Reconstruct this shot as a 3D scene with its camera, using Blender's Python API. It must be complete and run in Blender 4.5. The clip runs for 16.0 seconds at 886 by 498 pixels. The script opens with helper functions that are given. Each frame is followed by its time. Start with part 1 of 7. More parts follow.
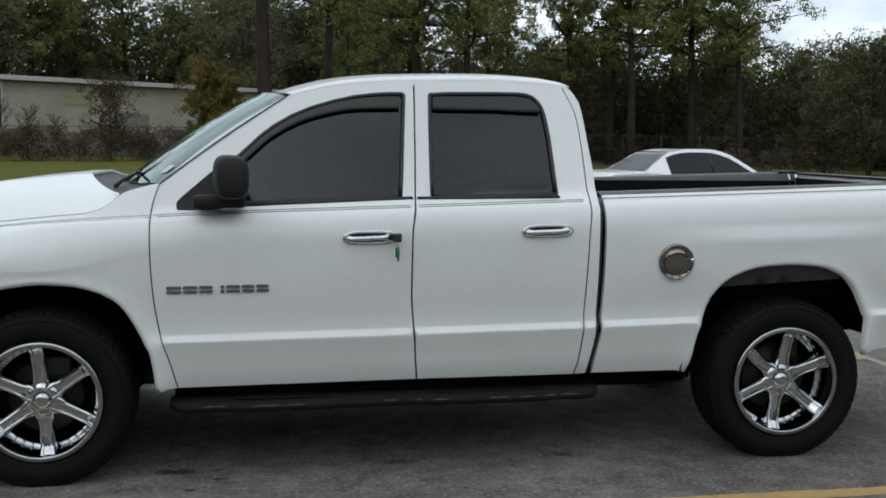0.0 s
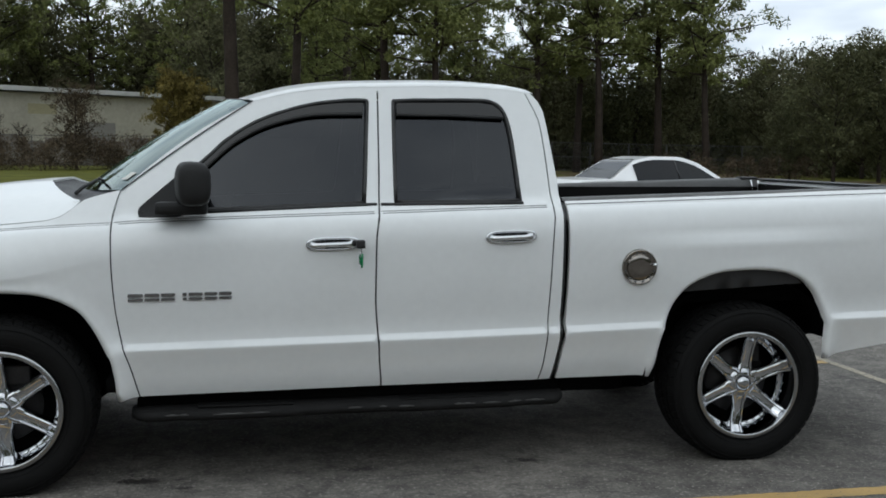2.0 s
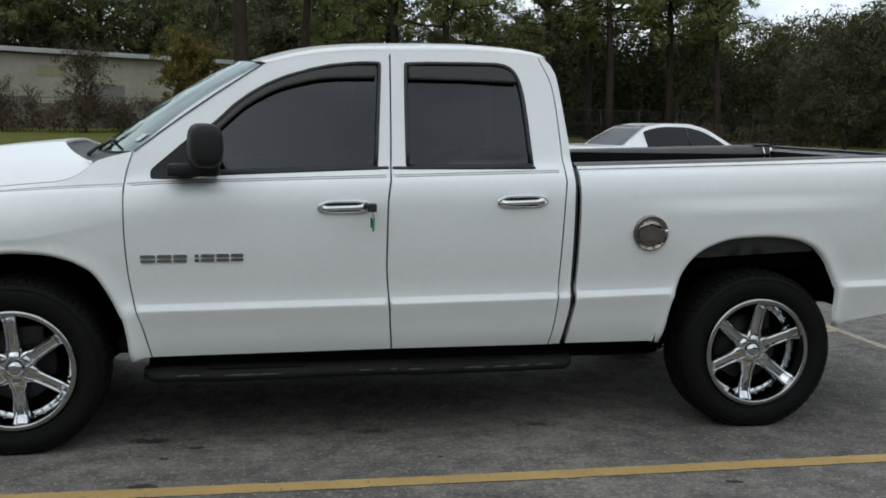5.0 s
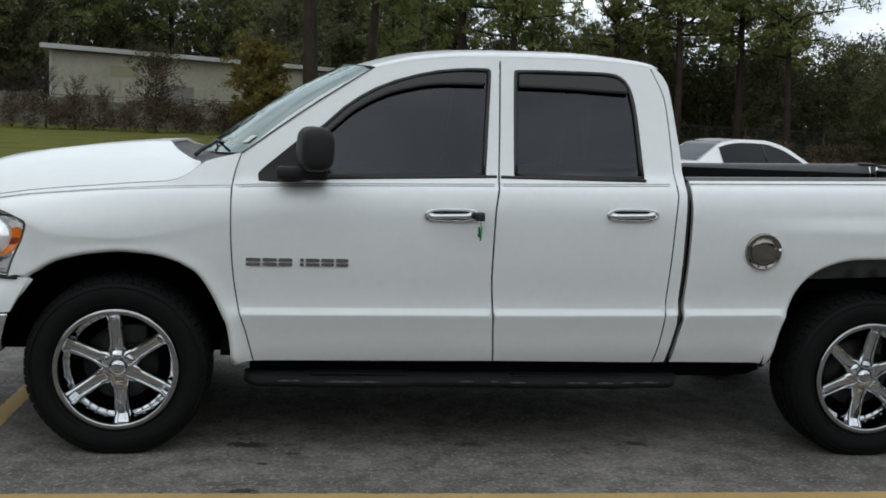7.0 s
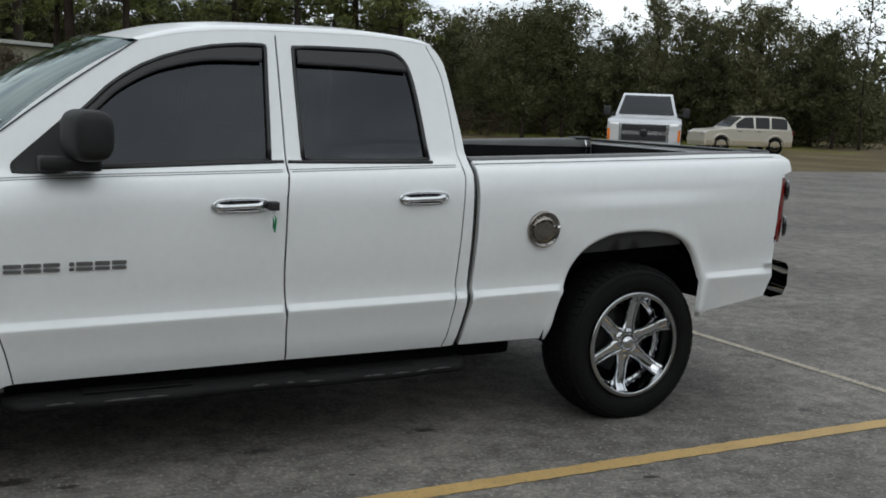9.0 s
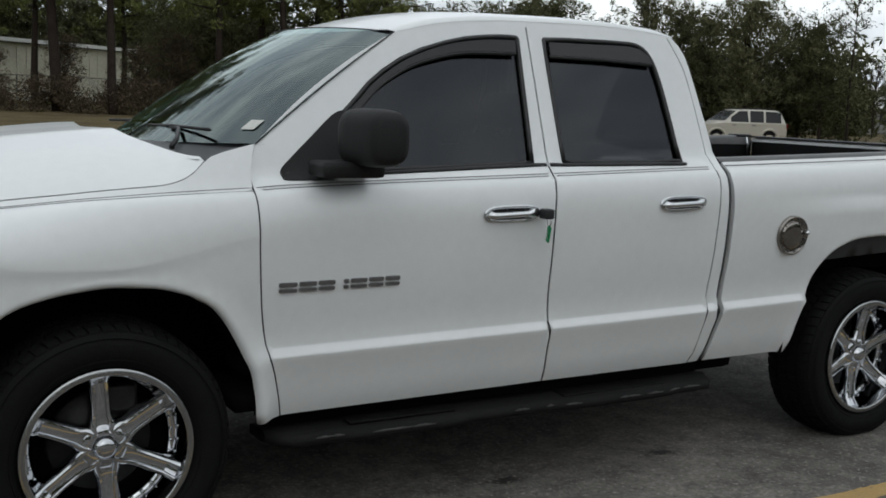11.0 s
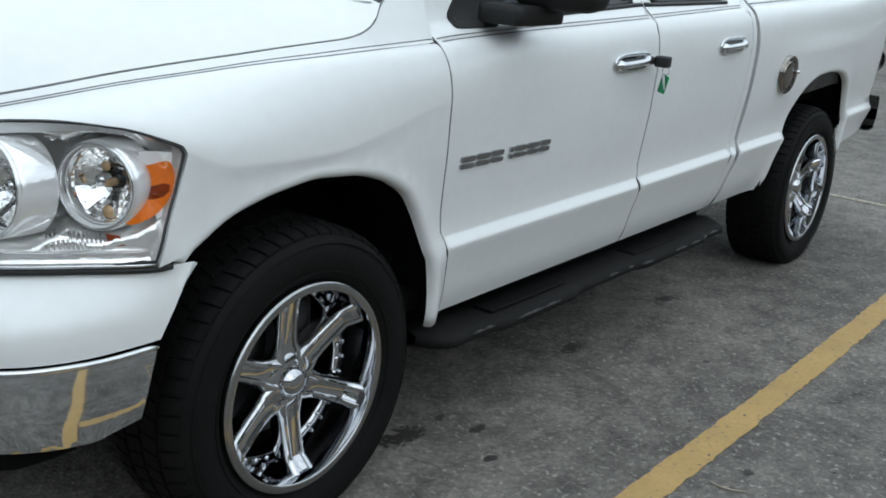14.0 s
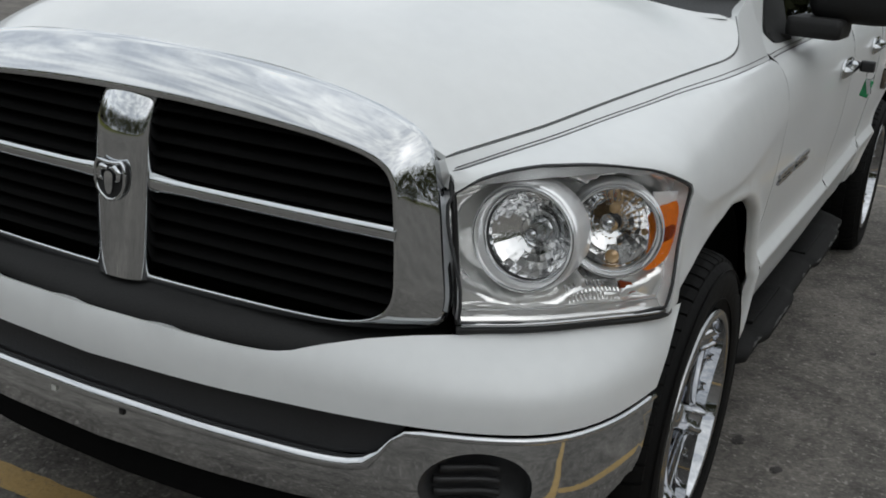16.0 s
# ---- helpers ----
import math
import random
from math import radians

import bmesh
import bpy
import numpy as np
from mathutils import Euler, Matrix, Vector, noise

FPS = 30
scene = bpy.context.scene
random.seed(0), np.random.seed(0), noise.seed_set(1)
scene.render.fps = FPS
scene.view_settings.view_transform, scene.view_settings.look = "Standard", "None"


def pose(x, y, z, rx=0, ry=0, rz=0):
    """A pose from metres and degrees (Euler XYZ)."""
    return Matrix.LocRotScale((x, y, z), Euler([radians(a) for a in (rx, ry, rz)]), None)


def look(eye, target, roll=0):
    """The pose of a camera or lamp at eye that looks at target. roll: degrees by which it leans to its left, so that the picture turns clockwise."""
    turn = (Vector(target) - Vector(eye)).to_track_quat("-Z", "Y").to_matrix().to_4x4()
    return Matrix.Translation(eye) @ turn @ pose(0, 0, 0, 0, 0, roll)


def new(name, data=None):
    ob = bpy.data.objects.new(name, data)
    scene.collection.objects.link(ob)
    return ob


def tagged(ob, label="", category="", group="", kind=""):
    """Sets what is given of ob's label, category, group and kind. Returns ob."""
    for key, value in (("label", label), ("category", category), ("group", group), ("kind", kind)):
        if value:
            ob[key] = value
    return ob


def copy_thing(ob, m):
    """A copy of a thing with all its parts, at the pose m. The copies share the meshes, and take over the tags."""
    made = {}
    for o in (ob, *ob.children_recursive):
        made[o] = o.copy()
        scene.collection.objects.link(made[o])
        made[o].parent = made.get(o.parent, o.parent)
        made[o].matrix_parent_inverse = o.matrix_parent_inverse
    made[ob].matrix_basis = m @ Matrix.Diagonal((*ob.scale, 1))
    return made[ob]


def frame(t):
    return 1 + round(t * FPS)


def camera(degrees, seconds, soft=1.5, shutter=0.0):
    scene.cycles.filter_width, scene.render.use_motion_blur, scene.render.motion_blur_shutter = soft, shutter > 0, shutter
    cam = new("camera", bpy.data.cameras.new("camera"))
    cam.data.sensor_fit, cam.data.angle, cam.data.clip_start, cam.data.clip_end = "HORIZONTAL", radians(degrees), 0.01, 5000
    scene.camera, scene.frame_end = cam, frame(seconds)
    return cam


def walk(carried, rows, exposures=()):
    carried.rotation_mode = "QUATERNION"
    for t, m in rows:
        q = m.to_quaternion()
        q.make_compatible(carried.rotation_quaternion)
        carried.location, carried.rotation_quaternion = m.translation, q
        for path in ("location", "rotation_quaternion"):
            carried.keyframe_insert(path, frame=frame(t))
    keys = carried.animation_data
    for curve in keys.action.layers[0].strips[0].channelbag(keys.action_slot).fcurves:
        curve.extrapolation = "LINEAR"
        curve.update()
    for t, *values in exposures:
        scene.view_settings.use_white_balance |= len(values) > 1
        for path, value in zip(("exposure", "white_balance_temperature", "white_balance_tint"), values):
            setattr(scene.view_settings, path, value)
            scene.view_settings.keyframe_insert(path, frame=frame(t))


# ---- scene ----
cam = camera(45.0, 16.0, soft=1.8)
PATH = [
    (0, (1.025, -5.909, 1.571), (1.345, -3.945, 1.371), 0.5),
    (0.5, (1.034, -5.902, 1.57), (1.356, -3.937, 1.384), 0.4),
    (1, (1.034, -5.906, 1.567), (1.361, -3.941, 1.39), 0.3),
    (1.5, (1.036, -5.909, 1.565), (1.378, -3.947, 1.382), 0.6),
    (2, (1.051, -5.914, 1.561), (1.427, -3.959, 1.377), 0.4),
    (2.5, (1.05, -5.906, 1.558), (1.417, -3.95, 1.36), 0.3),
    (3, (1.066, -5.901, 1.553), (1.441, -3.949, 1.334), -0.1),
    (3.2, (1.072, -5.908, 1.551), (1.468, -3.96, 1.325), 0.0),
    (5.5, (1.005, -5.923, 1.555), (1.36, -3.971, 1.307), 1.0),
    (6, (0.959, -5.938, 1.558), (1.316, -3.984, 1.325), 0.6),
    (6.5, (0.9, -5.913, 1.559), (1.181, -3.944, 1.347), 1.4),
    (7, (0.826, -5.791, 1.542), (1.081, -3.821, 1.308), 2.4),
    (7.5, (0.714, -5.619, 1.539), (1.018, -3.661, 1.27), 1.1),
    (8, (0.581, -5.5, 1.533), (1.117, -3.593, 1.257), 2.9),
    (8.2, (0.502, -5.472, 1.541), (1.193, -3.62, 1.238), 1.7),
    (10.3, (-0.394, -4.716, 1.569), (0.634, -3.012, 1.371), 2.6),
    (10.5, (-0.476, -4.614, 1.558), (0.535, -2.899, 1.364), 3.2),
    (11, (-0.719, -4.347, 1.531), (0.262, -2.625, 1.26), 2.0),
    (11.5, (-0.978, -4.108, 1.539), (0.032, -2.437, 1.107), 4.8),
    (12, (-1.179, -3.861, 1.424), (-0.073, -2.276, 0.909), 5.0),
    (12.5, (-1.314, -3.508, 1.45), (-0.161, -2.019, 0.776), 5.5),
    (13, (-1.501, -3.245, 1.478), (-0.189, -1.899, 0.796), 8.3),
    (13.5, (-1.671, -2.983, 1.456), (-0.266, -1.731, 0.779), 6.3),
    (14, (-1.784, -2.681, 1.501), (-0.241, -1.543, 0.933), 4.3),
    (14.5, (-1.989, -2.407, 1.472), (-0.417, -1.304, 0.913), 7.1),
    (15, (-2.168, -2.11, 1.496), (-0.582, -1.064, 0.874), 5.4),
    (15.5, (-2.279, -1.784, 1.489), (-0.648, -0.812, 0.86), 2.8),
    (16, (-2.409, -1.455, 1.49), (-0.694, -0.608, 0.906), 4.9),
]
EXPOSURES = [
    (0.0, -0.555, 6050, 6),
    (8.0, -0.535, 6150, 7),
    (10.5, -0.655, 6250, 7.5),
    (11.5, -0.885, 6250, 7.5),
    (12.5, -0.665, 6150, 5.5),
    (13.5, -0.125, 5850, 4),
    (14.0, -0.235, 5850, 4),
    (14.5, -0.315, 6100, 6),
    (15.0, -0.505, 6300, 8),
    (16.0, -0.775, 6350, 8.5),
]
walk(cam, [(t, look(eye, target, roll)) for t, eye, target, roll in PATH], EXPOSURES)
SUN_WAY = Vector((-0.22, -0.42, 0.80))
BRIGHT_WAY = Vector((0.45, 0.70, 0.55))
SKY_STRENGTH = 0.145
SUN_STRENGTH = 0.58

# ---------------------------------------------------------------- light
world = bpy.data.worlds.new("overcast_sky")
scene.world = world
world.use_nodes = True
wn, wl = world.node_tree.nodes, world.node_tree.links
wn.clear()
sky = wn.new("ShaderNodeTexSky")
sky.sky_type = "NISHITA"
sky.sun_disc = False
sky.sun_elevation, sky.sun_rotation = radians(40), math.atan2(SUN_WAY.x, SUN_WAY.y)
sky.dust_density, sky.air_density, sky.ozone_density = 4.0, 1.0, 1.0
soft = wn.new("ShaderNodeHueSaturation")
soft.inputs["Saturation"].default_value = 0.30
wl.new(sky.outputs[0], soft.inputs["Color"])
tco = wn.new("ShaderNodeTexCoord")
wmap = wn.new("ShaderNodeMapping")
wmap.inputs["Scale"].default_value = (1.0, 1.0, 3.4)
wl.new(tco.outputs["Generated"], wmap.inputs["Vector"])
cloud = wn.new("ShaderNodeTexNoise")
cloud.inputs["Scale"].default_value, cloud.inputs["Detail"].default_value = 5.2, 6.0
cloud.inputs["Roughness"].default_value = 0.50
wl.new(wmap.outputs[0], cloud.inputs["Vector"])
cramp = wn.new("ShaderNodeValToRGB")
cramp.color_ramp.elements[0].position, cramp.color_ramp.elements[0].color = 0.36, (6.2, 6.6, 7.2, 1)
cramp.color_ramp.elements[1].position, cramp.color_ramp.elements[1].color = 0.64, (11.4, 11.6, 11.5, 1)
wl.new(cloud.outputs["Fac"], cramp.inputs["Fac"])
wmix = wn.new("ShaderNodeMix")
wmix.data_type = "RGBA"
wmix.inputs["Factor"].default_value = 0.8
wl.new(soft.outputs[0], wmix.inputs[6])
wl.new(cramp.outputs[0], wmix.inputs[7])
back = wn.new("ShaderNodeBackground")
back.inputs["Strength"].default_value = SKY_STRENGTH
glow = wn.new("ShaderNodeVectorMath")
glow.operation = "DOT_PRODUCT"
glow.inputs[1].default_value = tuple(BRIGHT_WAY.normalized())
wl.new(tco.outputs["Generated"], glow.inputs[0])
veil = wn.new("ShaderNodeMapRange")
veil.interpolation_type = "SMOOTHSTEP"
veil.inputs["From Min"].default_value, veil.inputs["From Max"].default_value = -0.1, 0.95
veil.inputs["To Min"].default_value, veil.inputs["To Max"].default_value = 0.99, 1.42
wl.new(glow.outputs["Value"], veil.inputs["Value"])
lift = wn.new("ShaderNodeMix")
lift.data_type, lift.blend_type = "RGBA", "MULTIPLY"
lift.inputs[0].default_value = 1.0
wl.new(wmix.outputs[2], lift.inputs[6])
wl.new(veil.outputs[0], lift.inputs[7])
wl.new(lift.outputs[2], back.inputs["Color"])
wout = wn.new("ShaderNodeOutputWorld")
wl.new(back.outputs[0], wout.inputs["Surface"])

sun_data = bpy.data.lights.new("sun", "SUN")
sun_data.energy, sun_data.angle, sun_data.color = SUN_STRENGTH, radians(110), (1.0, 0.97, 0.92)
sun = new("sun", sun_data)
sun.matrix_world = look(30 * SUN_WAY, (0, 0, 0))

# ---------------------------------------------------------------- materials


def node_material(name):
    m = bpy.data.materials.new(name)
    m.use_nodes = True
    m.node_tree.nodes.clear()
    return m, m.node_tree.nodes, m.node_tree.links


def surface(name, color, rough=0.5, metal=0.0, vary=0.12, scale=6.0, fine=60.0, bump=0.0, coat=0.0, per_object=0.0,
            rough_vary=0.1, other=None, per_island=0.0, spec=0.5, bump_scale=None):
    """A paint, plastic, metal or mineral surface that varies at two scales."""
    m, n, l = node_material(name)
    out = n.new("ShaderNodeOutputMaterial")
    p = n.new("ShaderNodeBsdfPrincipled")
    l.new(p.outputs[0], out.inputs[0])
    tc = n.new("ShaderNodeTexCoord")
    big, small = n.new("ShaderNodeTexNoise"), n.new("ShaderNodeTexNoise")
    big.inputs["Scale"].default_value, big.inputs["Detail"].default_value = scale, 5
    small.inputs["Scale"].default_value, small.inputs["Detail"].default_value = fine, 6
    for t in (big, small):
        l.new(tc.outputs["Object"], t.inputs["Vector"])
    both = n.new("ShaderNodeMath")
    both.operation = "MULTIPLY_ADD"
    both.inputs[1].default_value, both.use_clamp = 0.55, True
    half = n.new("ShaderNodeMath")
    half.operation, half.inputs[1].default_value = "MULTIPLY", 0.45
    l.new(small.outputs["Fac"], half.inputs[0])
    l.new(big.outputs["Fac"], both.inputs[0])
    l.new(half.outputs[0], both.inputs[2])
    ramp = n.new("ShaderNodeValToRGB")
    lo = tuple(c * (1 - vary) for c in color)
    hi = tuple(min(1, c * (1 + vary)) for c in color) if other is None else other
    ramp.color_ramp.elements[0].position, ramp.color_ramp.elements[0].color = 0.33, (*lo, 1)
    ramp.color_ramp.elements[1].position, ramp.color_ramp.elements[1].color = 0.67, (*hi, 1)
    l.new(both.outputs[0], ramp.inputs["Fac"])
    last = ramp.outputs[0]
    for amount, node, socket in ((per_object, "ShaderNodeObjectInfo", "Random"), (per_island, "ShaderNodeNewGeometry", "Random Per Island")):
        if amount:
            info, hsv, rng = n.new(node), n.new("ShaderNodeHueSaturation"), n.new("ShaderNodeMapRange")
            rng.inputs["To Min"].default_value, rng.inputs["To Max"].default_value = 1 - amount, 1 + amount
            l.new(info.outputs[socket], rng.inputs["Value"])
            l.new(rng.outputs[0], hsv.inputs["Value"])
            l.new(last, hsv.inputs["Color"])
            last = hsv.outputs[0]
    l.new(last, p.inputs["Base Color"])
    rr = n.new("ShaderNodeMapRange")
    rr.inputs["To Min"].default_value, rr.inputs["To Max"].default_value = max(0.0, rough - rough_vary), min(1.0, rough + rough_vary)
    l.new(both.outputs[0], rr.inputs["Value"])
    l.new(rr.outputs[0], p.inputs["Roughness"])
    p.inputs["Metallic"].default_value = metal
    p.inputs["Specular IOR Level"].default_value = spec
    p.inputs["Coat Weight"].default_value, p.inputs["Coat Roughness"].default_value = coat, 0.04
    if bump:
        b = n.new("ShaderNodeBump")
        b.inputs["Strength"].default_value, b.inputs["Distance"].default_value = bump, 0.01
        src = small
        if bump_scale:
            src = n.new("ShaderNodeTexNoise")
            src.inputs["Scale"].default_value, src.inputs["Detail"].default_value = bump_scale, 4
            l.new(tc.outputs["Object"], src.inputs["Vector"])
        l.new(src.outputs["Fac"], b.inputs["Height"])
        l.new(b.outputs[0], p.inputs["Normal"])
    return m


def clear_glass(name, tint, gloss=(1.0, 1.0, 1.0), ior=1.5):
    """A thin pane: tinted see-through, with a mirror's share that grows at glancing angles."""
    m, n, l = node_material(name)
    out = n.new("ShaderNodeOutputMaterial")
    mix, see, shine, fres = n.new("ShaderNodeMixShader"), n.new("ShaderNodeBsdfTransparent"), n.new("ShaderNodeBsdfGlossy"), n.new("ShaderNodeFresnel")
    see.inputs["Color"].default_value = (*tint, 1)
    shine.inputs["Color"].default_value, shine.inputs["Roughness"].default_value = (*gloss, 1), 0.015
    fres.inputs["IOR"].default_value = ior
    l.new(fres.outputs[0], mix.inputs[0])
    l.new(see.outputs[0], mix.inputs[1])
    l.new(shine.outputs[0], mix.inputs[2])
    l.new(mix.outputs[0], out.inputs[0])
    return m


PAINT = surface("white_car_paint", (0.76, 0.775, 0.775), 0.32, vary=0.03, scale=1.5, fine=25, coat=0.45, rough_vary=0.06)
CHROME = surface("chrome", (0.67, 0.685, 0.70), 0.05, 1.0, vary=0.04, scale=4, fine=90, rough_vary=0.03)
WHEEL_CHROME = surface("wheel_chrome", (0.56, 0.57, 0.59), 0.035, 1.0, vary=0.10, scale=7, fine=90, rough_vary=0.03)
WHEEL_LIP = surface("satin_wheel_lip", (0.40, 0.405, 0.41), 0.20, 1.0, vary=0.08, scale=7, fine=120, rough_vary=0.05)
HANDLE_CHROME = surface("handle_chrome", (0.62, 0.63, 0.64), 0.05, 1.0, vary=0.06, scale=8, fine=90, rough_vary=0.03)
RAIL_GREY = surface("grey_rail_cap", (0.11, 0.11, 0.11), 0.55, vary=0.2, scale=6, fine=80)
BOARD_BLACK = surface("matt_black_step", (0.012, 0.0117, 0.0115), 0.75, vary=0.35, scale=6, fine=90, bump=0.2, spec=0.14)
# Brown in this chrome's colour paints the ground's reflection.
FUEL_CHROME = surface("ground_tinted_chrome", (0.29, 0.268, 0.245), 0.07, 1.0, vary=0.12, scale=20, fine=90)
BADGE_CHROME = surface("badge_chrome", (0.36, 0.36, 0.37), 0.22, 1.0, vary=0.15, scale=30, fine=160)
CHROME_DULL = surface("worn_chrome", (0.6, 0.61, 0.62), 0.2, 1.0, vary=0.1, scale=8, fine=120, rough_vary=0.08)
LAMP_BODY = surface("bright_lamp_shell", (0.95, 0.955, 0.96), 0.06, 0.10, vary=0.03, scale=9, fine=60, bump=0.06, bump_scale=9, rough_vary=0.015)
LAMP_CHROME = surface("lamp_chrome", (0.93, 0.93, 0.92), 0.045, 0.70, vary=0.03, scale=9, fine=60, bump=0.04, bump_scale=14, rough_vary=0.02)
SILVER = surface("lamp_silver", (0.95, 0.955, 0.96), 0.05, 0.48, vary=0.03, scale=9, fine=60, bump=0.05, bump_scale=12, rough_vary=0.02)
FACET = surface("reflector_facets", (0.95, 0.95, 0.95), 0.03, 1.0, vary=0.05, scale=12, fine=50, bump=0.25, bump_scale=24)
BLACK = surface("black_plastic", (0.014, 0.014, 0.015), 0.5, vary=0.25, scale=8, fine=160, bump=0.12)
GLOSS_BLACK = surface("smoked_plastic", (0.014, 0.014, 0.016), 0.12, vary=0.2, scale=8, fine=80)
MIRROR_BLACK = surface("grained_black_plastic", (0.012, 0.012, 0.012), 0.6, vary=0.25, scale=8, fine=160, bump=0.12, spec=0.3)
TRIM_BLACK = surface("grey_black_trim", (0.030, 0.031, 0.033), 0.5, vary=0.2, scale=10, fine=140, bump=0.1)
RUBBER = surface("tyre_rubber", (0.0050, 0.0049, 0.0048), 0.72, vary=0.35, scale=9, fine=70, bump=0.25, spec=0.16)
# Black of the real rubber seals, and of bars that draw gap shade.
SEAL_AND_SHADE = surface("rubber_seal_and_shade", (0.012, 0.012, 0.012), 0.45, vary=0.2)
# Near black: real dark parts, and stand-in shade for gaps and the underside.
UNDER = surface("dark_parts_and_shade", (0.0045, 0.0045, 0.0045), 0.9, vary=0.3, scale=5, fine=40, spec=0.08)
STEEL = surface("dull_steel", (0.09, 0.09, 0.093), 0.45, 0.8, vary=0.3, scale=12, fine=60)
SCUFF = surface("scuffed_black", (0.045, 0.044, 0.042), 0.55, vary=0.4, scale=20, fine=120)
BRAKE = surface("dark_brake_steel", (0.022, 0.021, 0.021), 0.5, 0.5, vary=0.4, scale=14, fine=70)
# Grey of the pinstripes, and of the bar that shades the bonnet gap.
STRIPE_AND_SHADE = surface("grey_pinstripe_and_shade", (0.10, 0.103, 0.106), 0.35, vary=0.08)
GLASS_SIDE = clear_glass("tinted_glass", (0.035, 0.036, 0.04), (0.84, 0.87, 0.93), 1.58)
GLASS_WIND = clear_glass("windscreen_glass", (0.22, 0.34, 0.33), (0.88, 1.0, 0.985), 1.95)
VISOR = surface("smoked_visor", (0.010, 0.0095, 0.0095), 0.16, vary=0.15, scale=6, fine=60)
GLASS_LAMP = clear_glass("lamp_cover", (0.99, 0.99, 0.99), (0.9, 0.9, 0.9), 1.3)
AMBER_BULB = surface("pale_amber_bulb", (0.62, 0.42, 0.22), 0.10, 0.3, vary=0.1, scale=20, fine=120, coat=0.6)
AMBER = surface("amber_lens", (0.88, 0.215, 0.010), 0.12, vary=0.15, scale=20, fine=120, coat=0.6)
DARK_AMBER = surface("dark_amber", (0.22, 0.035, 0.006), 0.15, vary=0.2, scale=20, fine=120)
RED_LENS = surface("red_lens", (0.16, 0.008, 0.008), 0.12, vary=0.15, scale=20, fine=90, coat=0.6)
CLOTH = surface("dark_seat_cloth", (0.03, 0.032, 0.035), 0.9, vary=0.2, scale=10, fine=200)
PAPER = surface("pale_sticker", (0.55, 0.56, 0.52), 0.6, vary=0.12, scale=30, fine=200)
GREEN_TAG = surface("green_tag", (0.015, 0.28, 0.10), 0.4, vary=0.3, scale=40, fine=200)


def ground_material():
    """Old asphalt: pale stone chips in dark binder, worn patches, fine cracks."""
    m, n, l = node_material("old_asphalt")
    out, p, tc = n.new("ShaderNodeOutputMaterial"), n.new("ShaderNodeBsdfPrincipled"), n.new("ShaderNodeTexCoord")
    l.new(p.outputs[0], out.inputs[0])

    def noise_node(scale, detail=6, rough=0.6):
        t = n.new("ShaderNodeTexNoise")
        t.inputs["Scale"].default_value, t.inputs["Detail"].default_value, t.inputs["Roughness"].default_value = scale, detail, rough
        l.new(tc.outputs["Object"], t.inputs["Vector"])
        return t

    def ramp(source, stops):
        r = n.new("ShaderNodeValToRGB")
        for k, (pos, col) in enumerate(stops):
            e = r.color_ramp.elements[k] if k < 2 else r.color_ramp.elements.new(pos)
            e.position, e.color = pos, (*col, 1)
        l.new(source, r.inputs["Fac"])
        return r.outputs[0]

    def mix(a, b, fac, kind="MIX"):
        x = n.new("ShaderNodeMix")
        x.data_type, x.blend_type = "RGBA", kind
        for socket, value in ((0, fac), (6, a), (7, b)):
            if isinstance(value, (float, int)):
                x.inputs[socket].default_value = value
            else:
                l.new(value, x.inputs[socket])
        return x.outputs[2]

    base = ramp(noise_node(0.55, 8, 0.62).outputs["Fac"], [(0.28, (0.085, 0.079, 0.071)), (0.50, (0.138, 0.128, 0.117)), (0.72, (0.211, 0.195, 0.176))])
    mott = ramp(noise_node(7, 6, 0.65).outputs["Fac"], [(0.33, (0.52, 0.52, 0.52)), (0.66, (1.36, 1.36, 1.34))])
    col = mix(base, mott, 0.85, "MULTIPLY")
    coarse = ramp(noise_node(38, 7, 0.75).outputs["Fac"], [(0.38, (0.55, 0.54, 0.53)), (0.5, (0.95, 0.95, 0.95)), (0.64, (1.5, 1.48, 1.42))])
    col = mix(col, coarse, 0.55, "MULTIPLY")
    chips = n.new("ShaderNodeTexVoronoi")
    chips.inputs["Scale"].default_value = 70
    l.new(tc.outputs["Object"], chips.inputs["Vector"])
    grit = ramp(chips.outputs["Distance"], [(0.0, (1.5, 1.48, 1.42)), (0.35, (1.0, 1.0, 1.0)), (0.75, (0.72, 0.72, 0.72))])
    col = mix(col, grit, 0.55, "MULTIPLY")
    speck = ramp(noise_node(40, 3, 0.7).outputs["Fac"], [(0.575, (0, 0, 0)), (0.66, (1, 1, 1))])
    pale = n.new("ShaderNodeRGB")
    pale.outputs[0].default_value = (0.34, 0.32, 0.29, 1)
    sfac = n.new("ShaderNodeMath")
    sfac.operation, sfac.inputs[1].default_value = "MULTIPLY", 0.72
    l.new(speck, sfac.inputs[0])
    col = mix(col, pale.outputs[0], sfac.outputs[0])
    crack = n.new("ShaderNodeTexVoronoi")
    crack.feature = "DISTANCE_TO_EDGE"
    crack.inputs["Scale"].default_value = 0.42
    warp = n.new("ShaderNodeMix")
    warp.data_type = "VECTOR"
    warp.inputs[0].default_value = 0.22
    l.new(tc.outputs["Object"], warp.inputs[4])
    l.new(noise_node(2.2).outputs["Color"], warp.inputs[5])
    l.new(warp.outputs[1], crack.inputs["Vector"])
    line = ramp(crack.outputs["Distance"], [(0.0, (0.5, 0.5, 0.5)), (0.003, (1, 1, 1))])
    col = mix(col, line, 0.55, "MULTIPLY")
    l.new(col, p.inputs["Base Color"])
    p.inputs["Roughness"].default_value = 0.9
    p.inputs["Specular IOR Level"].default_value = 0.3
    b = n.new("ShaderNodeBump")
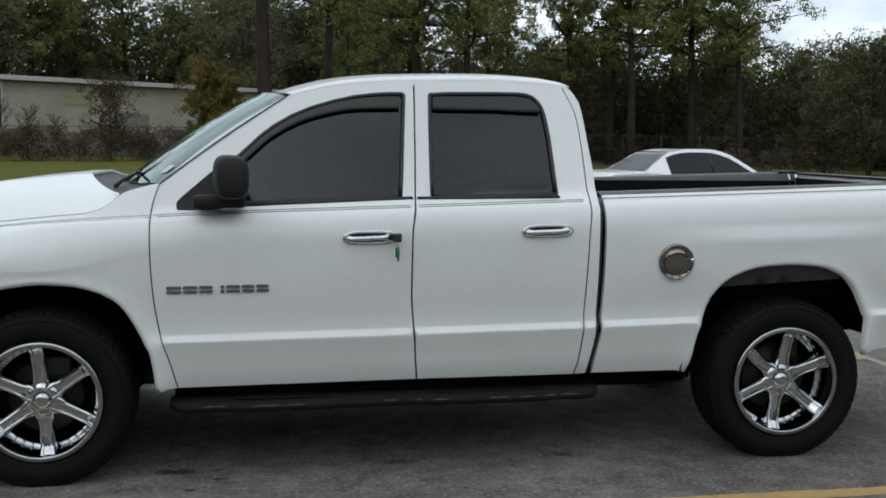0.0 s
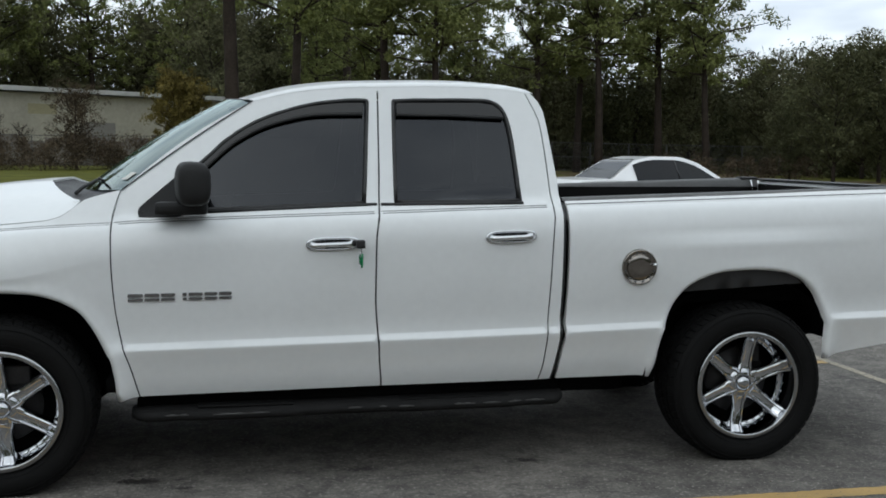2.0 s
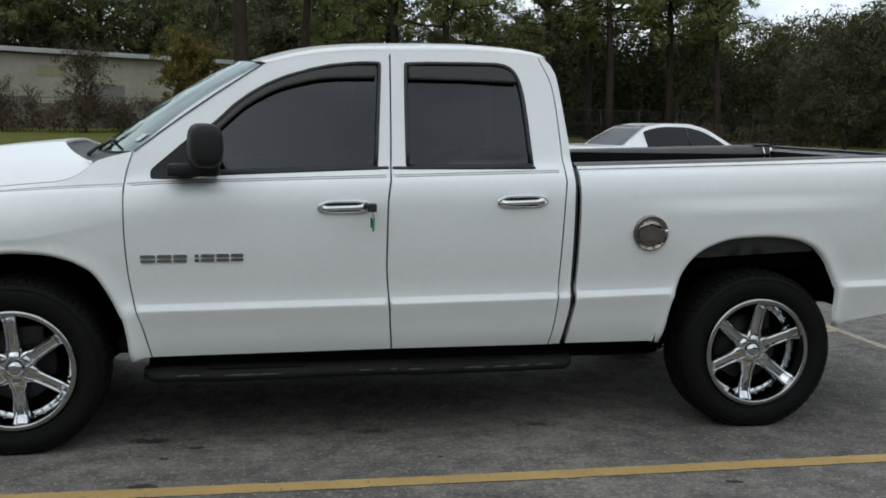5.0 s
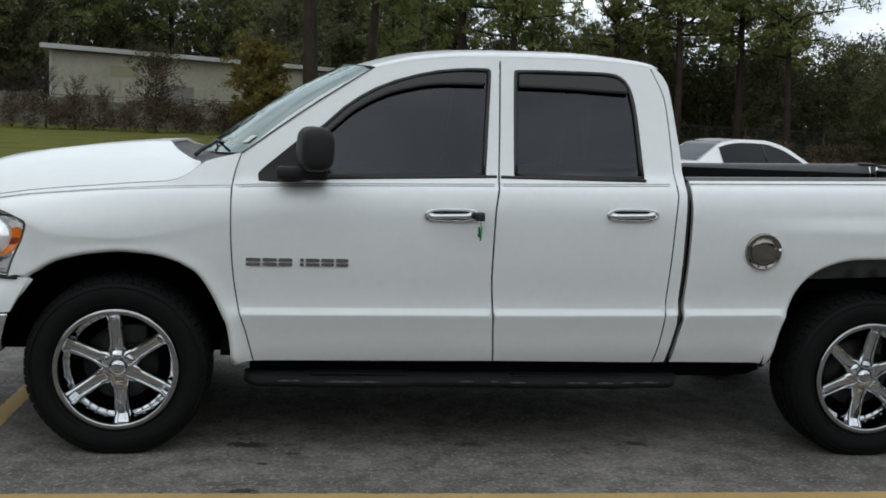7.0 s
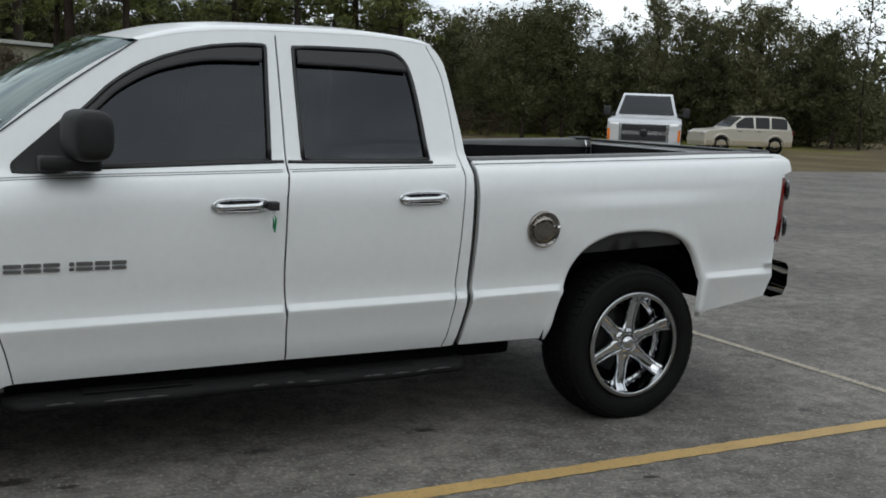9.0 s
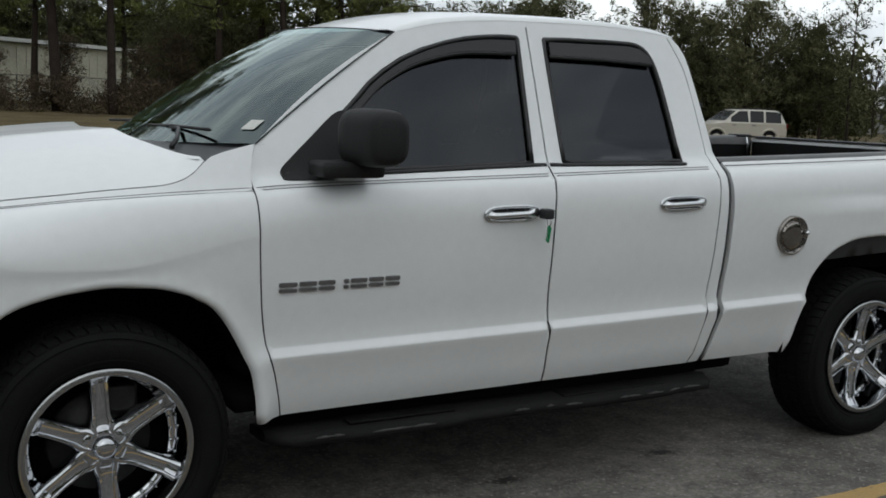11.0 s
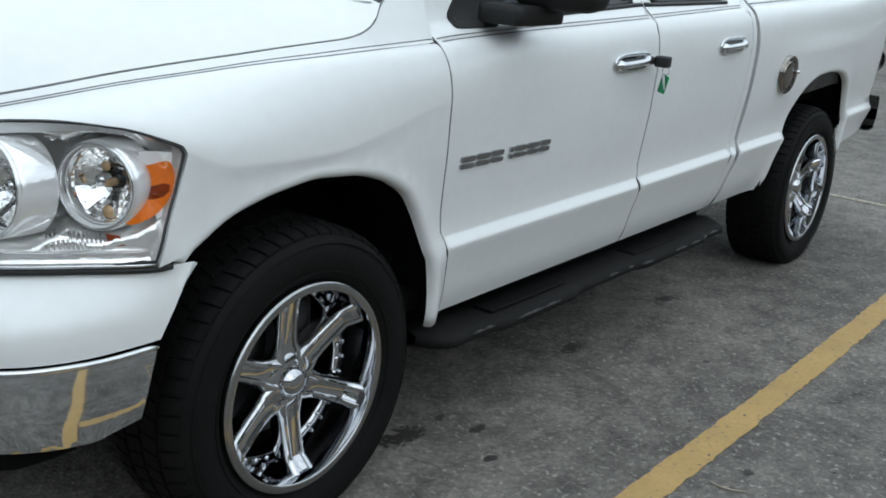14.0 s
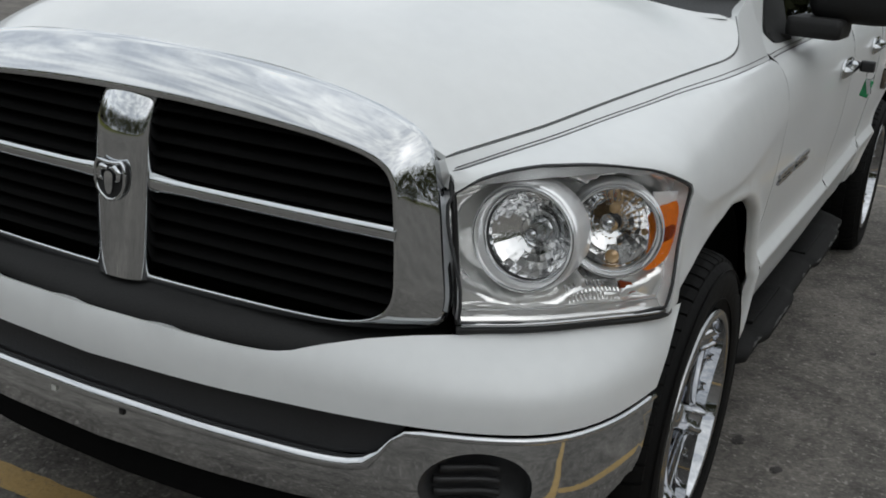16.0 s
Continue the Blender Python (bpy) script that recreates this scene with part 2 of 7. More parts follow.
    b.inputs["Strength"].default_value, b.inputs["Distance"].default_value = 0.45, 0.006
    l.new(chips.outputs["Distance"], b.inputs["Height"])
    l.new(b.outputs[0], p.inputs["Normal"])
    return m


def road_paint(name, color, wear):
    """Worn road paint: asphalt shows through in flecks."""
    m = surface(name, color, 0.75, vary=0.16, scale=5, fine=70, bump=0.3)
    n, l = m.node_tree.nodes, m.node_tree.links
    p = next(k for k in n if k.type == "BSDF_PRINCIPLED")
    old = p.inputs["Base Color"].links[0].from_socket
    tc = n.new("ShaderNodeTexCoord")
    t = n.new("ShaderNodeTexNoise")
    t.inputs["Scale"].default_value, t.inputs["Detail"].default_value, t.inputs["Roughness"].default_value = 38, 8, 0.75
    l.new(tc.outputs["Object"], t.inputs["Vector"])
    r = n.new("ShaderNodeValToRGB")
    r.color_ramp.elements[0].position, r.color_ramp.elements[1].position = wear, wear + 0.08
    l.new(t.outputs["Fac"], r.inputs["Fac"])
    x = n.new("ShaderNodeMix")
    x.data_type = "RGBA"
    x.inputs[7].default_value = (0.11, 0.105, 0.098, 1)
    l.new(r.outputs[0], x.inputs[0])
    l.new(old, x.inputs[6])
    l.new(x.outputs[2], p.inputs["Base Color"])
    return m


ASPHALT = ground_material()
YELLOW = road_paint("worn_yellow_paint", (0.40, 0.265, 0.095), 0.58)
PALE_LINE = road_paint("worn_pale_paint", (0.34, 0.30, 0.22), 0.50)
TWIG = surface("dry_twig", (0.36, 0.31, 0.24), 0.8, vary=0.2, scale=30, fine=160)
STAIN = surface("oil_stain", (0.034, 0.029, 0.026), 0.7, vary=0.35, scale=12, fine=80, bump=0.2)
GRASS = surface("mown_grass", (0.082, 0.090, 0.014), 0.95, vary=0.3, scale=0.5, fine=9, other=(0.135, 0.135, 0.026), spec=0.1)
DRY_GRASS = surface("dry_grass", (0.075, 0.055, 0.028), 0.95, vary=0.35, scale=0.25, fine=8, other=(0.16, 0.128, 0.066), spec=0.1)
BARK = surface("pine_bark", (0.042, 0.033, 0.027), 0.95, vary=0.4, scale=2, fine=14, bump=0.5, spec=0.1)
LEAF_DARK = surface("dark_foliage", (0.082, 0.086, 0.040), 0.8, vary=0.3, scale=0.6, fine=5, per_island=0.45, spec=0.15)
LEAF_OAK = surface("olive_foliage", (0.122, 0.122, 0.064), 0.8, vary=0.35, scale=0.5, fine=4, per_island=0.35, spec=0.12)
LEAF_PINE = surface("pine_needles", (0.145, 0.160, 0.052), 0.75, vary=0.4, scale=0.4, fine=4, per_island=0.35, spec=0.15)
LEAF_RUST = surface("rusty_foliage", (0.150, 0.120, 0.034), 0.8, vary=0.3, scale=0.8, fine=6, per_island=0.45, spec=0.15)
LEAF_BRUSH = surface("dry_brush", (0.088, 0.068, 0.045), 0.9, vary=0.35, scale=0.7, fine=6, per_island=0.45, spec=0.1)
WALL_CREAM = surface("cream_metal_wall", (0.40, 0.375, 0.300), 0.7, vary=0.15, scale=0.5, fine=4)
ROOF_PALE = surface("pale_metal_roof", (0.5, 0.5, 0.48), 0.5, vary=0.12, scale=0.6, fine=5)
WOOD_POLE = surface("weathered_pole", (0.09, 0.08, 0.07), 0.9, vary=0.3, scale=3, fine=20)
BLOCK_GREY = surface("grey_block", (0.19, 0.170, 0.145), 0.9, vary=0.3, scale=0.8, fine=6)
WIRE = surface("galvanised_wire", (0.09, 0.09, 0.088), 0.5, 0.6, vary=0.2)
CAR_WHITE = surface("far_white_paint", (0.78, 0.78, 0.78), 0.3, vary=0.03, coat=0.6)
CAR_BEIGE = surface("beige_paint", (0.50, 0.47, 0.40), 0.32, vary=0.04, coat=0.6)
CAR_SILVER = surface("silver_white_paint", (0.5, 0.51, 0.53), 0.3, vary=0.04, coat=0.6)
CAR_GLASS = surface("far_dark_glass", (0.01, 0.011, 0.013), 0.05, vary=0.1, spec=0.3)

# ---------------------------------------------------------------- tools
from mathutils import geometry


def knots(*pairs):
    """A smooth curve through (x, y) pairs."""
    xs, ys = np.array([p[0] for p in pairs], float), np.array([p[1] for p in pairs], float)
    d = np.diff(ys) / np.diff(xs)
    m = np.r_[d[0], np.where(d[:-1] * d[1:] > 0, 2 * d[:-1] * d[1:] / np.where(d[:-1] + d[1:] == 0, 1, d[:-1] + d[1:]), 0), d[-1]]

    def f(x):
        if x <= xs[0]:
            return float(ys[0])
        if x >= xs[-1]:
            return float(ys[-1])
        k = int(np.searchsorted(xs, x, side="right") - 1)
        h = xs[k + 1] - xs[k]
        t = (x - xs[k]) / h
        return float(ys[k] * (1 + 2 * t) * (1 - t) ** 2 + m[k] * h * t * (1 - t) ** 2 + ys[k + 1] * t * t * (3 - 2 * t) + m[k + 1] * h * t * t * (t - 1))

    return f


def smooth(a, b, x):
    t = min(1.0, max(0.0, (x - a) / (b - a)))
    return t * t * (3 - 2 * t)


def part(name, bm, material, parent=None, label="", shade=True, recalc=False):
    """Links a bmesh as one mesh object under a thing or a part."""
    if recalc:
        bmesh.ops.recalc_face_normals(bm, faces=bm.faces)
    me = bpy.data.meshes.new(name)
    bm.to_mesh(me)
    bm.free()
    return mesh_part(name, me, material, parent, label, shade)


def mesh_part(name, me, material, parent=None, label="", shade=True):
    me.materials.append(material)
    if shade:
        me.polygons.foreach_set("use_smooth", [True] * len(me.polygons))
    ob = new(name, me)
    if parent is not None:
        ob.parent = parent
    if label:
        tagged(ob, label)
    return ob


def thing(name, label, category, group="", kind="", at=(0, 0, 0)):
    ob = new(name)
    ob.empty_display_size = 0.1
    ob.location = at
    return tagged(ob, label, category, group, kind)


def sharpen(ob, degrees=35):
    """Splits the shading at sharp edges."""
    me = ob.data
    bm = bmesh.new()
    bm.from_mesh(me)
    for e in bm.edges:
        if len(e.link_faces) == 2 and e.calc_face_angle(0) > radians(degrees):
            e.smooth = False
    bm.to_mesh(me)
    bm.free()
    return ob


def box(bm, x0, x1, y0, y1, z0, z1, bevel=0.0, turn=None):
    made = bmesh.ops.create_cube(bm, size=1.0, matrix=Matrix.Translation(((x0 + x1) / 2, (y0 + y1) / 2, (z0 + z1) / 2)) @ Matrix.Diagonal((x1 - x0, y1 - y0, z1 - z0, 1)))
    if turn is not None:
        bmesh.ops.transform(bm, matrix=turn, verts=made["verts"])
    if bevel:
        edges = list({e for v in made["verts"] for e in v.link_edges})
        bmesh.ops.bevel(bm, geom=edges, offset=bevel, segments=2, profile=0.7, affect="EDGES")
    return bm


def boxed(*args, **kw):
    return box(bmesh.new(), *args, **kw)


def tube(bm, points, radius, sides=8, closed=False, caps=True):
    """A round bar along points; radius: one number or one for each point."""
    pts = [Vector(p) for p in points]
    rings, last = [], None
    for i, p in enumerate(pts):
        a = pts[i - 1] if i or closed else pts[i]
        b = pts[(i + 1) % len(pts)] if i + 1 < len(pts) or closed else pts[i]
        d = (b - a).normalized()
        ref = last if last is not None else (Vector((0, 0, 1)) if abs(d.z) < 0.9 else Vector((1, 0, 0)))
        u = (ref - d * ref.dot(d)).normalized()
        last, w = u, d.cross(u)
        r = radius[i] if isinstance(radius, (list, tuple)) else radius
        rings.append([bm.verts.new(p + r * (math.cos(k * math.tau / sides) * u + math.sin(k * math.tau / sides) * w)) for k in range(sides)])
    for i in range(len(rings) if closed else len(rings) - 1):
        a, b = rings[i], rings[(i + 1) % len(rings)]
        for k in range(sides):
            bm.faces.new((a[k], a[(k + 1) % sides], b[(k + 1) % sides], b[k]))
    if caps and not closed:
        bm.faces.new(rings[0][::-1])
        bm.faces.new(rings[-1])
    return bm


def lathe(bm, profile, centre, axis, sides=48, start=0.0, sweep=math.tau):
    """Turns (radius, height) pairs round an axis through a centre."""
    d = Vector(axis).normalized()
    u = d.orthogonal().normalized()
    w = d.cross(u)
    whole = abs(sweep - math.tau) < 1e-6
    count = sides if whole else sides + 1
    rows = []
    for k in range(count):
        a = start + sweep * k / sides
        e = math.cos(a) * u + math.sin(a) * w
        rows.append([bm.verts.new(Vector(centre) + r * e + h * d) for r, h in profile])
    for k in range(count if whole else count - 1):
        a, b = rows[k], rows[(k + 1) % count]
        for j in range(len(profile) - 1):
            bm.faces.new((a[j], b[j], b[j + 1], a[j + 1]))
    bmesh.ops.remove_doubles(bm, verts=bm.verts, dist=1e-6)
    return bm


def loft(bm, rows, closed_rows=False, closed_cols=False):
    made = [[bm.verts.new(p) for p in row] for row in rows]
    for i in range(len(made) if closed_rows else len(made) - 1):
        a, b = made[i], made[(i + 1) % len(made)]
        for j in range(len(a) if closed_cols else len(a) - 1):
            k = (j + 1) % len(a)
            bm.faces.new((a[j], a[k], b[k], b[j]))
    return bm


def dense(points, step):
    """The closed outline through points with more points on its sides."""
    out = []
    for (ax, ay), (bx, by) in zip(points, points[1:] + points[:1]):
        n = max(1, int(math.hypot(bx - ax, by - ay) / step + 0.5))
        out += [(ax + (bx - ax) * k / n, ay + (by - ay) * k / n) for k in range(n)]
    return out


def rounded(points, closed=True, turns=2):
    """Cuts the corners of an outline."""
    pts = list(points)
    for _ in range(turns):
        out = [] if closed else [pts[0]]
        for a, b in zip(pts, pts[1:] + (pts[:1] if closed else [])):
            out += [(0.75 * a[0] + 0.25 * b[0], 0.75 * a[1] + 0.25 * b[1]), (0.25 * a[0] + 0.75 * b[0], 0.25 * a[1] + 0.75 * b[1])]
        pts = out if closed else out + [pts[-1]]
    return pts


def curve_through(points, step=0.02):
    """A smooth open line through 2D points, by chord length."""
    d = np.r_[0, np.cumsum([math.dist(a, b) for a, b in zip(points, points[1:])])]
    fx, fy = knots(*zip(d, [p[0] for p in points])), knots(*zip(d, [p[1] for p in points]))
    n = max(2, int(d[-1] / step))
    return [(fx(d[-1] * k / n), fy(d[-1] * k / n)) for k in range(n + 1)]


def inset(points, by):
    """The outline moved inwards (to the left of its way, where it runs round counter-clockwise)."""
    area = sum(a[0] * b[1] - b[0] * a[1] for a, b in zip(points, points[1:] + points[:1]))
    s, out = (1 if area > 0 else -1), []
    for i, p in enumerate(points):
        a, b = points[i - 1], points[(i + 1) % len(points)]
        dx, dy = b[0] - a[0], b[1] - a[1]
        n = math.hypot(dx, dy) or 1
        out.append((p[0] - s * dy / n * by, p[1] + s * dx / n * by))
    return out


def inside(px, py, loop):
    xs, ys = loop[:, 0], loop[:, 1]
    x2, y2 = np.roll(xs, -1), np.roll(ys, -1)
    cross = (ys > py) != (y2 > py)
    with np.errstate(divide="ignore", invalid="ignore"):
        at = xs + (py - ys) * (x2 - xs) / (y2 - ys)
    return bool(np.count_nonzero(cross & (px < at)) % 2)


def skin(outline, mapping, holes=(), step=0.04, rows=None, lip=0.02, out=(0, -1, 0), roll=0.0, rolled=None):
    """A sheet of bodywork: an outline with holes in two numbers, laid into space by mapping(u, v), its edges turned in by lip,
    or rolled round a radius where rolled(point) holds."""
    loops = [dense(list(o), step) for o in (outline, *holes)]
    arr = [np.array(o) for o in loops]
    lo, hi = arr[0].min(0), arr[0].max(0)
    pts, edges = [], []
    for o in loops:
        base = len(pts)
        pts += o
        edges += [(base + k, base + (k + 1) % len(o)) for k in range(len(o))]
    near = np.array(pts)
    vs = rows if rows is not None else [lo[1] + (k + 0.5) * step for k in range(int((hi[1] - lo[1]) / step) + 1)]
    for r, v in enumerate(vs):
        last = -2
        for k in range(int((hi[0] - lo[0]) / step) + 2):
            u = lo[0] + (k + 0.5 * (r % 2)) * step
            if inside(u, v, arr[0]) and not any(inside(u, v, h) for h in arr[1:]) and np.min(np.hypot(near[:, 0] - u, near[:, 1] - v)) > 0.3 * step:
                if rows is not None and last == k - 1:
                    edges.append((len(pts) - 1, len(pts)))
                pts.append((u, v))
                last = k
    verts, _, faces, *_ = geometry.delaunay_2d_cdt([Vector(p) for p in pts], edges, [], 0, 1e-7)
    bm = bmesh.new()
    made = [bm.verts.new(mapping(p.x, p.y)) for p in verts]
    hint = Vector(out)
    kept = []
    for f in faces:
        c = sum((verts[i] for i in f), Vector((0, 0))) / 3
        if inside(c.x, c.y, arr[0]) and not any(inside(c.x, c.y, h) for h in arr[1:]):
            kept.append(bm.faces.new([made[i] for i in f]))
    bm.normal_update()
    turn = sum((f.normal.dot(hint) * f.calc_area() for f in kept))
    if turn < 0:
        for f in kept:
            f.normal_flip()
    bm.normal_update()
    if lip:
        rim = [e for e in bm.edges if len(e.link_faces) == 1]
        normal, away = {}, {}
        for e in rim:
            f = e.link_faces[0]
            side = (e.verts[1].co - e.verts[0].co).cross(f.normal).normalized()
            side *= 1 if side.dot(e.verts[0].co - f.calc_center_median()) > 0 else -1
            for v in e.verts:
                normal.setdefault(v, sum((f.normal for f in v.link_faces), Vector()).normalized())
                away[v] = away.get(v, Vector()) + side
        turned = {v for v in normal if rolled is not None and rolled(v.co)}
        steps = 4 if turned else 1
        rings = []
        for k in range(1, steps + 1):
            a = math.pi / 2 * k / steps
            rings.append({v: bm.verts.new(v.co + roll * (math.sin(a) * away[v].normalized() - (1 - math.cos(a)) * n) if v in turned else v.co - 0.15 * lip * n * k / steps) for v, n in normal.items()})
        rings.append({v: bm.verts.new(rings[-1][v].co - (0.012 if v in turned else 0.85 * lip) * n) for v, n in normal.items()})
        for e in rim:
            a, b = e.verts
            e.smooth = a in turned and b in turned
            f = e.link_faces[0]
            if any(lp.vert is a and lp.link_loop_next.vert is b for lp in f.loops):
                a, b = b, a
            prev = {a: a, b: b}
            for ring in rings:
                bm.faces.new((prev[a], prev[b], ring[b], ring[a]))
                prev = ring
    loose = [v for v in bm.verts if not v.link_faces]
    bmesh.ops.delete(bm, geom=loose, context="VERTS")
    return bm


def scatter_mesh(name, centres, radii, count, size, rng, flat=1.0):
    """Many small leaf blades in clumps, as one mesh."""
    centres, radii = np.asarray(centres, float), np.asarray(radii, float)
    pick = rng.integers(0, len(centres), count)
    d = rng.normal(size=(count, 3))
    d /= np.linalg.norm(d, axis=1)[:, None]
    pos = centres[pick] + d * (radii[pick] * rng.random(count) ** 0.45)[:, None] * np.array([1, 1, flat])
    a = rng.normal(size=(count, 3))
    a /= np.linalg.norm(a, axis=1)[:, None]
    b = np.cross(a, rng.normal(size=(count, 3)))
    b /= np.linalg.norm(b, axis=1)[:, None]
    s = size * (0.5 + rng.random(count))[:, None]
    v = np.stack([pos - a * s, pos - b * s * 0.34, pos + a * s, pos + b * s * 0.34], 1).reshape(-1, 3)
    me = bpy.data.meshes.new(name)
    me.vertices.add(4 * count)
    me.vertices.foreach_set("co", v.ravel())
    me.loops.add(4 * count)
    me.loops.foreach_set("vertex_index", np.arange(4 * count))
    me.polygons.add(count)
    me.polygons.foreach_set("loop_start", np.arange(0, 4 * count, 4))
    me.polygons.foreach_set("loop_total", np.full(count, 4))
    me.update(calc_edges=True)
    return me

# ---------------------------------------------------------------- the pickup truck's form
# x runs from the front axle to the rear, y = 0 is the middle, the driver's side is at negative y.
hood_y = knots((-0.77, 0.640), (-0.65, 0.692), (-0.55, 0.731), (-0.4, 0.773), (-0.25, 0.804), (-0.1, 0.832), (0.0, 0.853), (0.1, 0.870), (0.2, 0.884), (0.254, 0.888), (0.29, 0.884), (0.317, 0.874), (0.36, 0.852), (0.53, 0.838))
hood_z = knots((-0.77, 1.098), (-0.65, 1.121), (-0.55, 1.139), (-0.4, 1.165), (-0.25, 1.184), (-0.1, 1.200), (0.0, 1.212), (0.1, 1.222), (0.2, 1.232), (0.254, 1.246), (0.29, 1.264), (0.317, 1.284), (0.36, 1.322), (0.53, 1.372))
line_y = knots((-0.77, 0.652), (-0.65, 0.712), (-0.55, 0.754), (-0.4, 0.800), (-0.25, 0.833), (-0.1, 0.863), (0.0, 0.885), (0.1, 0.902), (0.2, 0.914), (0.3, 0.919), (0.497, 0.924), (1.0, 0.934), (1.65, 0.94), (2.5, 0.925), (4.6, 0.92))
line_z = knots((-0.77, 1.074), (-0.65, 1.102), (-0.55, 1.121), (-0.4, 1.146), (-0.25, 1.163), (-0.1, 1.179), (0.0, 1.188), (0.1, 1.195), (0.2, 1.202), (0.3, 1.207), (0.497, 1.216), (0.602, 1.224), (1.65, 1.261), (2.51, 1.288), (4.6, 1.352))
wide = knots((-0.82, 0.638), (-0.79, 0.662), (-0.782, 0.672), (-0.702, 0.766), (-0.587, 0.861), (-0.478, 0.942), (-0.392, 0.982), (-0.3, 0.993), (0.5, 0.996), (1.6, 0.998), (2.5, 0.993), (3.55, 1.0), (4.4, 0.985), (4.62, 0.965))
crown_z = knots((-0.79, 1.02), (-0.70, 1.062), (-0.6, 1.082), (-0.5, 1.075), (-0.43, 1.05), (-0.392, 1.03), (-0.25, 0.975), (0.0, 0.965), (0.5, 1.06), (1.0, 1.10), (2.5, 1.12), (4.6, 1.16))
crease_z = knots((-0.5, 0.658), (0.58, 0.678), (1.684, 0.695), (2.516, 0.709), (3.12, 0.724), (4.6, 0.755))
low_in = knots((-0.29, 0.11), (-0.225, 0.072), (-0.12, 0.041), (-0.06, 0.0205), (-0.034, 0.0118), (-0.0285, 0.0110), (-0.0255, 0.0122), (-0.022, 0.0150), (-0.003, 0.0340), (0.000, 0.0360), (0.0035, 0.0366), (0.02, 0.0362), (0.034, 0.0355), (0.07, 0.032), (0.14, 0.021), (0.26, 0.007), (0.40, 0.0))
nose_out = knots((-0.82, 0.052), (-0.79, 0.05), (-0.70, 0.045), (-0.60, 0.040), (-0.459, 0.033), (-0.40, 0.012), (-0.36, 0.0), (0.0, 0.0))
HUB_Z, WHEEL_X = 0.395, (0.0, 3.571)
ARCH_F = [(-0.376, 0.800), (-0.273, 0.868), (-0.13, 0.909), (0.014, 0.926), (0.159, 0.912), (0.325, 0.852), (0.433, 0.718), (0.490, 0.588), (0.512, 0.50), (0.520, 0.425)]
ARCH_R = [(3.078, 0.442), (3.124, 0.698), (3.182, 0.838), (3.288, 0.93), (3.44, 0.972), (3.60, 0.979), (3.735, 0.966), (3.835, 0.930), (3.948, 0.812), (4.004, 0.668), (4.004, 0.516)]
ARCH_POINTS = np.array(curve_through(ARCH_F, 0.03) + curve_through(ARCH_R, 0.03))
SHARP = 2.0
ROLL = 0.022


def arch_edge(points, cx, cz=0.42):
    """An arch's outline, set back from its opening by the rolled edge's radius."""
    return [(x + ROLL * (x - cx) / math.hypot(x - cx, z - cz), z + ROLL * (z - cz) / math.hypot(x - cx, z - cz)) for x, z in curve_through(points, 0.03)]


def by_arch(p):
    return float(np.min(np.hypot(ARCH_POINTS[:, 0] - p.x, ARCH_POINTS[:, 1] - p.z))) < 1.3 * ROLL


def flank(x, z):
    """Half the body's width at a height."""
    zs, ys, w, z1 = line_z(x), line_y(x), wide(x), crown_z(x)
    if z > zs:
        if x < 0.36:
            return ys + (hood_y(x) - ys) * min(1, (z - zs) / (hood_z(x) - zs))
        return ys - 0.045 * smooth(0, 0.05, z - zs) - 0.417 * max(0.0, z - zs - 0.03)
    if z > z1:
        return ys + (w - ys) * (1 - ((z - z1) / (zs - z1)) ** SHARP) ** (1 / SHARP)
    d = float(np.min(np.hypot(ARCH_POINTS[:, 0] - x, ARCH_POINTS[:, 1] - z)))
    soft_arch = smooth(0.0, 0.10, d)
    held = 0.35 if x < 2 else 0.80 if x < 3.6 else 0.30
    low = low_in(z - crease_z(x)) * (held + (1 - held) * soft_arch) + 0.010 * (1 - soft_arch)
    y = w - low * smooth(-0.47, -0.35, x) + nose_out(x) * smooth(1.02, 0.84, z)
    return y + 0.012 * math.exp(-((d / 0.04) ** 2)) * smooth(0.0, 0.035, z1 - z) + (0.022 * math.exp(-(((x - 3.56) / 0.55) ** 2)) * smooth(0.75, 0.95, z) if x > 2.6 else 0)


def side_map(s, off=0.0):
    return lambda x, z: Vector((x, s * (flank(x, z) + off), z))


def crown_v(x, z):
    """The running number of a height on the front wing: 0 at the bonnet's gap, 1 where the flank grows upright."""
    zs, z1 = line_z(x), crown_z(x)
    if z <= z1:
        return 1 + z1 - z
    if z >= zs:
        return 0.12 * (hood_z(x) - z) / (hood_z(x) - zs)
    return 0.12 + 0.88 * math.acos(min(1, ((z - z1) / (zs - z1)) ** (SHARP / 2))) / (math.pi / 2)


def wing_map(s, off=0.0):
    def place(x, v):
        zs, ys, w, z1 = line_z(x), line_y(x), wide(x), crown_z(x)
        if v <= 0.12:
            t = v / 0.12
            y, z = hood_y(x) + (ys - hood_y(x)) * t, hood_z(x) + (zs - hood_z(x)) * t
        elif v <= 1:
            a = (v - 0.12) / 0.88 * math.pi / 2
            y, z = ys + (w - ys) * math.sin(a) ** (2 / SHARP), z1 + (zs - z1) * max(0.0, math.cos(a)) ** (2 / SHARP)
        else:
            z = z1 - (v - 1)
            y = flank(x, z)
        # Forward of the lamp's corner the surface faces the front.
        f = smooth(-0.36, -0.60, x) * smooth(0.55, 0.80, v)
        return Vector((x + off * -0.75 * f, s * (y + off * (1 - 0.35 * f)), z))

    return place


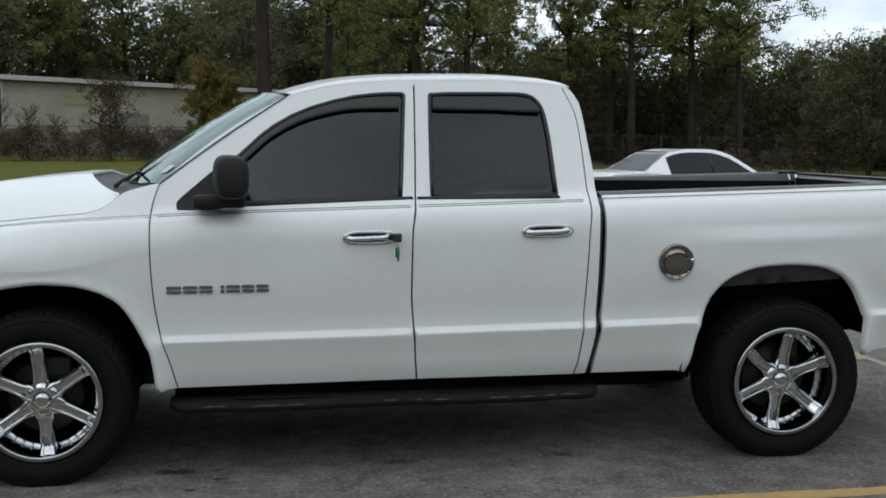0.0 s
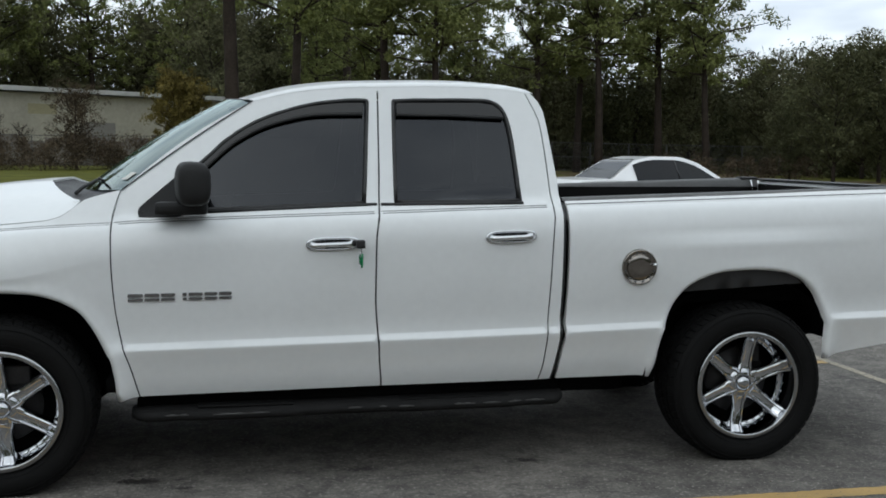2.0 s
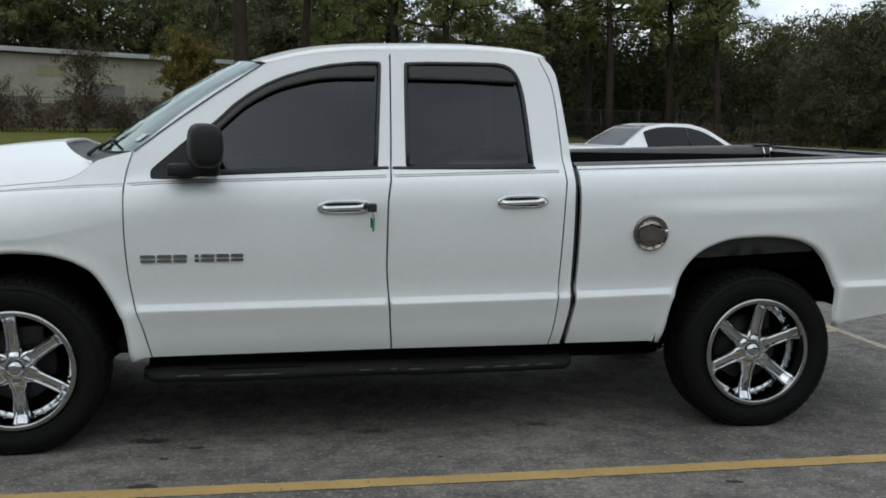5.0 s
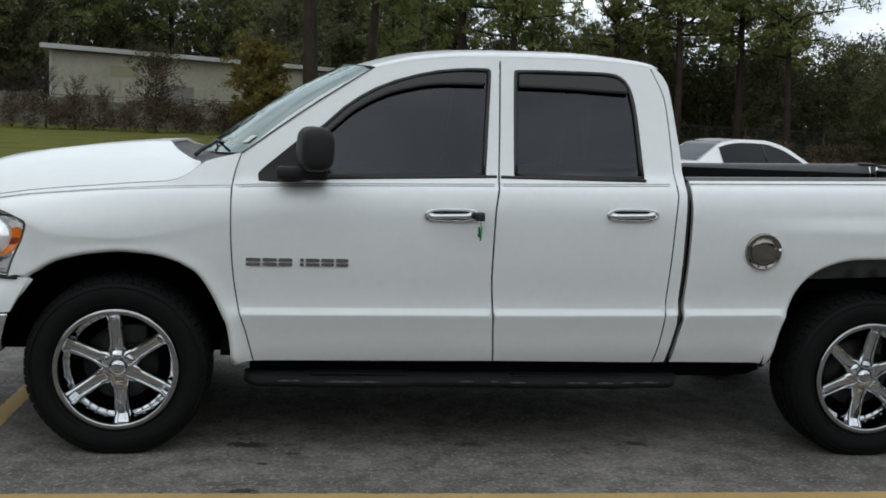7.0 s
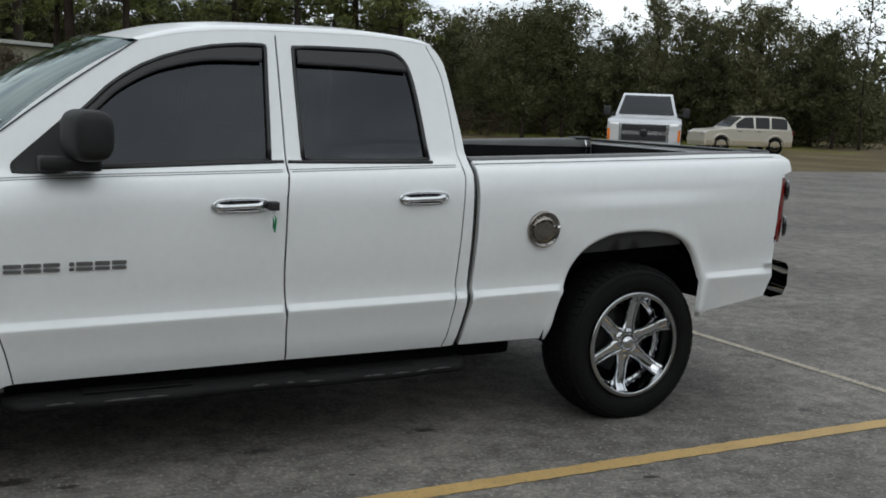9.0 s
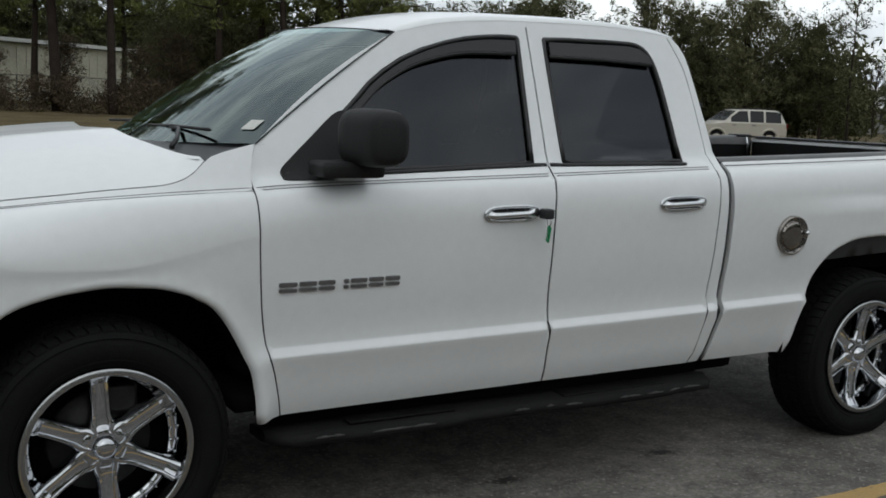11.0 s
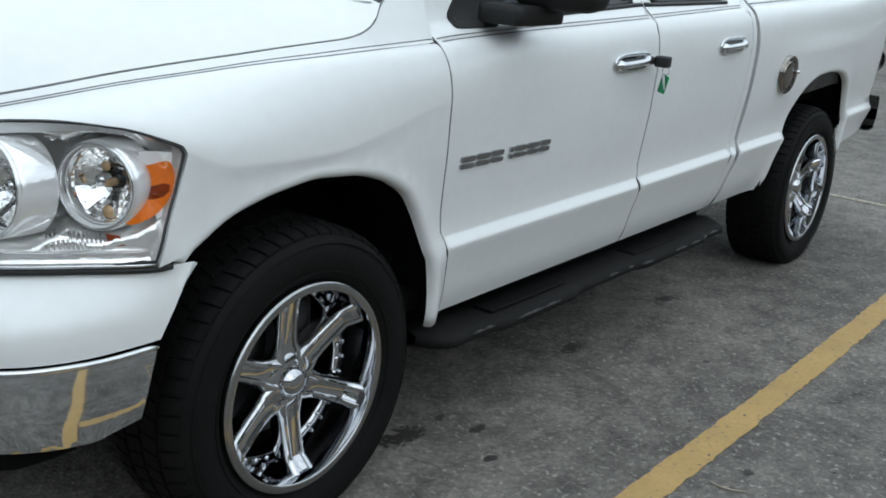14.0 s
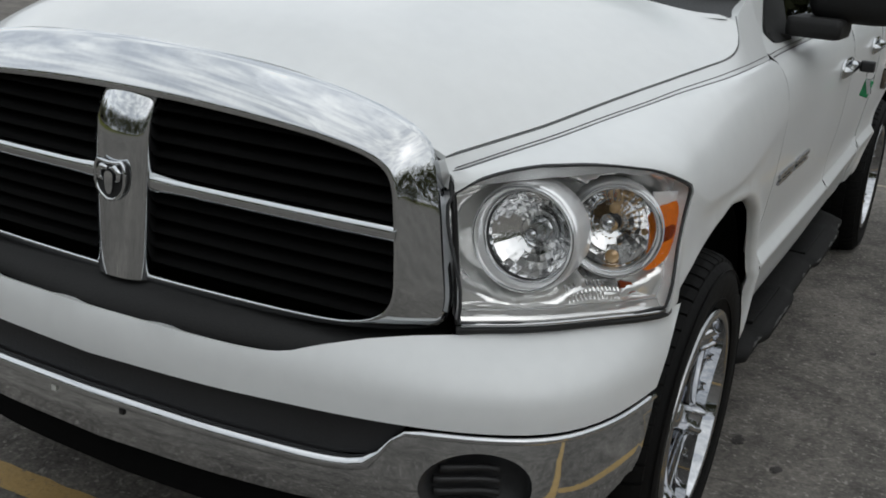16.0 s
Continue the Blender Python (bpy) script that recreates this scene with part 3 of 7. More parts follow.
def side_skin(outline, s, off=0.0, holes=(), **kw):
    """A sheet of the flank, from an outline in (x, z); its rows follow the crease and the belt line."""
    share = lambda x: (line_z(x) - crease_z(x) - 0.3) / 0.25
    up = lambda x, d: d if d < 0.3 else 0.3 + (d - 0.3) / share(x)
    down = lambda x, d: d if d < 0.3 else 0.3 + (d - 0.3) * share(x)
    over = lambda pts: [(x, up(x, z - crease_z(x))) for x, z in dense(list(pts), 0.04)]
    rows = [-0.20, -0.16, -0.12, -0.09, -0.07, -0.05, -0.042, -0.0345, -0.031, -0.0285, -0.0265, -0.0245, -0.022, -0.016, -0.009, -0.0045, -0.0025, -0.0005, 0.0015, 0.004, 0.012, 0.024, 0.036, 0.05, 0.07, 0.10, 0.135, 0.17, 0.21, 0.25, 0.29]
    rows += [0.32, 0.35, 0.38, 0.41, 0.44, 0.465, 0.485, 0.503, 0.518, 0.530, 0.539, 0.545, 0.5485, 0.550, 0.556, 0.564, 0.574, 0.586, 0.60] + [0.63 + 0.03 * k for k in range(24)]
    return skin(over(outline), lambda x, d: side_map(s, off)(x, down(x, d) + crease_z(x)), [over(h) for h in holes], rows=rows, out=(0, s, 0), **kw)


GAP_F = [(0.53, 1.37), (0.505, 1.29), (0.495, 1.223), (0.497, 1.047), (0.507, 0.866), (0.535, 0.679), (0.568, 0.574), (0.605, 0.425)]
GAP_B = [(1.728, 1.86), (1.720, 1.60), (1.707, 1.30), (1.684, 1.138), (1.681, 0.873), (1.694, 0.693), (1.70, 0.60), (1.716, 0.437)]
GAP_C = [(2.474, 1.848), (2.535, 1.69), (2.550, 1.469), (2.554, 1.293), (2.540, 1.149), (2.530, 0.877), (2.524, 0.707), (2.514, 0.539), (2.497, 0.437)]
CAB_REAR = [(2.500, 1.850), (2.555, 1.776), (2.583, 1.552), (2.596, 1.389), (2.596, 1.308), (2.589, 1.15), (2.588, 0.878), (2.584, 0.651), (2.556, 0.440)]
DOOR_TOP = [(0.545, 1.362), (0.70, 1.486), (0.906, 1.618), (1.05, 1.700), (1.2, 1.765), (1.4, 1.822), (1.55, 1.846), (1.72, 1.858), (2.11, 1.862), (2.38, 1.854), (2.462, 1.843)]
SCREEN_EDGE = [(0.533, 1.374), (0.723, 1.535), (0.931, 1.680), (1.127, 1.790)]
ROOF_SIDE = [(1.127, 1.790), (1.344, 1.838), (1.567, 1.861), (1.737, 1.868), (2.11, 1.875), (2.373, 1.864), (2.500, 1.850)]
WIN_F = rounded([(0.612, 1.262), (0.700, 1.338), (0.906, 1.519), (1.012, 1.620), (1.173, 1.715), (1.392, 1.782), (1.558, 1.803), (1.66, 1.806), (1.682, 1.800), (1.680, 1.77), (1.646, 1.31), (1.64, 1.302), (0.857, 1.272), (0.63, 1.262)], turns=1)
WIN_R = rounded([(1.785, 1.305), (1.782, 1.32), (1.795, 1.79), (1.803, 1.808), (2.24, 1.815), (2.312, 1.805), (2.358, 1.765), (2.381, 1.69), (2.393, 1.576), (2.405, 1.325), (2.401, 1.311)], turns=1)


def roof_z(x):
    return ROOF_PROFILE(x)


ROOF_PROFILE = knots((0.90, 1.722), (1.123, 1.808), (1.344, 1.862), (1.567, 1.886), (1.737, 1.893), (2.11, 1.900), (2.373, 1.888), (2.476, 1.874), (2.54, 1.845))
side_top = knots(*ROOF_SIDE)

# upper edge of the head lamp on the wing
LAMP_TOP = curve_through([(-0.785, 0.775), (-0.768, 0.66), (-0.75, 0.585), (-0.71, 0.53), (-0.67, 0.57), (-0.635, 0.68), (-0.595, 0.775), (-0.55, 0.835), (-0.50, 0.893), (-0.44, 0.918), (-0.41, 0.918)], 0.03)

truck = thing("pickup_truck", "white four-door pickup truck with chrome wheels parked on asphalt", "pickup truck")

for s in (-1, 1):
    near = s < 0
    # front wing
    front_edge = [(x, crown_v(x, z)) for x, z in [(-0.453, 0.812), (-0.456, 0.801)]]
    lamp_top = LAMP_TOP + [(-0.390, 0.918)]
    lamp_rear = [(-0.381, crown_v(-0.381, 1.030)), (-0.385, crown_v(-0.385, 1.005)), (-0.402, crown_v(-0.402, 0.95)), (-0.432, crown_v(-0.432, 0.88)), *front_edge]
    arch = [(x, crown_v(x, z)) for x, z in arch_edge(ARCH_F, 0.07)]
    rear = [(x - 0.006, crown_v(x - 0.006, z)) for x, z in curve_through(GAP_F, 0.04)[::-1]]
    rear = [(x, max(0.0, v)) for x, v in rear]
    top = [(x, 0.0) for x in np.linspace(0.50, -0.783, 40)]
    wing = part("front_wing", skin(lamp_top + lamp_rear + arch + rear + top, wing_map(s), step=0.032, lip=0.03, out=(-0.2, s, 0.4), roll=ROLL, rolled=by_arch), PAINT, truck)
    # cab side with pillars
    shell = curve_through(SCREEN_EDGE, 0.04) + curve_through(ROOF_SIDE, 0.05)[1:] + curve_through(CAB_REAR, 0.05)[1:]
    shell += [(x + 0.004, z) for x, z in curve_through(GAP_C, 0.05)[::-1]] + [(x, z - 0.012) for x, z in curve_through(DOOR_TOP, 0.05)[::-1]]
    pillar = part("cab_pillar", side_skin(shell, s, -0.0015, step=0.04, lip=0.02), PAINT, truck)
    # doors
    doors = []
    for front in (True, False):
        if front:
            loop = curve_through(GAP_F[::1], 0.04) + [(x - 0.004, z) for x, z in curve_through(GAP_B, 0.05)[::-1]]
            loop += [p for p in curve_through(DOOR_TOP, 0.05)[::-1] if p[0] < 1.715]
            hole = WIN_F
        else:
            loop = [(x + 0.004, z) for x, z in curve_through(GAP_B, 0.05)] + [(x - 0.003, z) for x, z in curve_through(GAP_C, 0.05)[::-1]]
            loop += [p for p in curve_through(DOOR_TOP, 0.05)[::-1] if 1.74 < p[0] < 2.45]
            hole = WIN_R
        door = part("front_door" if front else "rear_door", side_skin(loop, s, 0.0, [hole], step=0.04, lip=0.022), PAINT, truck)
        doors.append(door)
        pane = inset(hole, 0.006)
        part("window_glass", skin(pane, side_map(s, -0.014), step=0.07, lip=0, out=(0, s, 0)), GLASS_SIDE, door, "dark tinted window glass")
        part("window_seal", tube(bmesh.new(), [side_map(s, -0.004)(x, z) for x, z in dense(inset(hole, 0.006), 0.05)], 0.0105, 6, closed=True), SEAL_AND_SHADE, door, "black rubber window seal")
        if front:
            low = curve_through([(0.878, 1.456), (0.93, 1.503), (1.045, 1.601), (1.227, 1.690), (1.446, 1.734), (1.650, 1.740)], 0.04)
            high = curve_through([(0.870, 1.470), (0.915, 1.511), (1.020, 1.606), (1.180, 1.699), (1.395, 1.765), (1.558, 1.785), (1.655, 1.787)], 0.04)
        else:
            low = [(1.815, 1.737), (2.10, 1.737), (2.350, 1.728)]
            high = [(1.818, 1.789), (2.23, 1.796), (2.300, 1.786), (2.336, 1.758)]
        part("rain_visor", skin(low + high[::-1], side_map(s, 0.014), step=0.04, lip=0.02, out=(0, s, 0)), VISOR, door, "smoked plastic rain visor")
        # Black strip draws the shadow below the visor.
        part("visor_shadow", tube(bmesh.new(), [side_map(s, 0.006)(x, z - 0.007) for x, z in low], 0.008, 6), SEAL_AND_SHADE, door, "black strip painting the visor's shadow")
        # belt moulding under the glass
        run = [(x, z) for x, z in ([(0.86, 1.268), (1.25, 1.285), (1.645, 1.302), (1.696, 1.303)] if front else [(1.716, 1.303), (1.78, 1.303), (2.1, 1.306), (2.408, 1.309)])]
        part("belt_moulding", tube(bmesh.new(), [side_map(s, 0.002)(x, z) for x, z in run], 0.009, 6), SEAL_AND_SHADE, door, "black rubber belt strip")
        # handle with its bezel
        hx0, hx1, hz = (1.362, 1.598, 1.128) if front else (2.21, 2.446, 1.153)
        base_y = flank((hx0 + hx1) / 2, hz)
        oval = [((hx0 + hx1) / 2 + (hx1 - hx0) / 2 * math.copysign(abs(math.cos(a)) ** 0.55, math.cos(a)), hz + 0.026 * math.copysign(abs(math.sin(a)) ** 0.8, math.sin(a)) + 0.004 * math.cos(a)) for a in np.linspace(0, math.tau, 41)[:-1]]
        part("handle_recess", skin(oval, side_map(s, 0.003), step=0.02, lip=0.004, out=(0, s, 0)), GLOSS_BLACK, door, "dark finger recess")
        part("handle_bezel", tube(bmesh.new(), [side_map(s, 0.005)(x, z) for x, z in oval], 0.0075, 8, closed=True), HANDLE_CHROME, door, "chrome handle bezel")
        n, rows = 16, []
        for k in range(n + 1):
            t = k / n
            x = hx0 + 0.004 + (hx1 - hx0 - 0.008) * t
            end = max(smooth(0.16, 0.02, t), smooth(0.78, 0.93, t))
            half = (0.0115 + 0.011 * end) * (1 - (2 * t - 1) ** 10) ** 0.5 + 0.001
            dome = 0.008 + 0.028 * (1 - (2 * t - 1) ** 6) ** 0.5
            z = hz - 0.003 + 0.008 * (t - 0.5)
            rows.append([Vector((x, s * (flank(x, z) + (0.002 if j in (0, 8) else dome * math.sin(math.pi * j / 8) ** 0.5)), z - half * math.cos(math.pi * j / 8))) for j in range(9)])
        handle = part("door_handle", loft(bmesh.new(), rows), HANDLE_CHROME, door, "chrome door handle", recalc=True)
        if front:
            part("lock_cylinder", lathe(bmesh.new(), [(0, 0.034), (0.012, 0.034), (0.014, 0.03), (0.014, 0)], (hx1 - 0.022, s * base_y, hz + 0.004), (0, s, 0), 16), BLACK, door, "black lock cylinder")
        # pinstripes
        x0, x1 = (0.505, 1.680) if front else (1.712, 2.522)
        for dz, r in ((0.0, 0.0026), (0.0105, 0.0014)):
            part("pinstripe", tube(bmesh.new(), [side_map(s, 0.0008)(x, line_z(x) + dz) for x in np.linspace(x0, x1, 24)], r, 6), STRIPE_AND_SHADE, door, "grey pinstripe")
    for dz, r in ((0.0, 0.0026), (0.0105, 0.0014)):
        part("pinstripe", tube(bmesh.new(), [wing_map(s)(x, 0.12 * (1 - dz * (0.45 + 0.55 * smooth(-0.3, 0.45, x)) / (hood_z(x) - line_z(x)))) for x in np.linspace(-0.77, 0.486, 40)], r, 6), STRIPE_AND_SHADE, wing, "grey pinstripe")
    # Thin grey bar draws the soft shade in the bonnet gap.
    part("hood_gap_shade", tube(bmesh.new(), [wing_map(s, -0.004)(x, 0.0) for x in np.linspace(-0.77, 0.36, 48)], 0.0016, 6), STRIPE_AND_SHADE, truck, "grey bar shading the bonnet gap")
    # mirror: sail, arm and housing
    door = doors[0]
    sail = rounded([(0.618, 1.250), (0.605, 1.258), (0.604, 1.284), (0.625, 1.306), (0.74, 1.404), (0.845, 1.496), (0.90, 1.485), (0.885, 1.256)], turns=2)
    part("mirror_sail", skin(sail, side_map(s, 0.008), step=0.04, lip=0.03, out=(0, s, 0)), MIRROR_BLACK, door, "black mirror base")
    bm = bmesh.new()
    rows = []
    for k, (yy, grow) in enumerate([(0.948, 0.55), (0.957, 0.80), (0.982, 0.95), (1.03, 1.0), (1.12, 1.0), (1.168, 0.96), (1.194, 0.86), (1.204, 0.6)]):
        ring = []
        for j in range(24):
            a = math.tau * j / 24
            ca, sa = math.cos(a), math.sin(a)
            rx, rz = 0.080 * grow, 0.098 * grow
            e = 0.64
            lean = 0.03 * (yy - 0.95)
            ring.append(Vector((0.846 + lean + rx * math.copysign(abs(ca) ** e, ca) * (0.85 if ca < 0 else 1) + 0.1 * (yy - 1.07), s * yy, 1.406 + rz * math.copysign(abs(sa) ** e, sa))))
        rows.append(ring)
    loft(bm, rows, closed_cols=True)
    bm.verts.ensure_lookup_table()
    bm.faces.new([bm.verts[j] for j in range(24)])
    bm.faces.new([bm.verts[len(rows) * 24 - 24 + j] for j in range(24)])
    housing = part("mirror_housing", bm, MIRROR_BLACK, door, "black plastic wing mirror", recalc=True)
    part("mirror_glass", boxed(0.922, 0.926, s * 1.075 - 0.075, s * 1.075 + 0.075, 1.325, 1.470, 0.001), CHROME, door, "mirror glass")
    part("mirror_arm", boxed(0.69, 0.918, s * 0.985 - 0.075, s * 0.985 + 0.075, 1.266, 1.322, 0.020), MIRROR_BLACK, door, "black mirror arm")
    # near-black sheet put behind the gaps as their shade
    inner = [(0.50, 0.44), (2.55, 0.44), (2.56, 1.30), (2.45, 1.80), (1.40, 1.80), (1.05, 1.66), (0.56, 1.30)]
    part("gap_shade_sheet", skin(inner, side_map(s, -0.035), [inset(WIN_F, -0.01), inset(WIN_R, -0.01)], step=0.08, lip=0, out=(0, s, 0)), UNDER, truck, "near-black sheet that shades the panel gaps")
    # dark bars in the panel gaps that draw their shade
    for gap, dx in ((GAP_F, -0.003), (GAP_B, 0.0), (GAP_C, 0.0005)):
        part("gap_shade_bar", tube(bmesh.new(), [side_map(s, -0.0035)(x + dx, z) for x, z in curve_through([g for g in gap if g[1] < 1.36], 0.02)], 0.0034 if gap is not GAP_C else 0.0022, 6), SEAL_AND_SHADE, truck, "dark bar shading the door gap")
    # bed side
    bed = curve_through([(2.619, 1.318), (3.40, 1.342), (4.50, 1.376), (4.585, 1.374), (4.606, 1.35), (4.606, 1.285)], 0.06)
    bed += [(4.53, 1.262), (4.512, 1.10), (4.51, 0.90), (4.525, 0.88), (4.53, 0.78), (4.495, 0.592)]
    bed += arch_edge(ARCH_R, 3.56)[::-1] + [(2.586, 0.441), (2.615, 0.651), (2.620, 0.878), (2.622, 1.15)]
    bedside = part("bed_side", side_skin(bed, s, step=0.04, lip=0.035, roll=ROLL, rolled=by_arch), PAINT, truck)
    # Near-black box stands in for the shade between cab and bed.
    part("bed_gap_shade", boxed(2.55, 2.63, s * 0.84 - 0.05, s * 0.84 + 0.05, 0.50, 1.29), UNDER, truck, "near-black box filling the cab gap with shade")
    # Dark bar draws the shade along the gap behind the cab.
    part("gap_shade_bar", tube(bmesh.new(), [side_map(s, -0.010)(x + 0.008, z) for x, z in curve_through(CAB_REAR[4:], 0.012)], 0.007, 6), SEAL_AND_SHADE, truck, "dark bar shading the gap behind the cab")
    # bed rail cap and inner wall
    rail = [[Vector((x, s * y, z)) for x, z0 in ((2.61, 1.318), (3.4, 1.342), (4.5, 1.376)) for z in (z0 + dz,)] for y, dz in ((0.892, 0.0), (0.885, 0.012), (0.86, 0.016), (0.805, 0.014), (0.795, 0.0), (0.795, -0.06))]
    part("bed_rail", loft(bmesh.new(), rail), RAIL_GREY, bedside, "grey bed rail cap", recalc=True)
    part("bed_liner", boxed(2.64, 4.50, s * 0.80 - 0.012, s * 0.80 + 0.012, 0.80, 1.33), UNDER, bedside, "black bed liner wall")
    # bed pinstripe
    for dz, r in ((0.0, 0.0022),):
        part("pinstripe", tube(bmesh.new(), [side_map(s)(x, line_z(x) + 0.012) for x in np.linspace(2.62, 4.50, 30)], r, 6), STRIPE_AND_SHADE, bedside, "grey pinstripe")
    # tail lamp
    lamp = part("tail_lamp", skin(rounded([(4.516, 0.89), (4.516, 1.10), (4.534, 1.25), (4.61, 1.262), (4.625, 1.08), (4.625, 0.90)], turns=1), lambda x, z, s=s: Vector((x, s * (flank(x, z) - 0.004 - 2.2 * max(0, x - 4.55) ** 2 * 9), z)), step=0.03, lip=0.05, out=(0.3, s, 0)), RED_LENS, truck, "dark red tail lamp")
    for zz in (1.18, 0.98):
        part("lamp_lens", lathe(bmesh.new(), [(0, 0.022), (0.05, 0.016), (0.062, 0.0)], (4.60, s * 0.93, zz), (1, s * 0.9, 0), 24), GLOSS_BLACK, lamp, "dark round lamp lens")
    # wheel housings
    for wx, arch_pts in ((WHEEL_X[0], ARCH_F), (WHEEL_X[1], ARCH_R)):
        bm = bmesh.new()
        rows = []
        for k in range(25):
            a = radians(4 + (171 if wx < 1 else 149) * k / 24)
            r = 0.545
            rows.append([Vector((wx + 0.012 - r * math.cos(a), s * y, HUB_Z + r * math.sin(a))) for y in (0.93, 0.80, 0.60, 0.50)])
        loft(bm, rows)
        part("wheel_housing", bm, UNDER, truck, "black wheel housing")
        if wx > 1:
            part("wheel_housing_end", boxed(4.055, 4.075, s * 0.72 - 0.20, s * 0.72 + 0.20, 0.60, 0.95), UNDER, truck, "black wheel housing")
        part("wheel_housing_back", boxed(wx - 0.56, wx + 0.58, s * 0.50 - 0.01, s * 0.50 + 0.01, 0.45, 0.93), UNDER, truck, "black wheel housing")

# liner lip in the rear arch
for s in (-1, 1):
    part("arch_liner", skin([(3.20, 0.865), (3.86, 0.90), (3.82, 0.945), (3.70, 0.972), (3.58, 0.978), (3.42, 0.968), (3.29, 0.93)], side_map(s, -0.05), step=0.06, lip=0.01, out=(0, s, 0)), TRIM_BLACK, truck, "dark grey inner wheel arch")

# roof
bm = bmesh.new()
rows = []
for k in range(41):
    u = k / 40
    row = []
    for j in range(33):
        q = -1 + 2 * j / 32
        a = abs(q)
        front = 0.985 + 0.142 * min(1, a) ** 2
        x = front + (2.556 - 0.05 * a ** 4 - front) * u
        zr = roof_z(x)
        if a <= 0.82:
            y = a / 0.82 * 0.585
            z = zr + 0.038 * (1 - (a / 0.82) ** 2)
        else:
            t = (a - 0.82) / 0.18 * math.pi / 2
            zt = min(side_top(x), zr - 0.012)
            wt = flank(x, zt)
            y, z = 0.585 + (wt - 0.585) * math.sin(t), zt + (zr - zt) * math.cos(t)
        row.append(Vector((x, math.copysign(y, q), z)))
    rows.append(row)
loft(bm, rows)
roof = part("roof", bm, PAINT, truck, recalc=True)
# rear of the cab with its window
part("cab_back", loft(bmesh.new(), [[Vector((2.545 + 0.05 * t - 0.03 * (1 - t), y * (0.60 + 0.27 * t), 1.86 - 0.85 * t)) for y in np.linspace(-1, 1, 9)] for t in np.linspace(0, 1, 8)]), PAINT, truck)
part("rear_window", loft(bmesh.new(), [[Vector((2.575 + 0.02 * t, y * (0.52 + 0.14 * t), 1.80 - 0.42 * t)) for y in (-1, 0, 1)] for t in (0, 1)]), GLASS_SIDE, truck, "dark tinted rear window")

# windscreen, from the lower to the upper edge
def screen_at(t, q):
    """The windscreen at a share t of its height and q of its half width."""
    a = abs(q)
    xe, ye, ze = 0.530 + (1.127 - 0.530) * t, 0.834 + (0.676 - 0.834) * t, 1.370 + (1.790 - 1.370) * t + 0.012 * math.sin(math.pi * t)
    xc = 0.27 + (0.985 - 0.27) * t
    zc = 1.352 + (1.818 - 1.352) * t + 0.03 * math.sin(math.pi * t)
    return Vector((xc + (xe - xc) * a ** 2.2, q * ye, zc + (ze - zc) * a ** 2.2))


bm = bmesh.new()
rows = [[screen_at(k / 12, -1 + j / 12) for j in range(25)] for k in range(13)]
loft(bm, [r[::-1] for r in rows])
bm.normal_update()
if sum(f.normal.z for f in bm.faces) < 0:
    bmesh.ops.reverse_faces(bm, faces=bm.faces[:])
screen = part("windscreen", bm, GLASS_WIND, truck, "greenish windscreen glass")
part("screen_seal", tube(bmesh.new(), [r[0] for r in rows] + rows[-1][1:-1] + [r[-1] for r in rows[::-1]], 0.0028, 6), SEAL_AND_SHADE, screen, "black windscreen seal")
part("inspection_sticker", loft(bmesh.new(), [[screen_at(t, q) + Vector((-0.0025, 0, 0.0035)) for q in (-0.93, -0.90, -0.868)] for t in (0.095, 0.13, 0.165)]), PAPER, screen, "pale sticker")

rear_edge = knots((0.0, 0.115), (0.3, 0.145), (0.55, 0.215), (0.70, 0.285), (0.83, 0.352))

# bonnet
front_x = knots((0.0, -0.815), (0.2, -0.812), (0.4, -0.805), (0.55, -0.798), (0.615, -0.790), (0.637, -0.772))
hood_mid = knots((-0.83, 1.219), (-0.644, 1.297), (-0.38, 1.345), (-0.116, 1.378), (0.152, 1.398), (0.4, 1.40))


def hood_map(x, y):
    t = min(1.0, abs(y) / hood_y(x))
    zm, ze = hood_mid(x), hood_z(x)
    ridge = 0.010 * math.exp(-(((abs(y) - 0.36) / 0.07) ** 2)) * smooth(-0.75, -0.3, x)
    return Vector((x, y, ze + (zm - ze) * (1 - t ** 3.2) + ridge - 0.006 * smooth(0.25, 0.0, abs(y)) * smooth(-0.8, -0.3, x)))


ys = np.linspace(-0.637, 0.637, 33)
edge = [(front_x(abs(y)), y) for y in ys]
edge += [(x, hood_y(x) - 0.005) for x in np.linspace(-0.75, 0.345, 34)]
edge += [(rear_edge(abs(y)), y) for y in np.linspace(0.81, -0.81, 33)]
edge += [(x, -hood_y(x) + 0.005) for x in np.linspace(0.345, -0.75, 34)]
part("bonnet", skin(edge, hood_map, step=0.04, lip=0.012, out=(0, 0, 1)), PAINT, truck)
part("engine_bay", boxed(-0.58, 0.50, -0.62, 0.62, 0.55, 1.07), UNDER, truck, "dark engine bay")

# cowl and wipers
bm = bmesh.new()
rows = []
for t in (0.0, 0.2, 0.6, 0.9, 1.0):
    row = []
    for j in range(25):
        q = -1 + 2 * j / 24
        a = abs(q)
        y = 0.832 * a
        x0, z0 = rear_edge(y), 1.30 + 0.0 * a
        x1 = 0.27 + (0.530 - 0.27) * a ** 2.2 + 0.03
        z1 = 1.352 + (1.370 - 1.352) * a ** 2.2
        dip = 0.010 * math.sin(math.pi * t)
        z0 = hood_map(x0, y).z - 0.010
        row.append(Vector((x0 - 0.02 + (x1 - x0 + 0.02) * t, q * 0.832, z0 + (z1 - z0) * t - dip)))
    rows.append(row)
loft(bm, rows)
cowl = part("cowl", bm, BLACK, truck, "black plastic cowl", recalc=True)
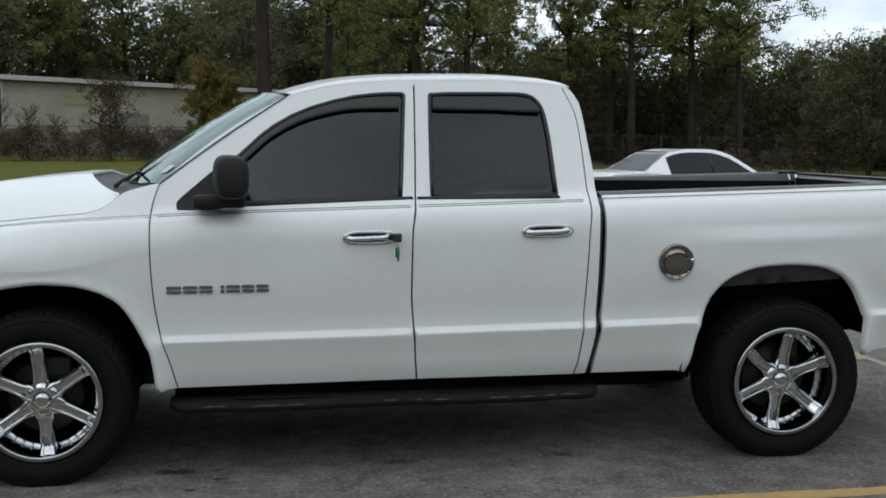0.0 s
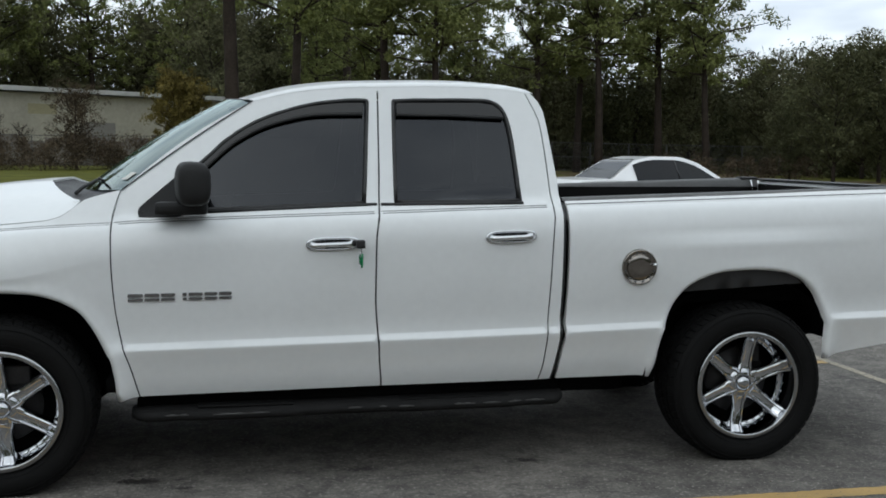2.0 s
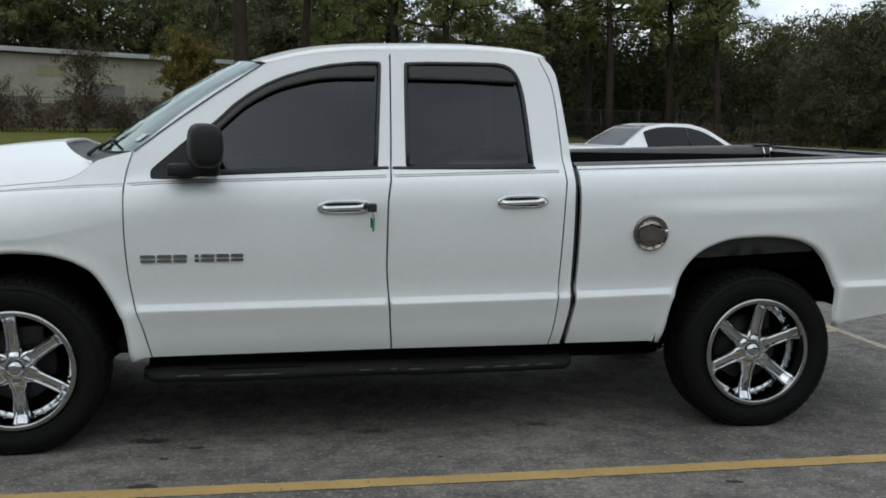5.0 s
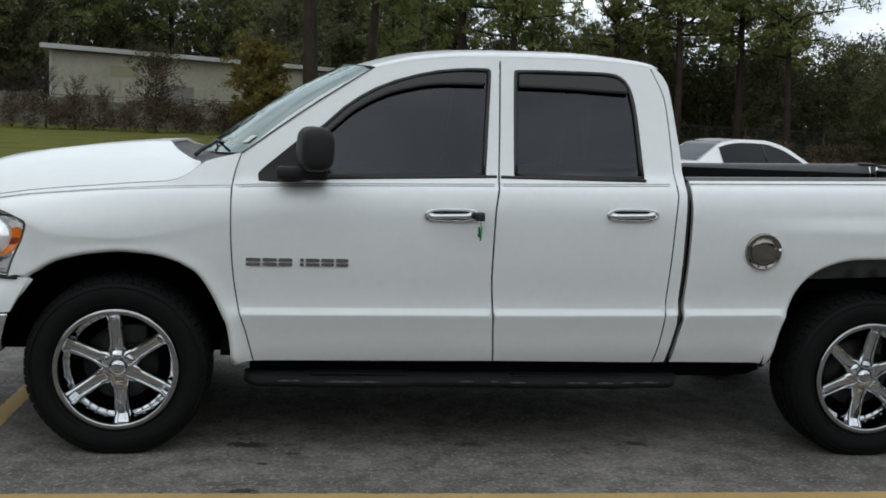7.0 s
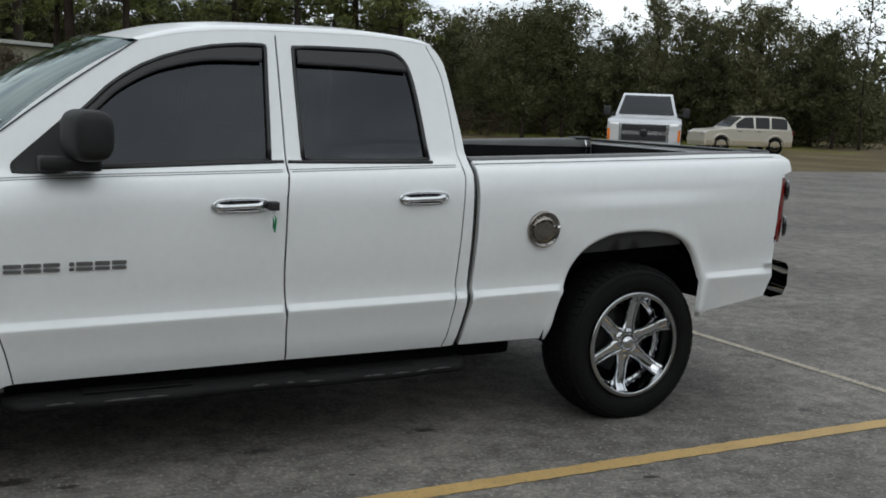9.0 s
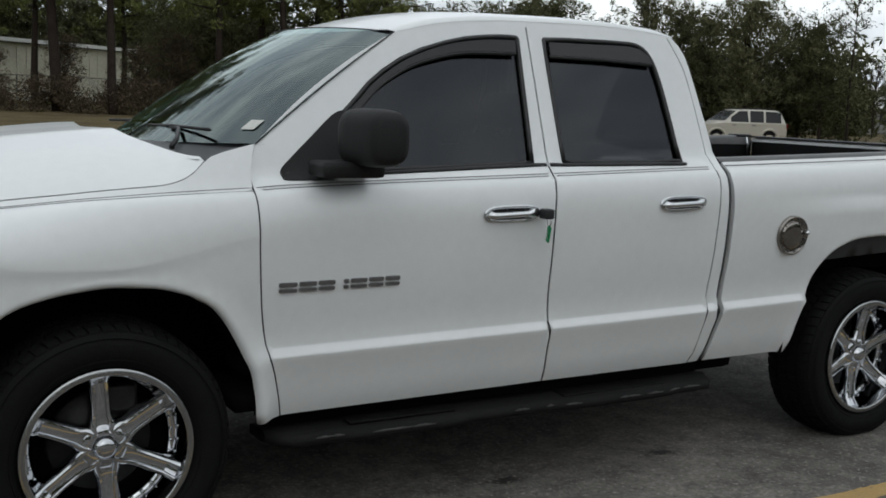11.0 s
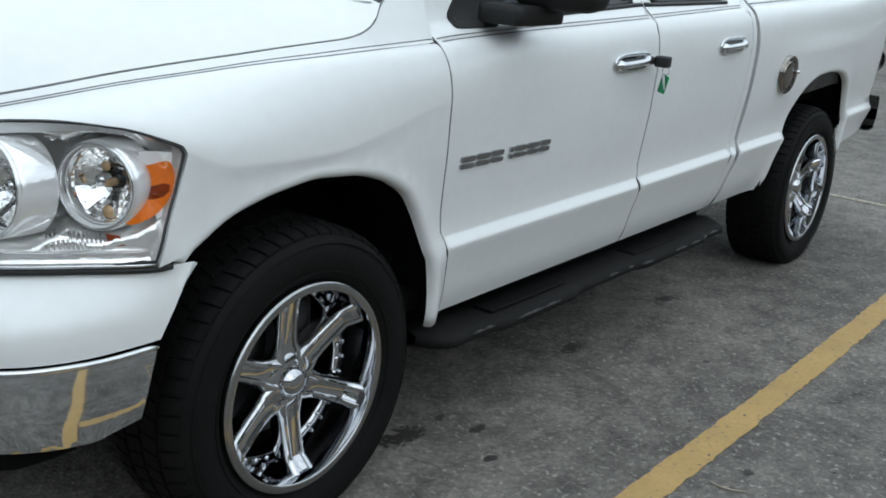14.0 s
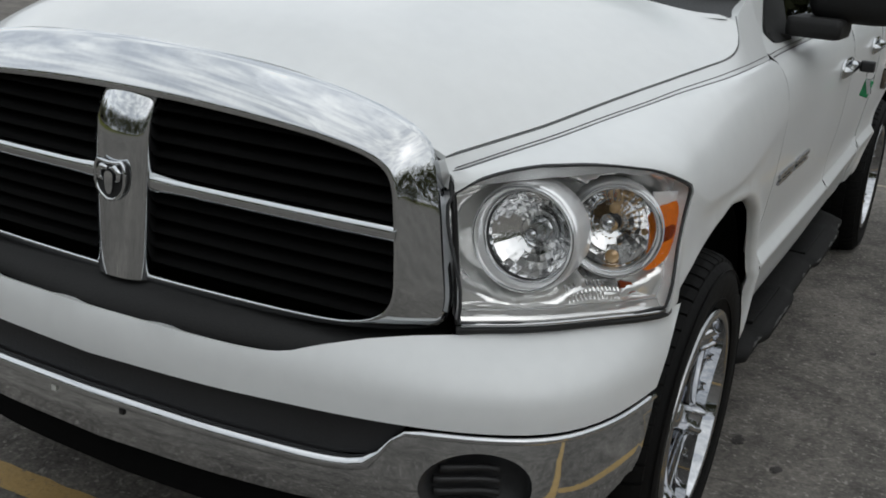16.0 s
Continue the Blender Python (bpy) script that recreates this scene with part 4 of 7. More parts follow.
for y0, y1 in ((-0.62, 0.02), (0.05, 0.66)):
    bm = bmesh.new()
    tube(bm, [(0.30, y0, 1.345), (0.33, y0 + 0.04, 1.375), (0.375, y0 + 0.18, 1.405), (0.365, y0 + 0.26, 1.405)], [0.010, 0.009, 0.007, 0.005], 8)
    wiper = part("wiper_arm", bm, BLACK, truck, "black wiper")
    bm = bmesh.new()
    tube(bm, [(0.43, y0 - 0.02, 1.408), (0.375, y0 + 0.26, 1.412), (0.345, y0 + 0.50, 1.405)], 0.006, 6)
    part("wiper_blade", bm, SEAL_AND_SHADE, wiper)

# grille: chrome surround, bars, louvres, emblem
outer = [(0, 1.231, -0.820), (0.2, 1.226, -0.817), (0.4, 1.204, -0.809), (0.5, 1.182, -0.803), (0.56, 1.163, -0.799), (0.605, 1.140, -0.795), (0.628, 1.10, -0.786), (0.647, 1.03, -0.782), (0.665, 0.93, -0.780), (0.682, 0.83, -0.780), (0.664, 0.792, -0.798), (0.56, 0.774, -0.835), (0.40, 0.757, -0.852), (0.2, 0.751, -0.862), (0, 0.749, -0.866)]
inner = [(0, 1.137, -0.887), (0.2, 1.133, -0.886), (0.4, 1.120, -0.880), (0.48, 1.108, -0.874), (0.535, 1.097, -0.868), (0.570, 1.078, -0.864), (0.585, 1.05, -0.863), (0.592, 1.0, -0.864), (0.600, 0.92, -0.865), (0.604, 0.85, -0.865), (0.580, 0.812, -0.868), (0.52, 0.790, -0.873), (0.4, 0.783, -0.878), (0.2, 0.780, -0.884), (0, 0.778, -0.886)]


def whole(half):
    return [(y, z, x) for y, z, x in half] + [(-y, z, x) for y, z, x in half[-2:0:-1]]


def ring3(loop, n=140):
    """Even steps round a closed loop of (y, z, x)."""
    pts = [Vector((x, y, z)) for y, z, x in loop]
    for _ in range(2):
        pts = [p for a, b in zip(pts, pts[1:] + pts[:1]) for p in (0.75 * a + 0.25 * b, 0.25 * a + 0.75 * b)]
    return pts


ro, ri = ring3(whole(outer)), ring3(whole(inner))
bm = bmesh.new()
rows = [[p + Vector((0.03, -0.01 * math.copysign(1, p.y) * min(1, abs(p.y) / 0.3), -0.012 if p.z > 1 else 0.004)) for p in ro]]
for t in np.linspace(0, 1, 9):
    rows.append([a.lerp(b, t) + Vector((-0.007, 0, 0.004 if a.z > 1.0 else 0)) * math.sin(math.pi * t) for a, b in zip(ro, ri)])
rows.append([p + Vector((0.006, 0, 0)) + 0.004 * (Vector((p.x, 0, 0.95)) - p) for p in ri])
rows.append([p + Vector((0.06, 0, 0)) + 0.012 * (Vector((p.x, 0, 0.95)) - p) for p in ri])
loft(bm, rows, closed_cols=True)
grille = part("grille", bm, CHROME, truck, "chrome grille surround", recalc=True)
part("grille_back", boxed(-0.80, -0.785, -0.585, 0.585, 0.785, 1.09), UNDER, grille, "black grille backing")
bm = bmesh.new()
open_half = knots((0.78, 0.50), (0.80, 0.56), (0.83, 0.60), (0.95, 0.597), (1.05, 0.585), (1.09, 0.545), (1.12, 0.40))
for k in range(11):
    z = 0.800 + 0.0305 * k
    w = open_half(z) + 0.01
    louvre = part("louvre", loft(bmesh.new(), [[Vector((-0.868 + 0.02 * (y / 0.6) ** 2 + dx, y, z + dz)) for y in np.linspace(-w, w, 9)] for dx, dz in ((0, 0.004), (0.002, 0.010), (0.05, 0.022), (0.05, 0.016), (0.003, 0.001), (0, 0.004))]), UNDER, grille, "black louvre")
for sgn in (-1, 1):
    bar = loft(bmesh.new(), [[Vector((-0.887 + 0.024 * (y / 0.6) ** 2 + dx, sgn * y, 0.967 + dz * (1 + 0.25 * max(0, (0.13 - y) / 0.07)))) for y in (0.06, 0.09, 0.12, 0.16, 0.3, 0.45, 0.598)] for dx, dz in ((0.03, 0.016), (0.004, 0.014), (0.0, 0.006), (0.0, -0.006), (0.004, -0.014), (0.03, -0.016))])
    part("cross_bar", bar, CHROME, grille, "chrome cross bar", recalc=True)
post = loft(bmesh.new(), [[Vector((-0.900 + dx + 0.030 * max(0.0, (z - 1.05) / 0.09) ** 2, y * (1 - 0.1 * (1.14 - z) / 0.36), z)) for z in (0.770, 0.80, 0.88, 0.96, 1.04, 1.08, 1.11, 1.128, 1.142)] for dx, y in ((0.035, -0.070), (0.010, -0.068), (0.000, -0.060), (-0.008, -0.040), (-0.012, -0.02), (-0.013, 0.0), (-0.012, 0.02), (-0.008, 0.040), (0.000, 0.060), (0.010, 0.068), (0.035, 0.070))])
post_ob = part("centre_post", post, CHROME, grille, "chrome centre post", recalc=True)
shield = rounded([(-0.034, 1.006), (-0.012, 1.001), (0.012, 1.001), (0.034, 1.006), (0.038, 0.968), (0.030, 0.942), (0.0, 0.924), (-0.030, 0.942), (-0.038, 0.968)], turns=1)
emblem = part("emblem", skin(shield, lambda y, z: Vector((-0.919, y, z)), step=0.012, lip=0.012, out=(-1, 0, 0)), BLACK, grille, "dark shield emblem with a chrome rim")
part("emblem_rim", tube(bmesh.new(), [(-0.921, y, z) for y, z in shield], 0.0040, 8, closed=True), CHROME, grille)
for sgn in (-1, 1):
    part("emblem_shape", tube(bmesh.new(), [(-0.923, sgn * y, z) for y, z in ((0.004, 0.990), (0.016, 0.993), (0.025, 0.984), (0.024, 0.970), (0.015, 0.966))], [0.005, 0.007, 0.007, 0.005, 0.003], 8), CHROME, grille)
part("emblem_shape", skin(rounded([(-0.010, 0.985), (0.010, 0.985), (0.011, 0.962), (0.006, 0.940), (-0.006, 0.940), (-0.011, 0.962)], turns=1), lambda y, z: Vector((-0.926, y, z)), step=0.01, lip=0.006, out=(-1, 0, 0)), CHROME, grille)

# bumper: (way along it, height)
OUT_PLAN = [(0, -0.985), (0.25, -0.975), (0.45, -0.952), (0.6, -0.920), (0.7, -0.882), (0.8, -0.826), (0.87, -0.768), (0.92, -0.695), (0.957, -0.59), (0.982, -0.48), (0.992, -0.40), (0.994, -0.34)]
TOP_PLAN = [(0, -0.93), (0.25, -0.925), (0.45, -0.902), (0.58, -0.862), (0.68, -0.785), (0.76, -0.706), (0.86, -0.59), (0.945, -0.478), (0.982, -0.40), (0.993, -0.34)]


def plan(points):
    c = curve_through(points, 0.01)
    d = np.r_[0, np.cumsum([math.dist(a, b) for a, b in zip(c, c[1:])])]
    cy, cx = np.array([p[0] for p in c]), np.array([p[1] for p in c])
    return (lambda t: (float(np.interp(t * d[-1], d, cx)), float(np.interp(t * d[-1], d, cy)))), d[-1]


out_plan, OUT_LEN = plan(OUT_PLAN)
top_plan = plan(TOP_PLAN)[0]


def bumper_map(off=0.0):
    def place(t, z):
        a = abs(t) / OUT_LEN
        (xo, yo), (xt, yt) = out_plan(min(1, a)), top_plan(min(1, a))
        k = smooth(0.70, 0.815, z)
        tuck = 0.035 * smooth(0.52, 0.42, z) + 0.10 * smooth(0.42, 0.36, z)
        x, y = xo + (xt - xo) * k, yo + (yt - yo) * k
        near_end = smooth(0.75, 1.0, a)
        nx, ny = -(1 - near_end), near_end
        groove = -0.006 * math.exp(-(((z - 0.622) / 0.010) ** 2))
        return Vector((x + nx * (off - tuck + groove), math.copysign(y + ny * (off - tuck + groove), t), z))

    return place


L = OUT_LEN


def at_plan(y):
    """The way along the bumper at which it is y from the middle."""
    lo, hi = 0.0, 1.0
    for _ in range(30):
        mid = (lo + hi) / 2
        if out_plan(mid)[1] < y:
            lo = mid
        else:
            hi = mid
    return lo * L


end_x = lambda x: next(k / 400 * L for k in range(401) if out_plan(k / 400)[0] >= x)
e80, e64, e60, e45 = end_x(-0.372), end_x(-0.455), end_x(-0.462), end_x(-0.53)
white_low = curve_through([(0, 0.630), (0.3, 0.637), (at_plan(0.5), 0.641), (at_plan(0.6), 0.641), (at_plan(0.70), 0.638), (at_plan(0.80), 0.634), (at_plan(0.88), 0.631), (at_plan(0.94), 0.630), (e64, 0.643)], 0.04)
white_top = curve_through([(e80, 0.798), (at_plan(0.975), 0.795), (at_plan(0.93), 0.790), (at_plan(0.80), 0.787), (at_plan(0.70), 0.786), (at_plan(0.62), 0.779), (at_plan(0.55), 0.765), (at_plan(0.50), 0.753), (at_plan(0.45), 0.738), (at_plan(0.40), 0.730), (0.3, 0.727), (0, 0.727)], 0.03)
# one closed outline, left end to right end below, and back above
fascia = [(-t, z) for t, z in white_low[::-1]] + white_low[1:] + white_top + [(-t, z) for t, z in white_top[::-1]][1:]
bumper = part("bumper", skin(fascia, bumper_map(), step=0.035, lip=0.02, out=(-1, 0, 0)), PAINT, truck, "white painted upper bumper")
chrome_top = [(0, 0.560), (0.3, 0.558), (at_plan(0.52), 0.556), (at_plan(0.58), 0.560), (at_plan(0.615), 0.574), (at_plan(0.638), 0.602), (at_plan(0.655), 0.624), (at_plan(0.69), 0.629), (at_plan(0.80), 0.625), (at_plan(0.90), 0.622), (at_plan(0.95), 0.622), (e60, 0.632)]
chrome_top = curve_through(chrome_top, 0.03)
chrome_low = [(e45 + 0.03, 0.47), (at_plan(0.95), 0.440), (at_plan(0.86), 0.438), (at_plan(0.7), 0.447), (at_plan(0.6), 0.453), (at_plan(0.45), 0.447), (0, 0.440)]
loop = [(-t, z) for t, z in chrome_top[::-1]] + chrome_top[1:] + chrome_low + [(-t, z) for t, z in chrome_low[::-1]][1:]
AIR_DAM = [(0, 0.335), (at_plan(0.4), 0.335), (at_plan(0.7), 0.345), (at_plan(0.86), 0.365), (at_plan(0.93), 0.40)]
fc, fr, fh = at_plan(0.786), 0.105, 0.075
holes = [[(sg * fc + fr * math.cos(a), 0.523 + fh * math.sin(a)) for a in np.linspace(0, math.tau, 40)[:-1]] for sg in (-1, 1)]
lower = part("chrome_bumper", skin(loop, bumper_map(0.004), holes, step=0.03, lip=0.02, out=(-1, 0, 0)), CHROME, bumper, "chrome lower bumper")
edge_line = [(-t, z) for t, z in chrome_top[::-1]] + chrome_top[1:]
edge_r = [float(0.0030 + 0.0110 * (1 - smooth(at_plan(0.605), at_plan(0.635), abs(t))) + 0.0045 * smooth(at_plan(0.65), at_plan(0.68), abs(t))) for t, z in edge_line]
part("bumper_edge", tube(bmesh.new(), [bumper_map(0.003)(t, z - 0.5 * r) for (t, z), r in zip(edge_line, edge_r)], edge_r, 12), CHROME, bumper, "rounded chrome ledge")
pad_top = [p for p in white_low if p[0] < at_plan(0.65)]
pad_low = [(at_plan(0.652), 0.622), (at_plan(0.632), 0.590), (at_plan(0.60), 0.566), (at_plan(0.52), 0.553), (0.3, 0.553), (0, 0.555)]
pad = [(-t, z) for t, z in pad_top[::-1]] + pad_top[1:] + pad_low + [(-t, z) for t, z in pad_low[::-1]][1:]
part("step_pad", skin(pad, bumper_map(-0.022), step=0.04, lip=0.01, out=(-1, 0, 0)), BLACK, bumper, "dark grey bumper step pad")
part("grille_filler", loft(bmesh.new(), [[Vector((-0.985 + 0.10 * (y / 0.6) ** 2 + dx, y, z)) for y in np.linspace(-0.66, 0.66, 17)] for dx, z in ((0.034, 0.712), (0.040, 0.745), (0.11, 0.768), (0.2, 0.774))]), MIRROR_BLACK, bumper, "black filler strip under the grille", recalc=True)
part("air_dam", skin([(-t, z) for t, z in AIR_DAM[::-1]] + AIR_DAM[1:] + [(AIR_DAM[-1][0], 0.47), (-AIR_DAM[-1][0], 0.47)], lambda t, z: Vector((bumper_map(0.0)(t, 0.53).x + 0.075 + 0.12 * max(0.0, 0.45 - z), 0.95 * bumper_map(0.0)(t, 0.53).y, z)), step=0.05, lip=0.02, out=(-1, 0, 0)), UNDER, bumper, "black air dam under the bumper")
part("bumper_backing", boxed(-0.78, -0.55, -0.64, 0.64, 0.46, 0.76), UNDER, truck, "dark bumper backing")
for y, pale in ((0.09, True), (-0.09, False)):
    m = (PAPER if pale else SEAL_AND_SHADE)
    part("plate_clip", boxed(-0.9895, -0.984, y - 0.006, y + 0.006, 0.526, 0.538, 0.001), m, bumper, "pale plate clip" if pale else "plate hole")
for sg in (-1, 1):
    # fog lamp recess with slats
    rows = []
    for r, off in ((1.0, 0.004), (0.95, -0.004), (0.90, -0.03), (0.80, -0.06), (0.0, -0.065)):
        rows.append([bumper_map(off)(sg * fc + fr * r * math.cos(a), 0.523 + fh * r * math.sin(a)) for a in np.linspace(0, math.tau, 33)[:-1]])
    bezel = part("fog_lamp_bezel", loft(bmesh.new(), rows, closed_cols=True), TRIM_BLACK, truck, "dark oval air opening with slats", recalc=True)
    for k in range(4):
        z = 0.484 + 0.024 * k
        w = fr * 0.86 * math.sqrt(max(0.05, 1 - ((z - 0.523) / (fh * 0.92)) ** 2))
        part("slat", tube(bmesh.new(), [bumper_map(-0.022 - 0.01 * math.cos(u * 3))(sg * fc + w * u, z + 0.004 * u) for u in np.linspace(-0.35, 0.95, 9)], 0.008, 6), BLACK, bezel, "black slat")

def ring_points(centre, axis, radius, height, n=48):
    u = axis.orthogonal().normalized()
    v = axis.cross(u)
    return [centre + height * axis + radius * (math.cos(math.tau * k / n) * u + math.sin(math.tau * k / n) * v) for k in range(n)]


# head lamps
for s in (-1, 1):
    cover = [(-0.774, 0.93)] + [(x, v + 0.025) for x, v in LAMP_TOP + [(-0.395, 0.920)]]
    rear_edge_l = [(-0.388, crown_v(-0.388, 1.028)), (-0.393, crown_v(-0.393, 1.005)), (-0.409, crown_v(-0.409, 0.95)), (-0.440, crown_v(-0.441, 0.88)), (-0.461, crown_v(-0.461, 0.814))]
    bottom = [(x, crown_v(x, z)) for x, z in ((-0.55, 0.805), (-0.62, 0.803), (-0.70, 0.806), (-0.80, 0.813))]
    cover = cover[1:] + rear_edge_l + bottom
    bowls = (((-0.690, 0.764, 0.958), (-1, 0.06, 0.06), 0.098, 0.086, True), ((-0.530, 0.882, 0.962), (-1, 0.40, 0.05), 0.089, 0.082, False))

    def fold(x, v, s=s):
        p = wing_map(s, -0.05)(x, v)
        deep = -0.040 + 0.007 * math.sin(26 * v + 9 * x) + 0.0035 * math.sin(70 * x + 33 * v) + 0.003 * abs(math.sin(48 * v - 30 * x))
        for bc, ba, r1, r2, main in bowls:
            ax = Vector((ba[0], s * ba[1], ba[2])).normalized()
            d = p - Vector((bc[0], s * bc[1], bc[2]))
            deep += (-0.13 - deep) * smooth(r1 + 0.022, r1 + 0.002, (d - ax * d.dot(ax)).length)
        return wing_map(s, deep)(x, v)

    lamp = part("head_lamp", skin(cover, fold, step=0.010, lip=0, out=(-1, s, 0)), LAMP_CHROME, truck, "chrome head lamp with a clear cover and amber marker")
    glass = part("lamp_cover", skin(cover, wing_map(s, -0.004), step=0.03, lip=0, out=(-1, s, 0)), GLASS_LAMP, lamp, "clear lamp cover")
    glass.visible_shadow = False
    part("lamp_gasket", tube(bmesh.new(), [wing_map(s, -0.004)(x, v) for x, v in dense(cover, 0.03)], 0.0034, 6, closed=True), TRIM_BLACK, lamp, "dark lamp gasket")
    part("lamp_wall", loft(bmesh.new(), [[wing_map(s, o)(x, v) for x, v in dense(cover, 0.03)] for o in (-0.006, -0.03, -0.051)], closed_cols=True), LAMP_BODY, lamp)
    shelf = [(x, crown_v(x, 0.820)) for x in np.linspace(-0.795, -0.470, 24)]
    part("lamp_shelf", loft(bmesh.new(), [[wing_map(s, o)(x, v + dv) for x, v in shelf] for o, dv in ((-0.010, 0.012), (-0.0065, 0.009), (-0.0075, 0.005), (-0.020, -0.009), (-0.024, -0.012), (-0.052, -0.018), (-0.070, -0.018))]), LAMP_CHROME, lamp, "bright lamp ledge")
    part("shelf_edge", tube(bmesh.new(), [wing_map(s, -0.021)(x, v - 0.011) for x, v in shelf], 0.0016, 6), CHROME, lamp, "chrome line along the ledge")
    # fluted strip below the outer bowl, with an orange corner
    for k in range(13):
        x = -0.640 + 0.0075 * k
        v = crown_v(x, 0.846 + 0.004 * math.sin(k * 0.26))
        part("flute", tube(bmesh.new(), [wing_map(s, -0.030)(x, v + 0.014), wing_map(s, -0.034)(x - 0.003, v - 0.004), wing_map(s, -0.046)(x - 0.006, v - 0.018)], [0.0034, 0.0038, 0.003], 6), FACET, lamp)
    part("marker_corner", skin([(x, crown_v(x, z)) for x, z in ((-0.545, 0.838), (-0.512, 0.842), (-0.524, 0.862), (-0.548, 0.868))], wing_map(s, -0.036), step=0.012, lip=0.008, out=(-1, s, 0)), DARK_AMBER, lamp, "dark amber corner")
    for (cx, cy, cz), ax, r_out, r_in, main in bowls:
        d = Vector((ax[0], s * ax[1], ax[2])).normalized()
        c = Vector((cx, s * cy, cz))
        deep = 0.026 if main else 0.014
        ring = [(r_out, -0.006), (r_out - 0.001, 0.002), (r_out - 0.004, 0.004), (r_out - 0.008, 0.002), (r_in + 0.004, -deep + 0.004), (r_in, -deep), (r_in - 0.003, -deep - 0.004)]
        bez = part("lamp_bezel", lathe(bmesh.new(), ring, c, d, 48), SILVER, lamp, "bright lamp bezel", recalc=True)
        part("lamp_barrel", lathe(bmesh.new(), [(r_out + 0.004, -0.085), (r_out + 0.006, -0.045), (r_out + 0.005, -0.014), (r_out + 0.0035, -0.004), (r_out + 0.001, -0.002)], c, d, 48), SILVER, lamp, "silver lamp barrel", recalc=True)
        # Main bowl's wall is dark to paint its depth shadow; the other is chrome.
        part("bowl_wall", lathe(bmesh.new(), [(r_in - 0.0005, -deep - 0.001), (r_in - 0.0025, -deep - 0.006), (r_in - 0.004, -deep - 0.017)], c, d, 48), TRIM_BLACK if main else LAMP_CHROME, lamp, "lamp bowl wall, main one darkened as shade", recalc=True)
        deep += 0.012
        bowl = [(r_in - 0.003, -deep - 0.004)] + [(r_in * t, -deep - 0.004 - 0.046 * (1 - t * t)) for t in (0.92, 0.8, 0.65, 0.5, 0.35, 0.2)]
        part("reflector", lathe(bmesh.new(), bowl, c, d, 26), FACET, lamp, "faceted reflector", shade=False, recalc=True)
        part("bulb", lathe(bmesh.new(), [(0, -0.036), (0.010, -0.039), (0.016, -0.048), (0.017, -0.090)] if main else [(0, -0.034), (0.006, -0.036), (0.009, -0.042), (0.009, -0.068)], c, d, 16), CHROME if main else AMBER_BULB, lamp, "chrome bulb shield" if main else "amber bulb", recalc=True)
        part("bezel_edge", tube(bmesh.new(), [p for p in ring_points(c, d, r_out - 0.003, 0.004)], 0.0018, 6, closed=True), CHROME, bez)
        part("bezel_edge", tube(bmesh.new(), [p for p in ring_points(c, d, r_in, 0.012 - deep)], 0.0022, 6, closed=True), CHROME, bez)
        part("bulb_ring", lathe(bmesh.new(), [(0.011, -0.066), (0.014, -0.066), (0.015, -0.070), (0.015, -0.080)], c, d, 20), STEEL, lamp, "dark bulb socket", recalc=True)
        if not main:
            u = Vector((0, 0, 1)).cross(d).normalized() * s
            up = d.cross(u).normalized()
            up = up if up.z > 0 else -up
            spot = lambda a, b, h: c + a * u + b * up + h * d
            # Small amber discs paint the bulb's glints in the bowl.
            for a, b, w, h in ((0.002, 0.036, 0.011, 0.012), (-0.060, -0.004, 0.007, 0.020), (0.052, 0.000, 0.006, 0.012), (-0.004, -0.058, 0.014, 0.006)):
                part("amber_glint", lathe(bmesh.new(), [(0, 0.006), (0.6 * w, 0.005), (w, 0.0)], spot(a, b, -deep - 0.012), d, 10), AMBER_BULB, lamp, "small disc painting an amber glint")
            part("bulb_cap", lathe(bmesh.new(), [(0, 0.010), (0.009, 0.008), (0.014, 0.0), (0.014, -0.02)], spot(0.012, 0.006, -deep - 0.010), d, 18), CHROME, lamp, "chrome bulb cap", recalc=True)
    amber = rounded([(-0.482, 0.998), (-0.422, 1.016), (-0.408, 1.010), (-0.400, 0.982), (-0.412, 0.940), (-0.452, 0.906), (-0.498, 0.888), (-0.514, 0.893), (-0.492, 0.925), (-0.481, 0.960)], turns=1)
    plate = [(x, crown_v(x, z)) for x, z in ((-0.470, 1.034), (-0.402, 1.030), (-0.404, 1.0), (-0.417, 0.95), (-0.436, 0.902), (-0.448, 0.896), (-0.452, 0.93))]
    part("marker_plate", skin(plate, wing_map(s, -0.021), step=0.02, lip=0.004, out=(-1, s, 0)), LAMP_BODY, lamp, "white plate behind the marker")
    part("marker_lens", skin([(x, crown_v(x, z)) for x, z in amber], wing_map(s, -0.014), step=0.014, lip=0.006, out=(-1, s, 0)), AMBER, lamp, "amber marker lens")
    part("marker_bulb", skin([(x, crown_v(x, z)) for x, z in rounded([(-0.470, 0.962), (-0.412, 0.972), (-0.418, 0.944), (-0.470, 0.936)], turns=1)], wing_map(s, -0.0125), step=0.02, lip=0, out=(-1, s, 0)), DARK_AMBER, lamp, "dark amber middle")
    # Black bar draws the shade in the gap below the lamp.
    part("lamp_gap_shade", tube(bmesh.new(), [wing_map(s, -0.012)(x, crown_v(x, 0.795)) for x in np.linspace(-0.80, -0.42, 16)], 0.008, 6), SEAL_AND_SHADE, truck, "dark bar shading the gap under the lamp")
    part("lamp_lip", tube(bmesh.new(), [wing_map(s, -0.004)(x, crown_v(x, 0.8075)) for x in np.linspace(-0.795, -0.462, 16)], 0.0042, 6), CHROME_DULL, lamp, "dull grey lower lip")
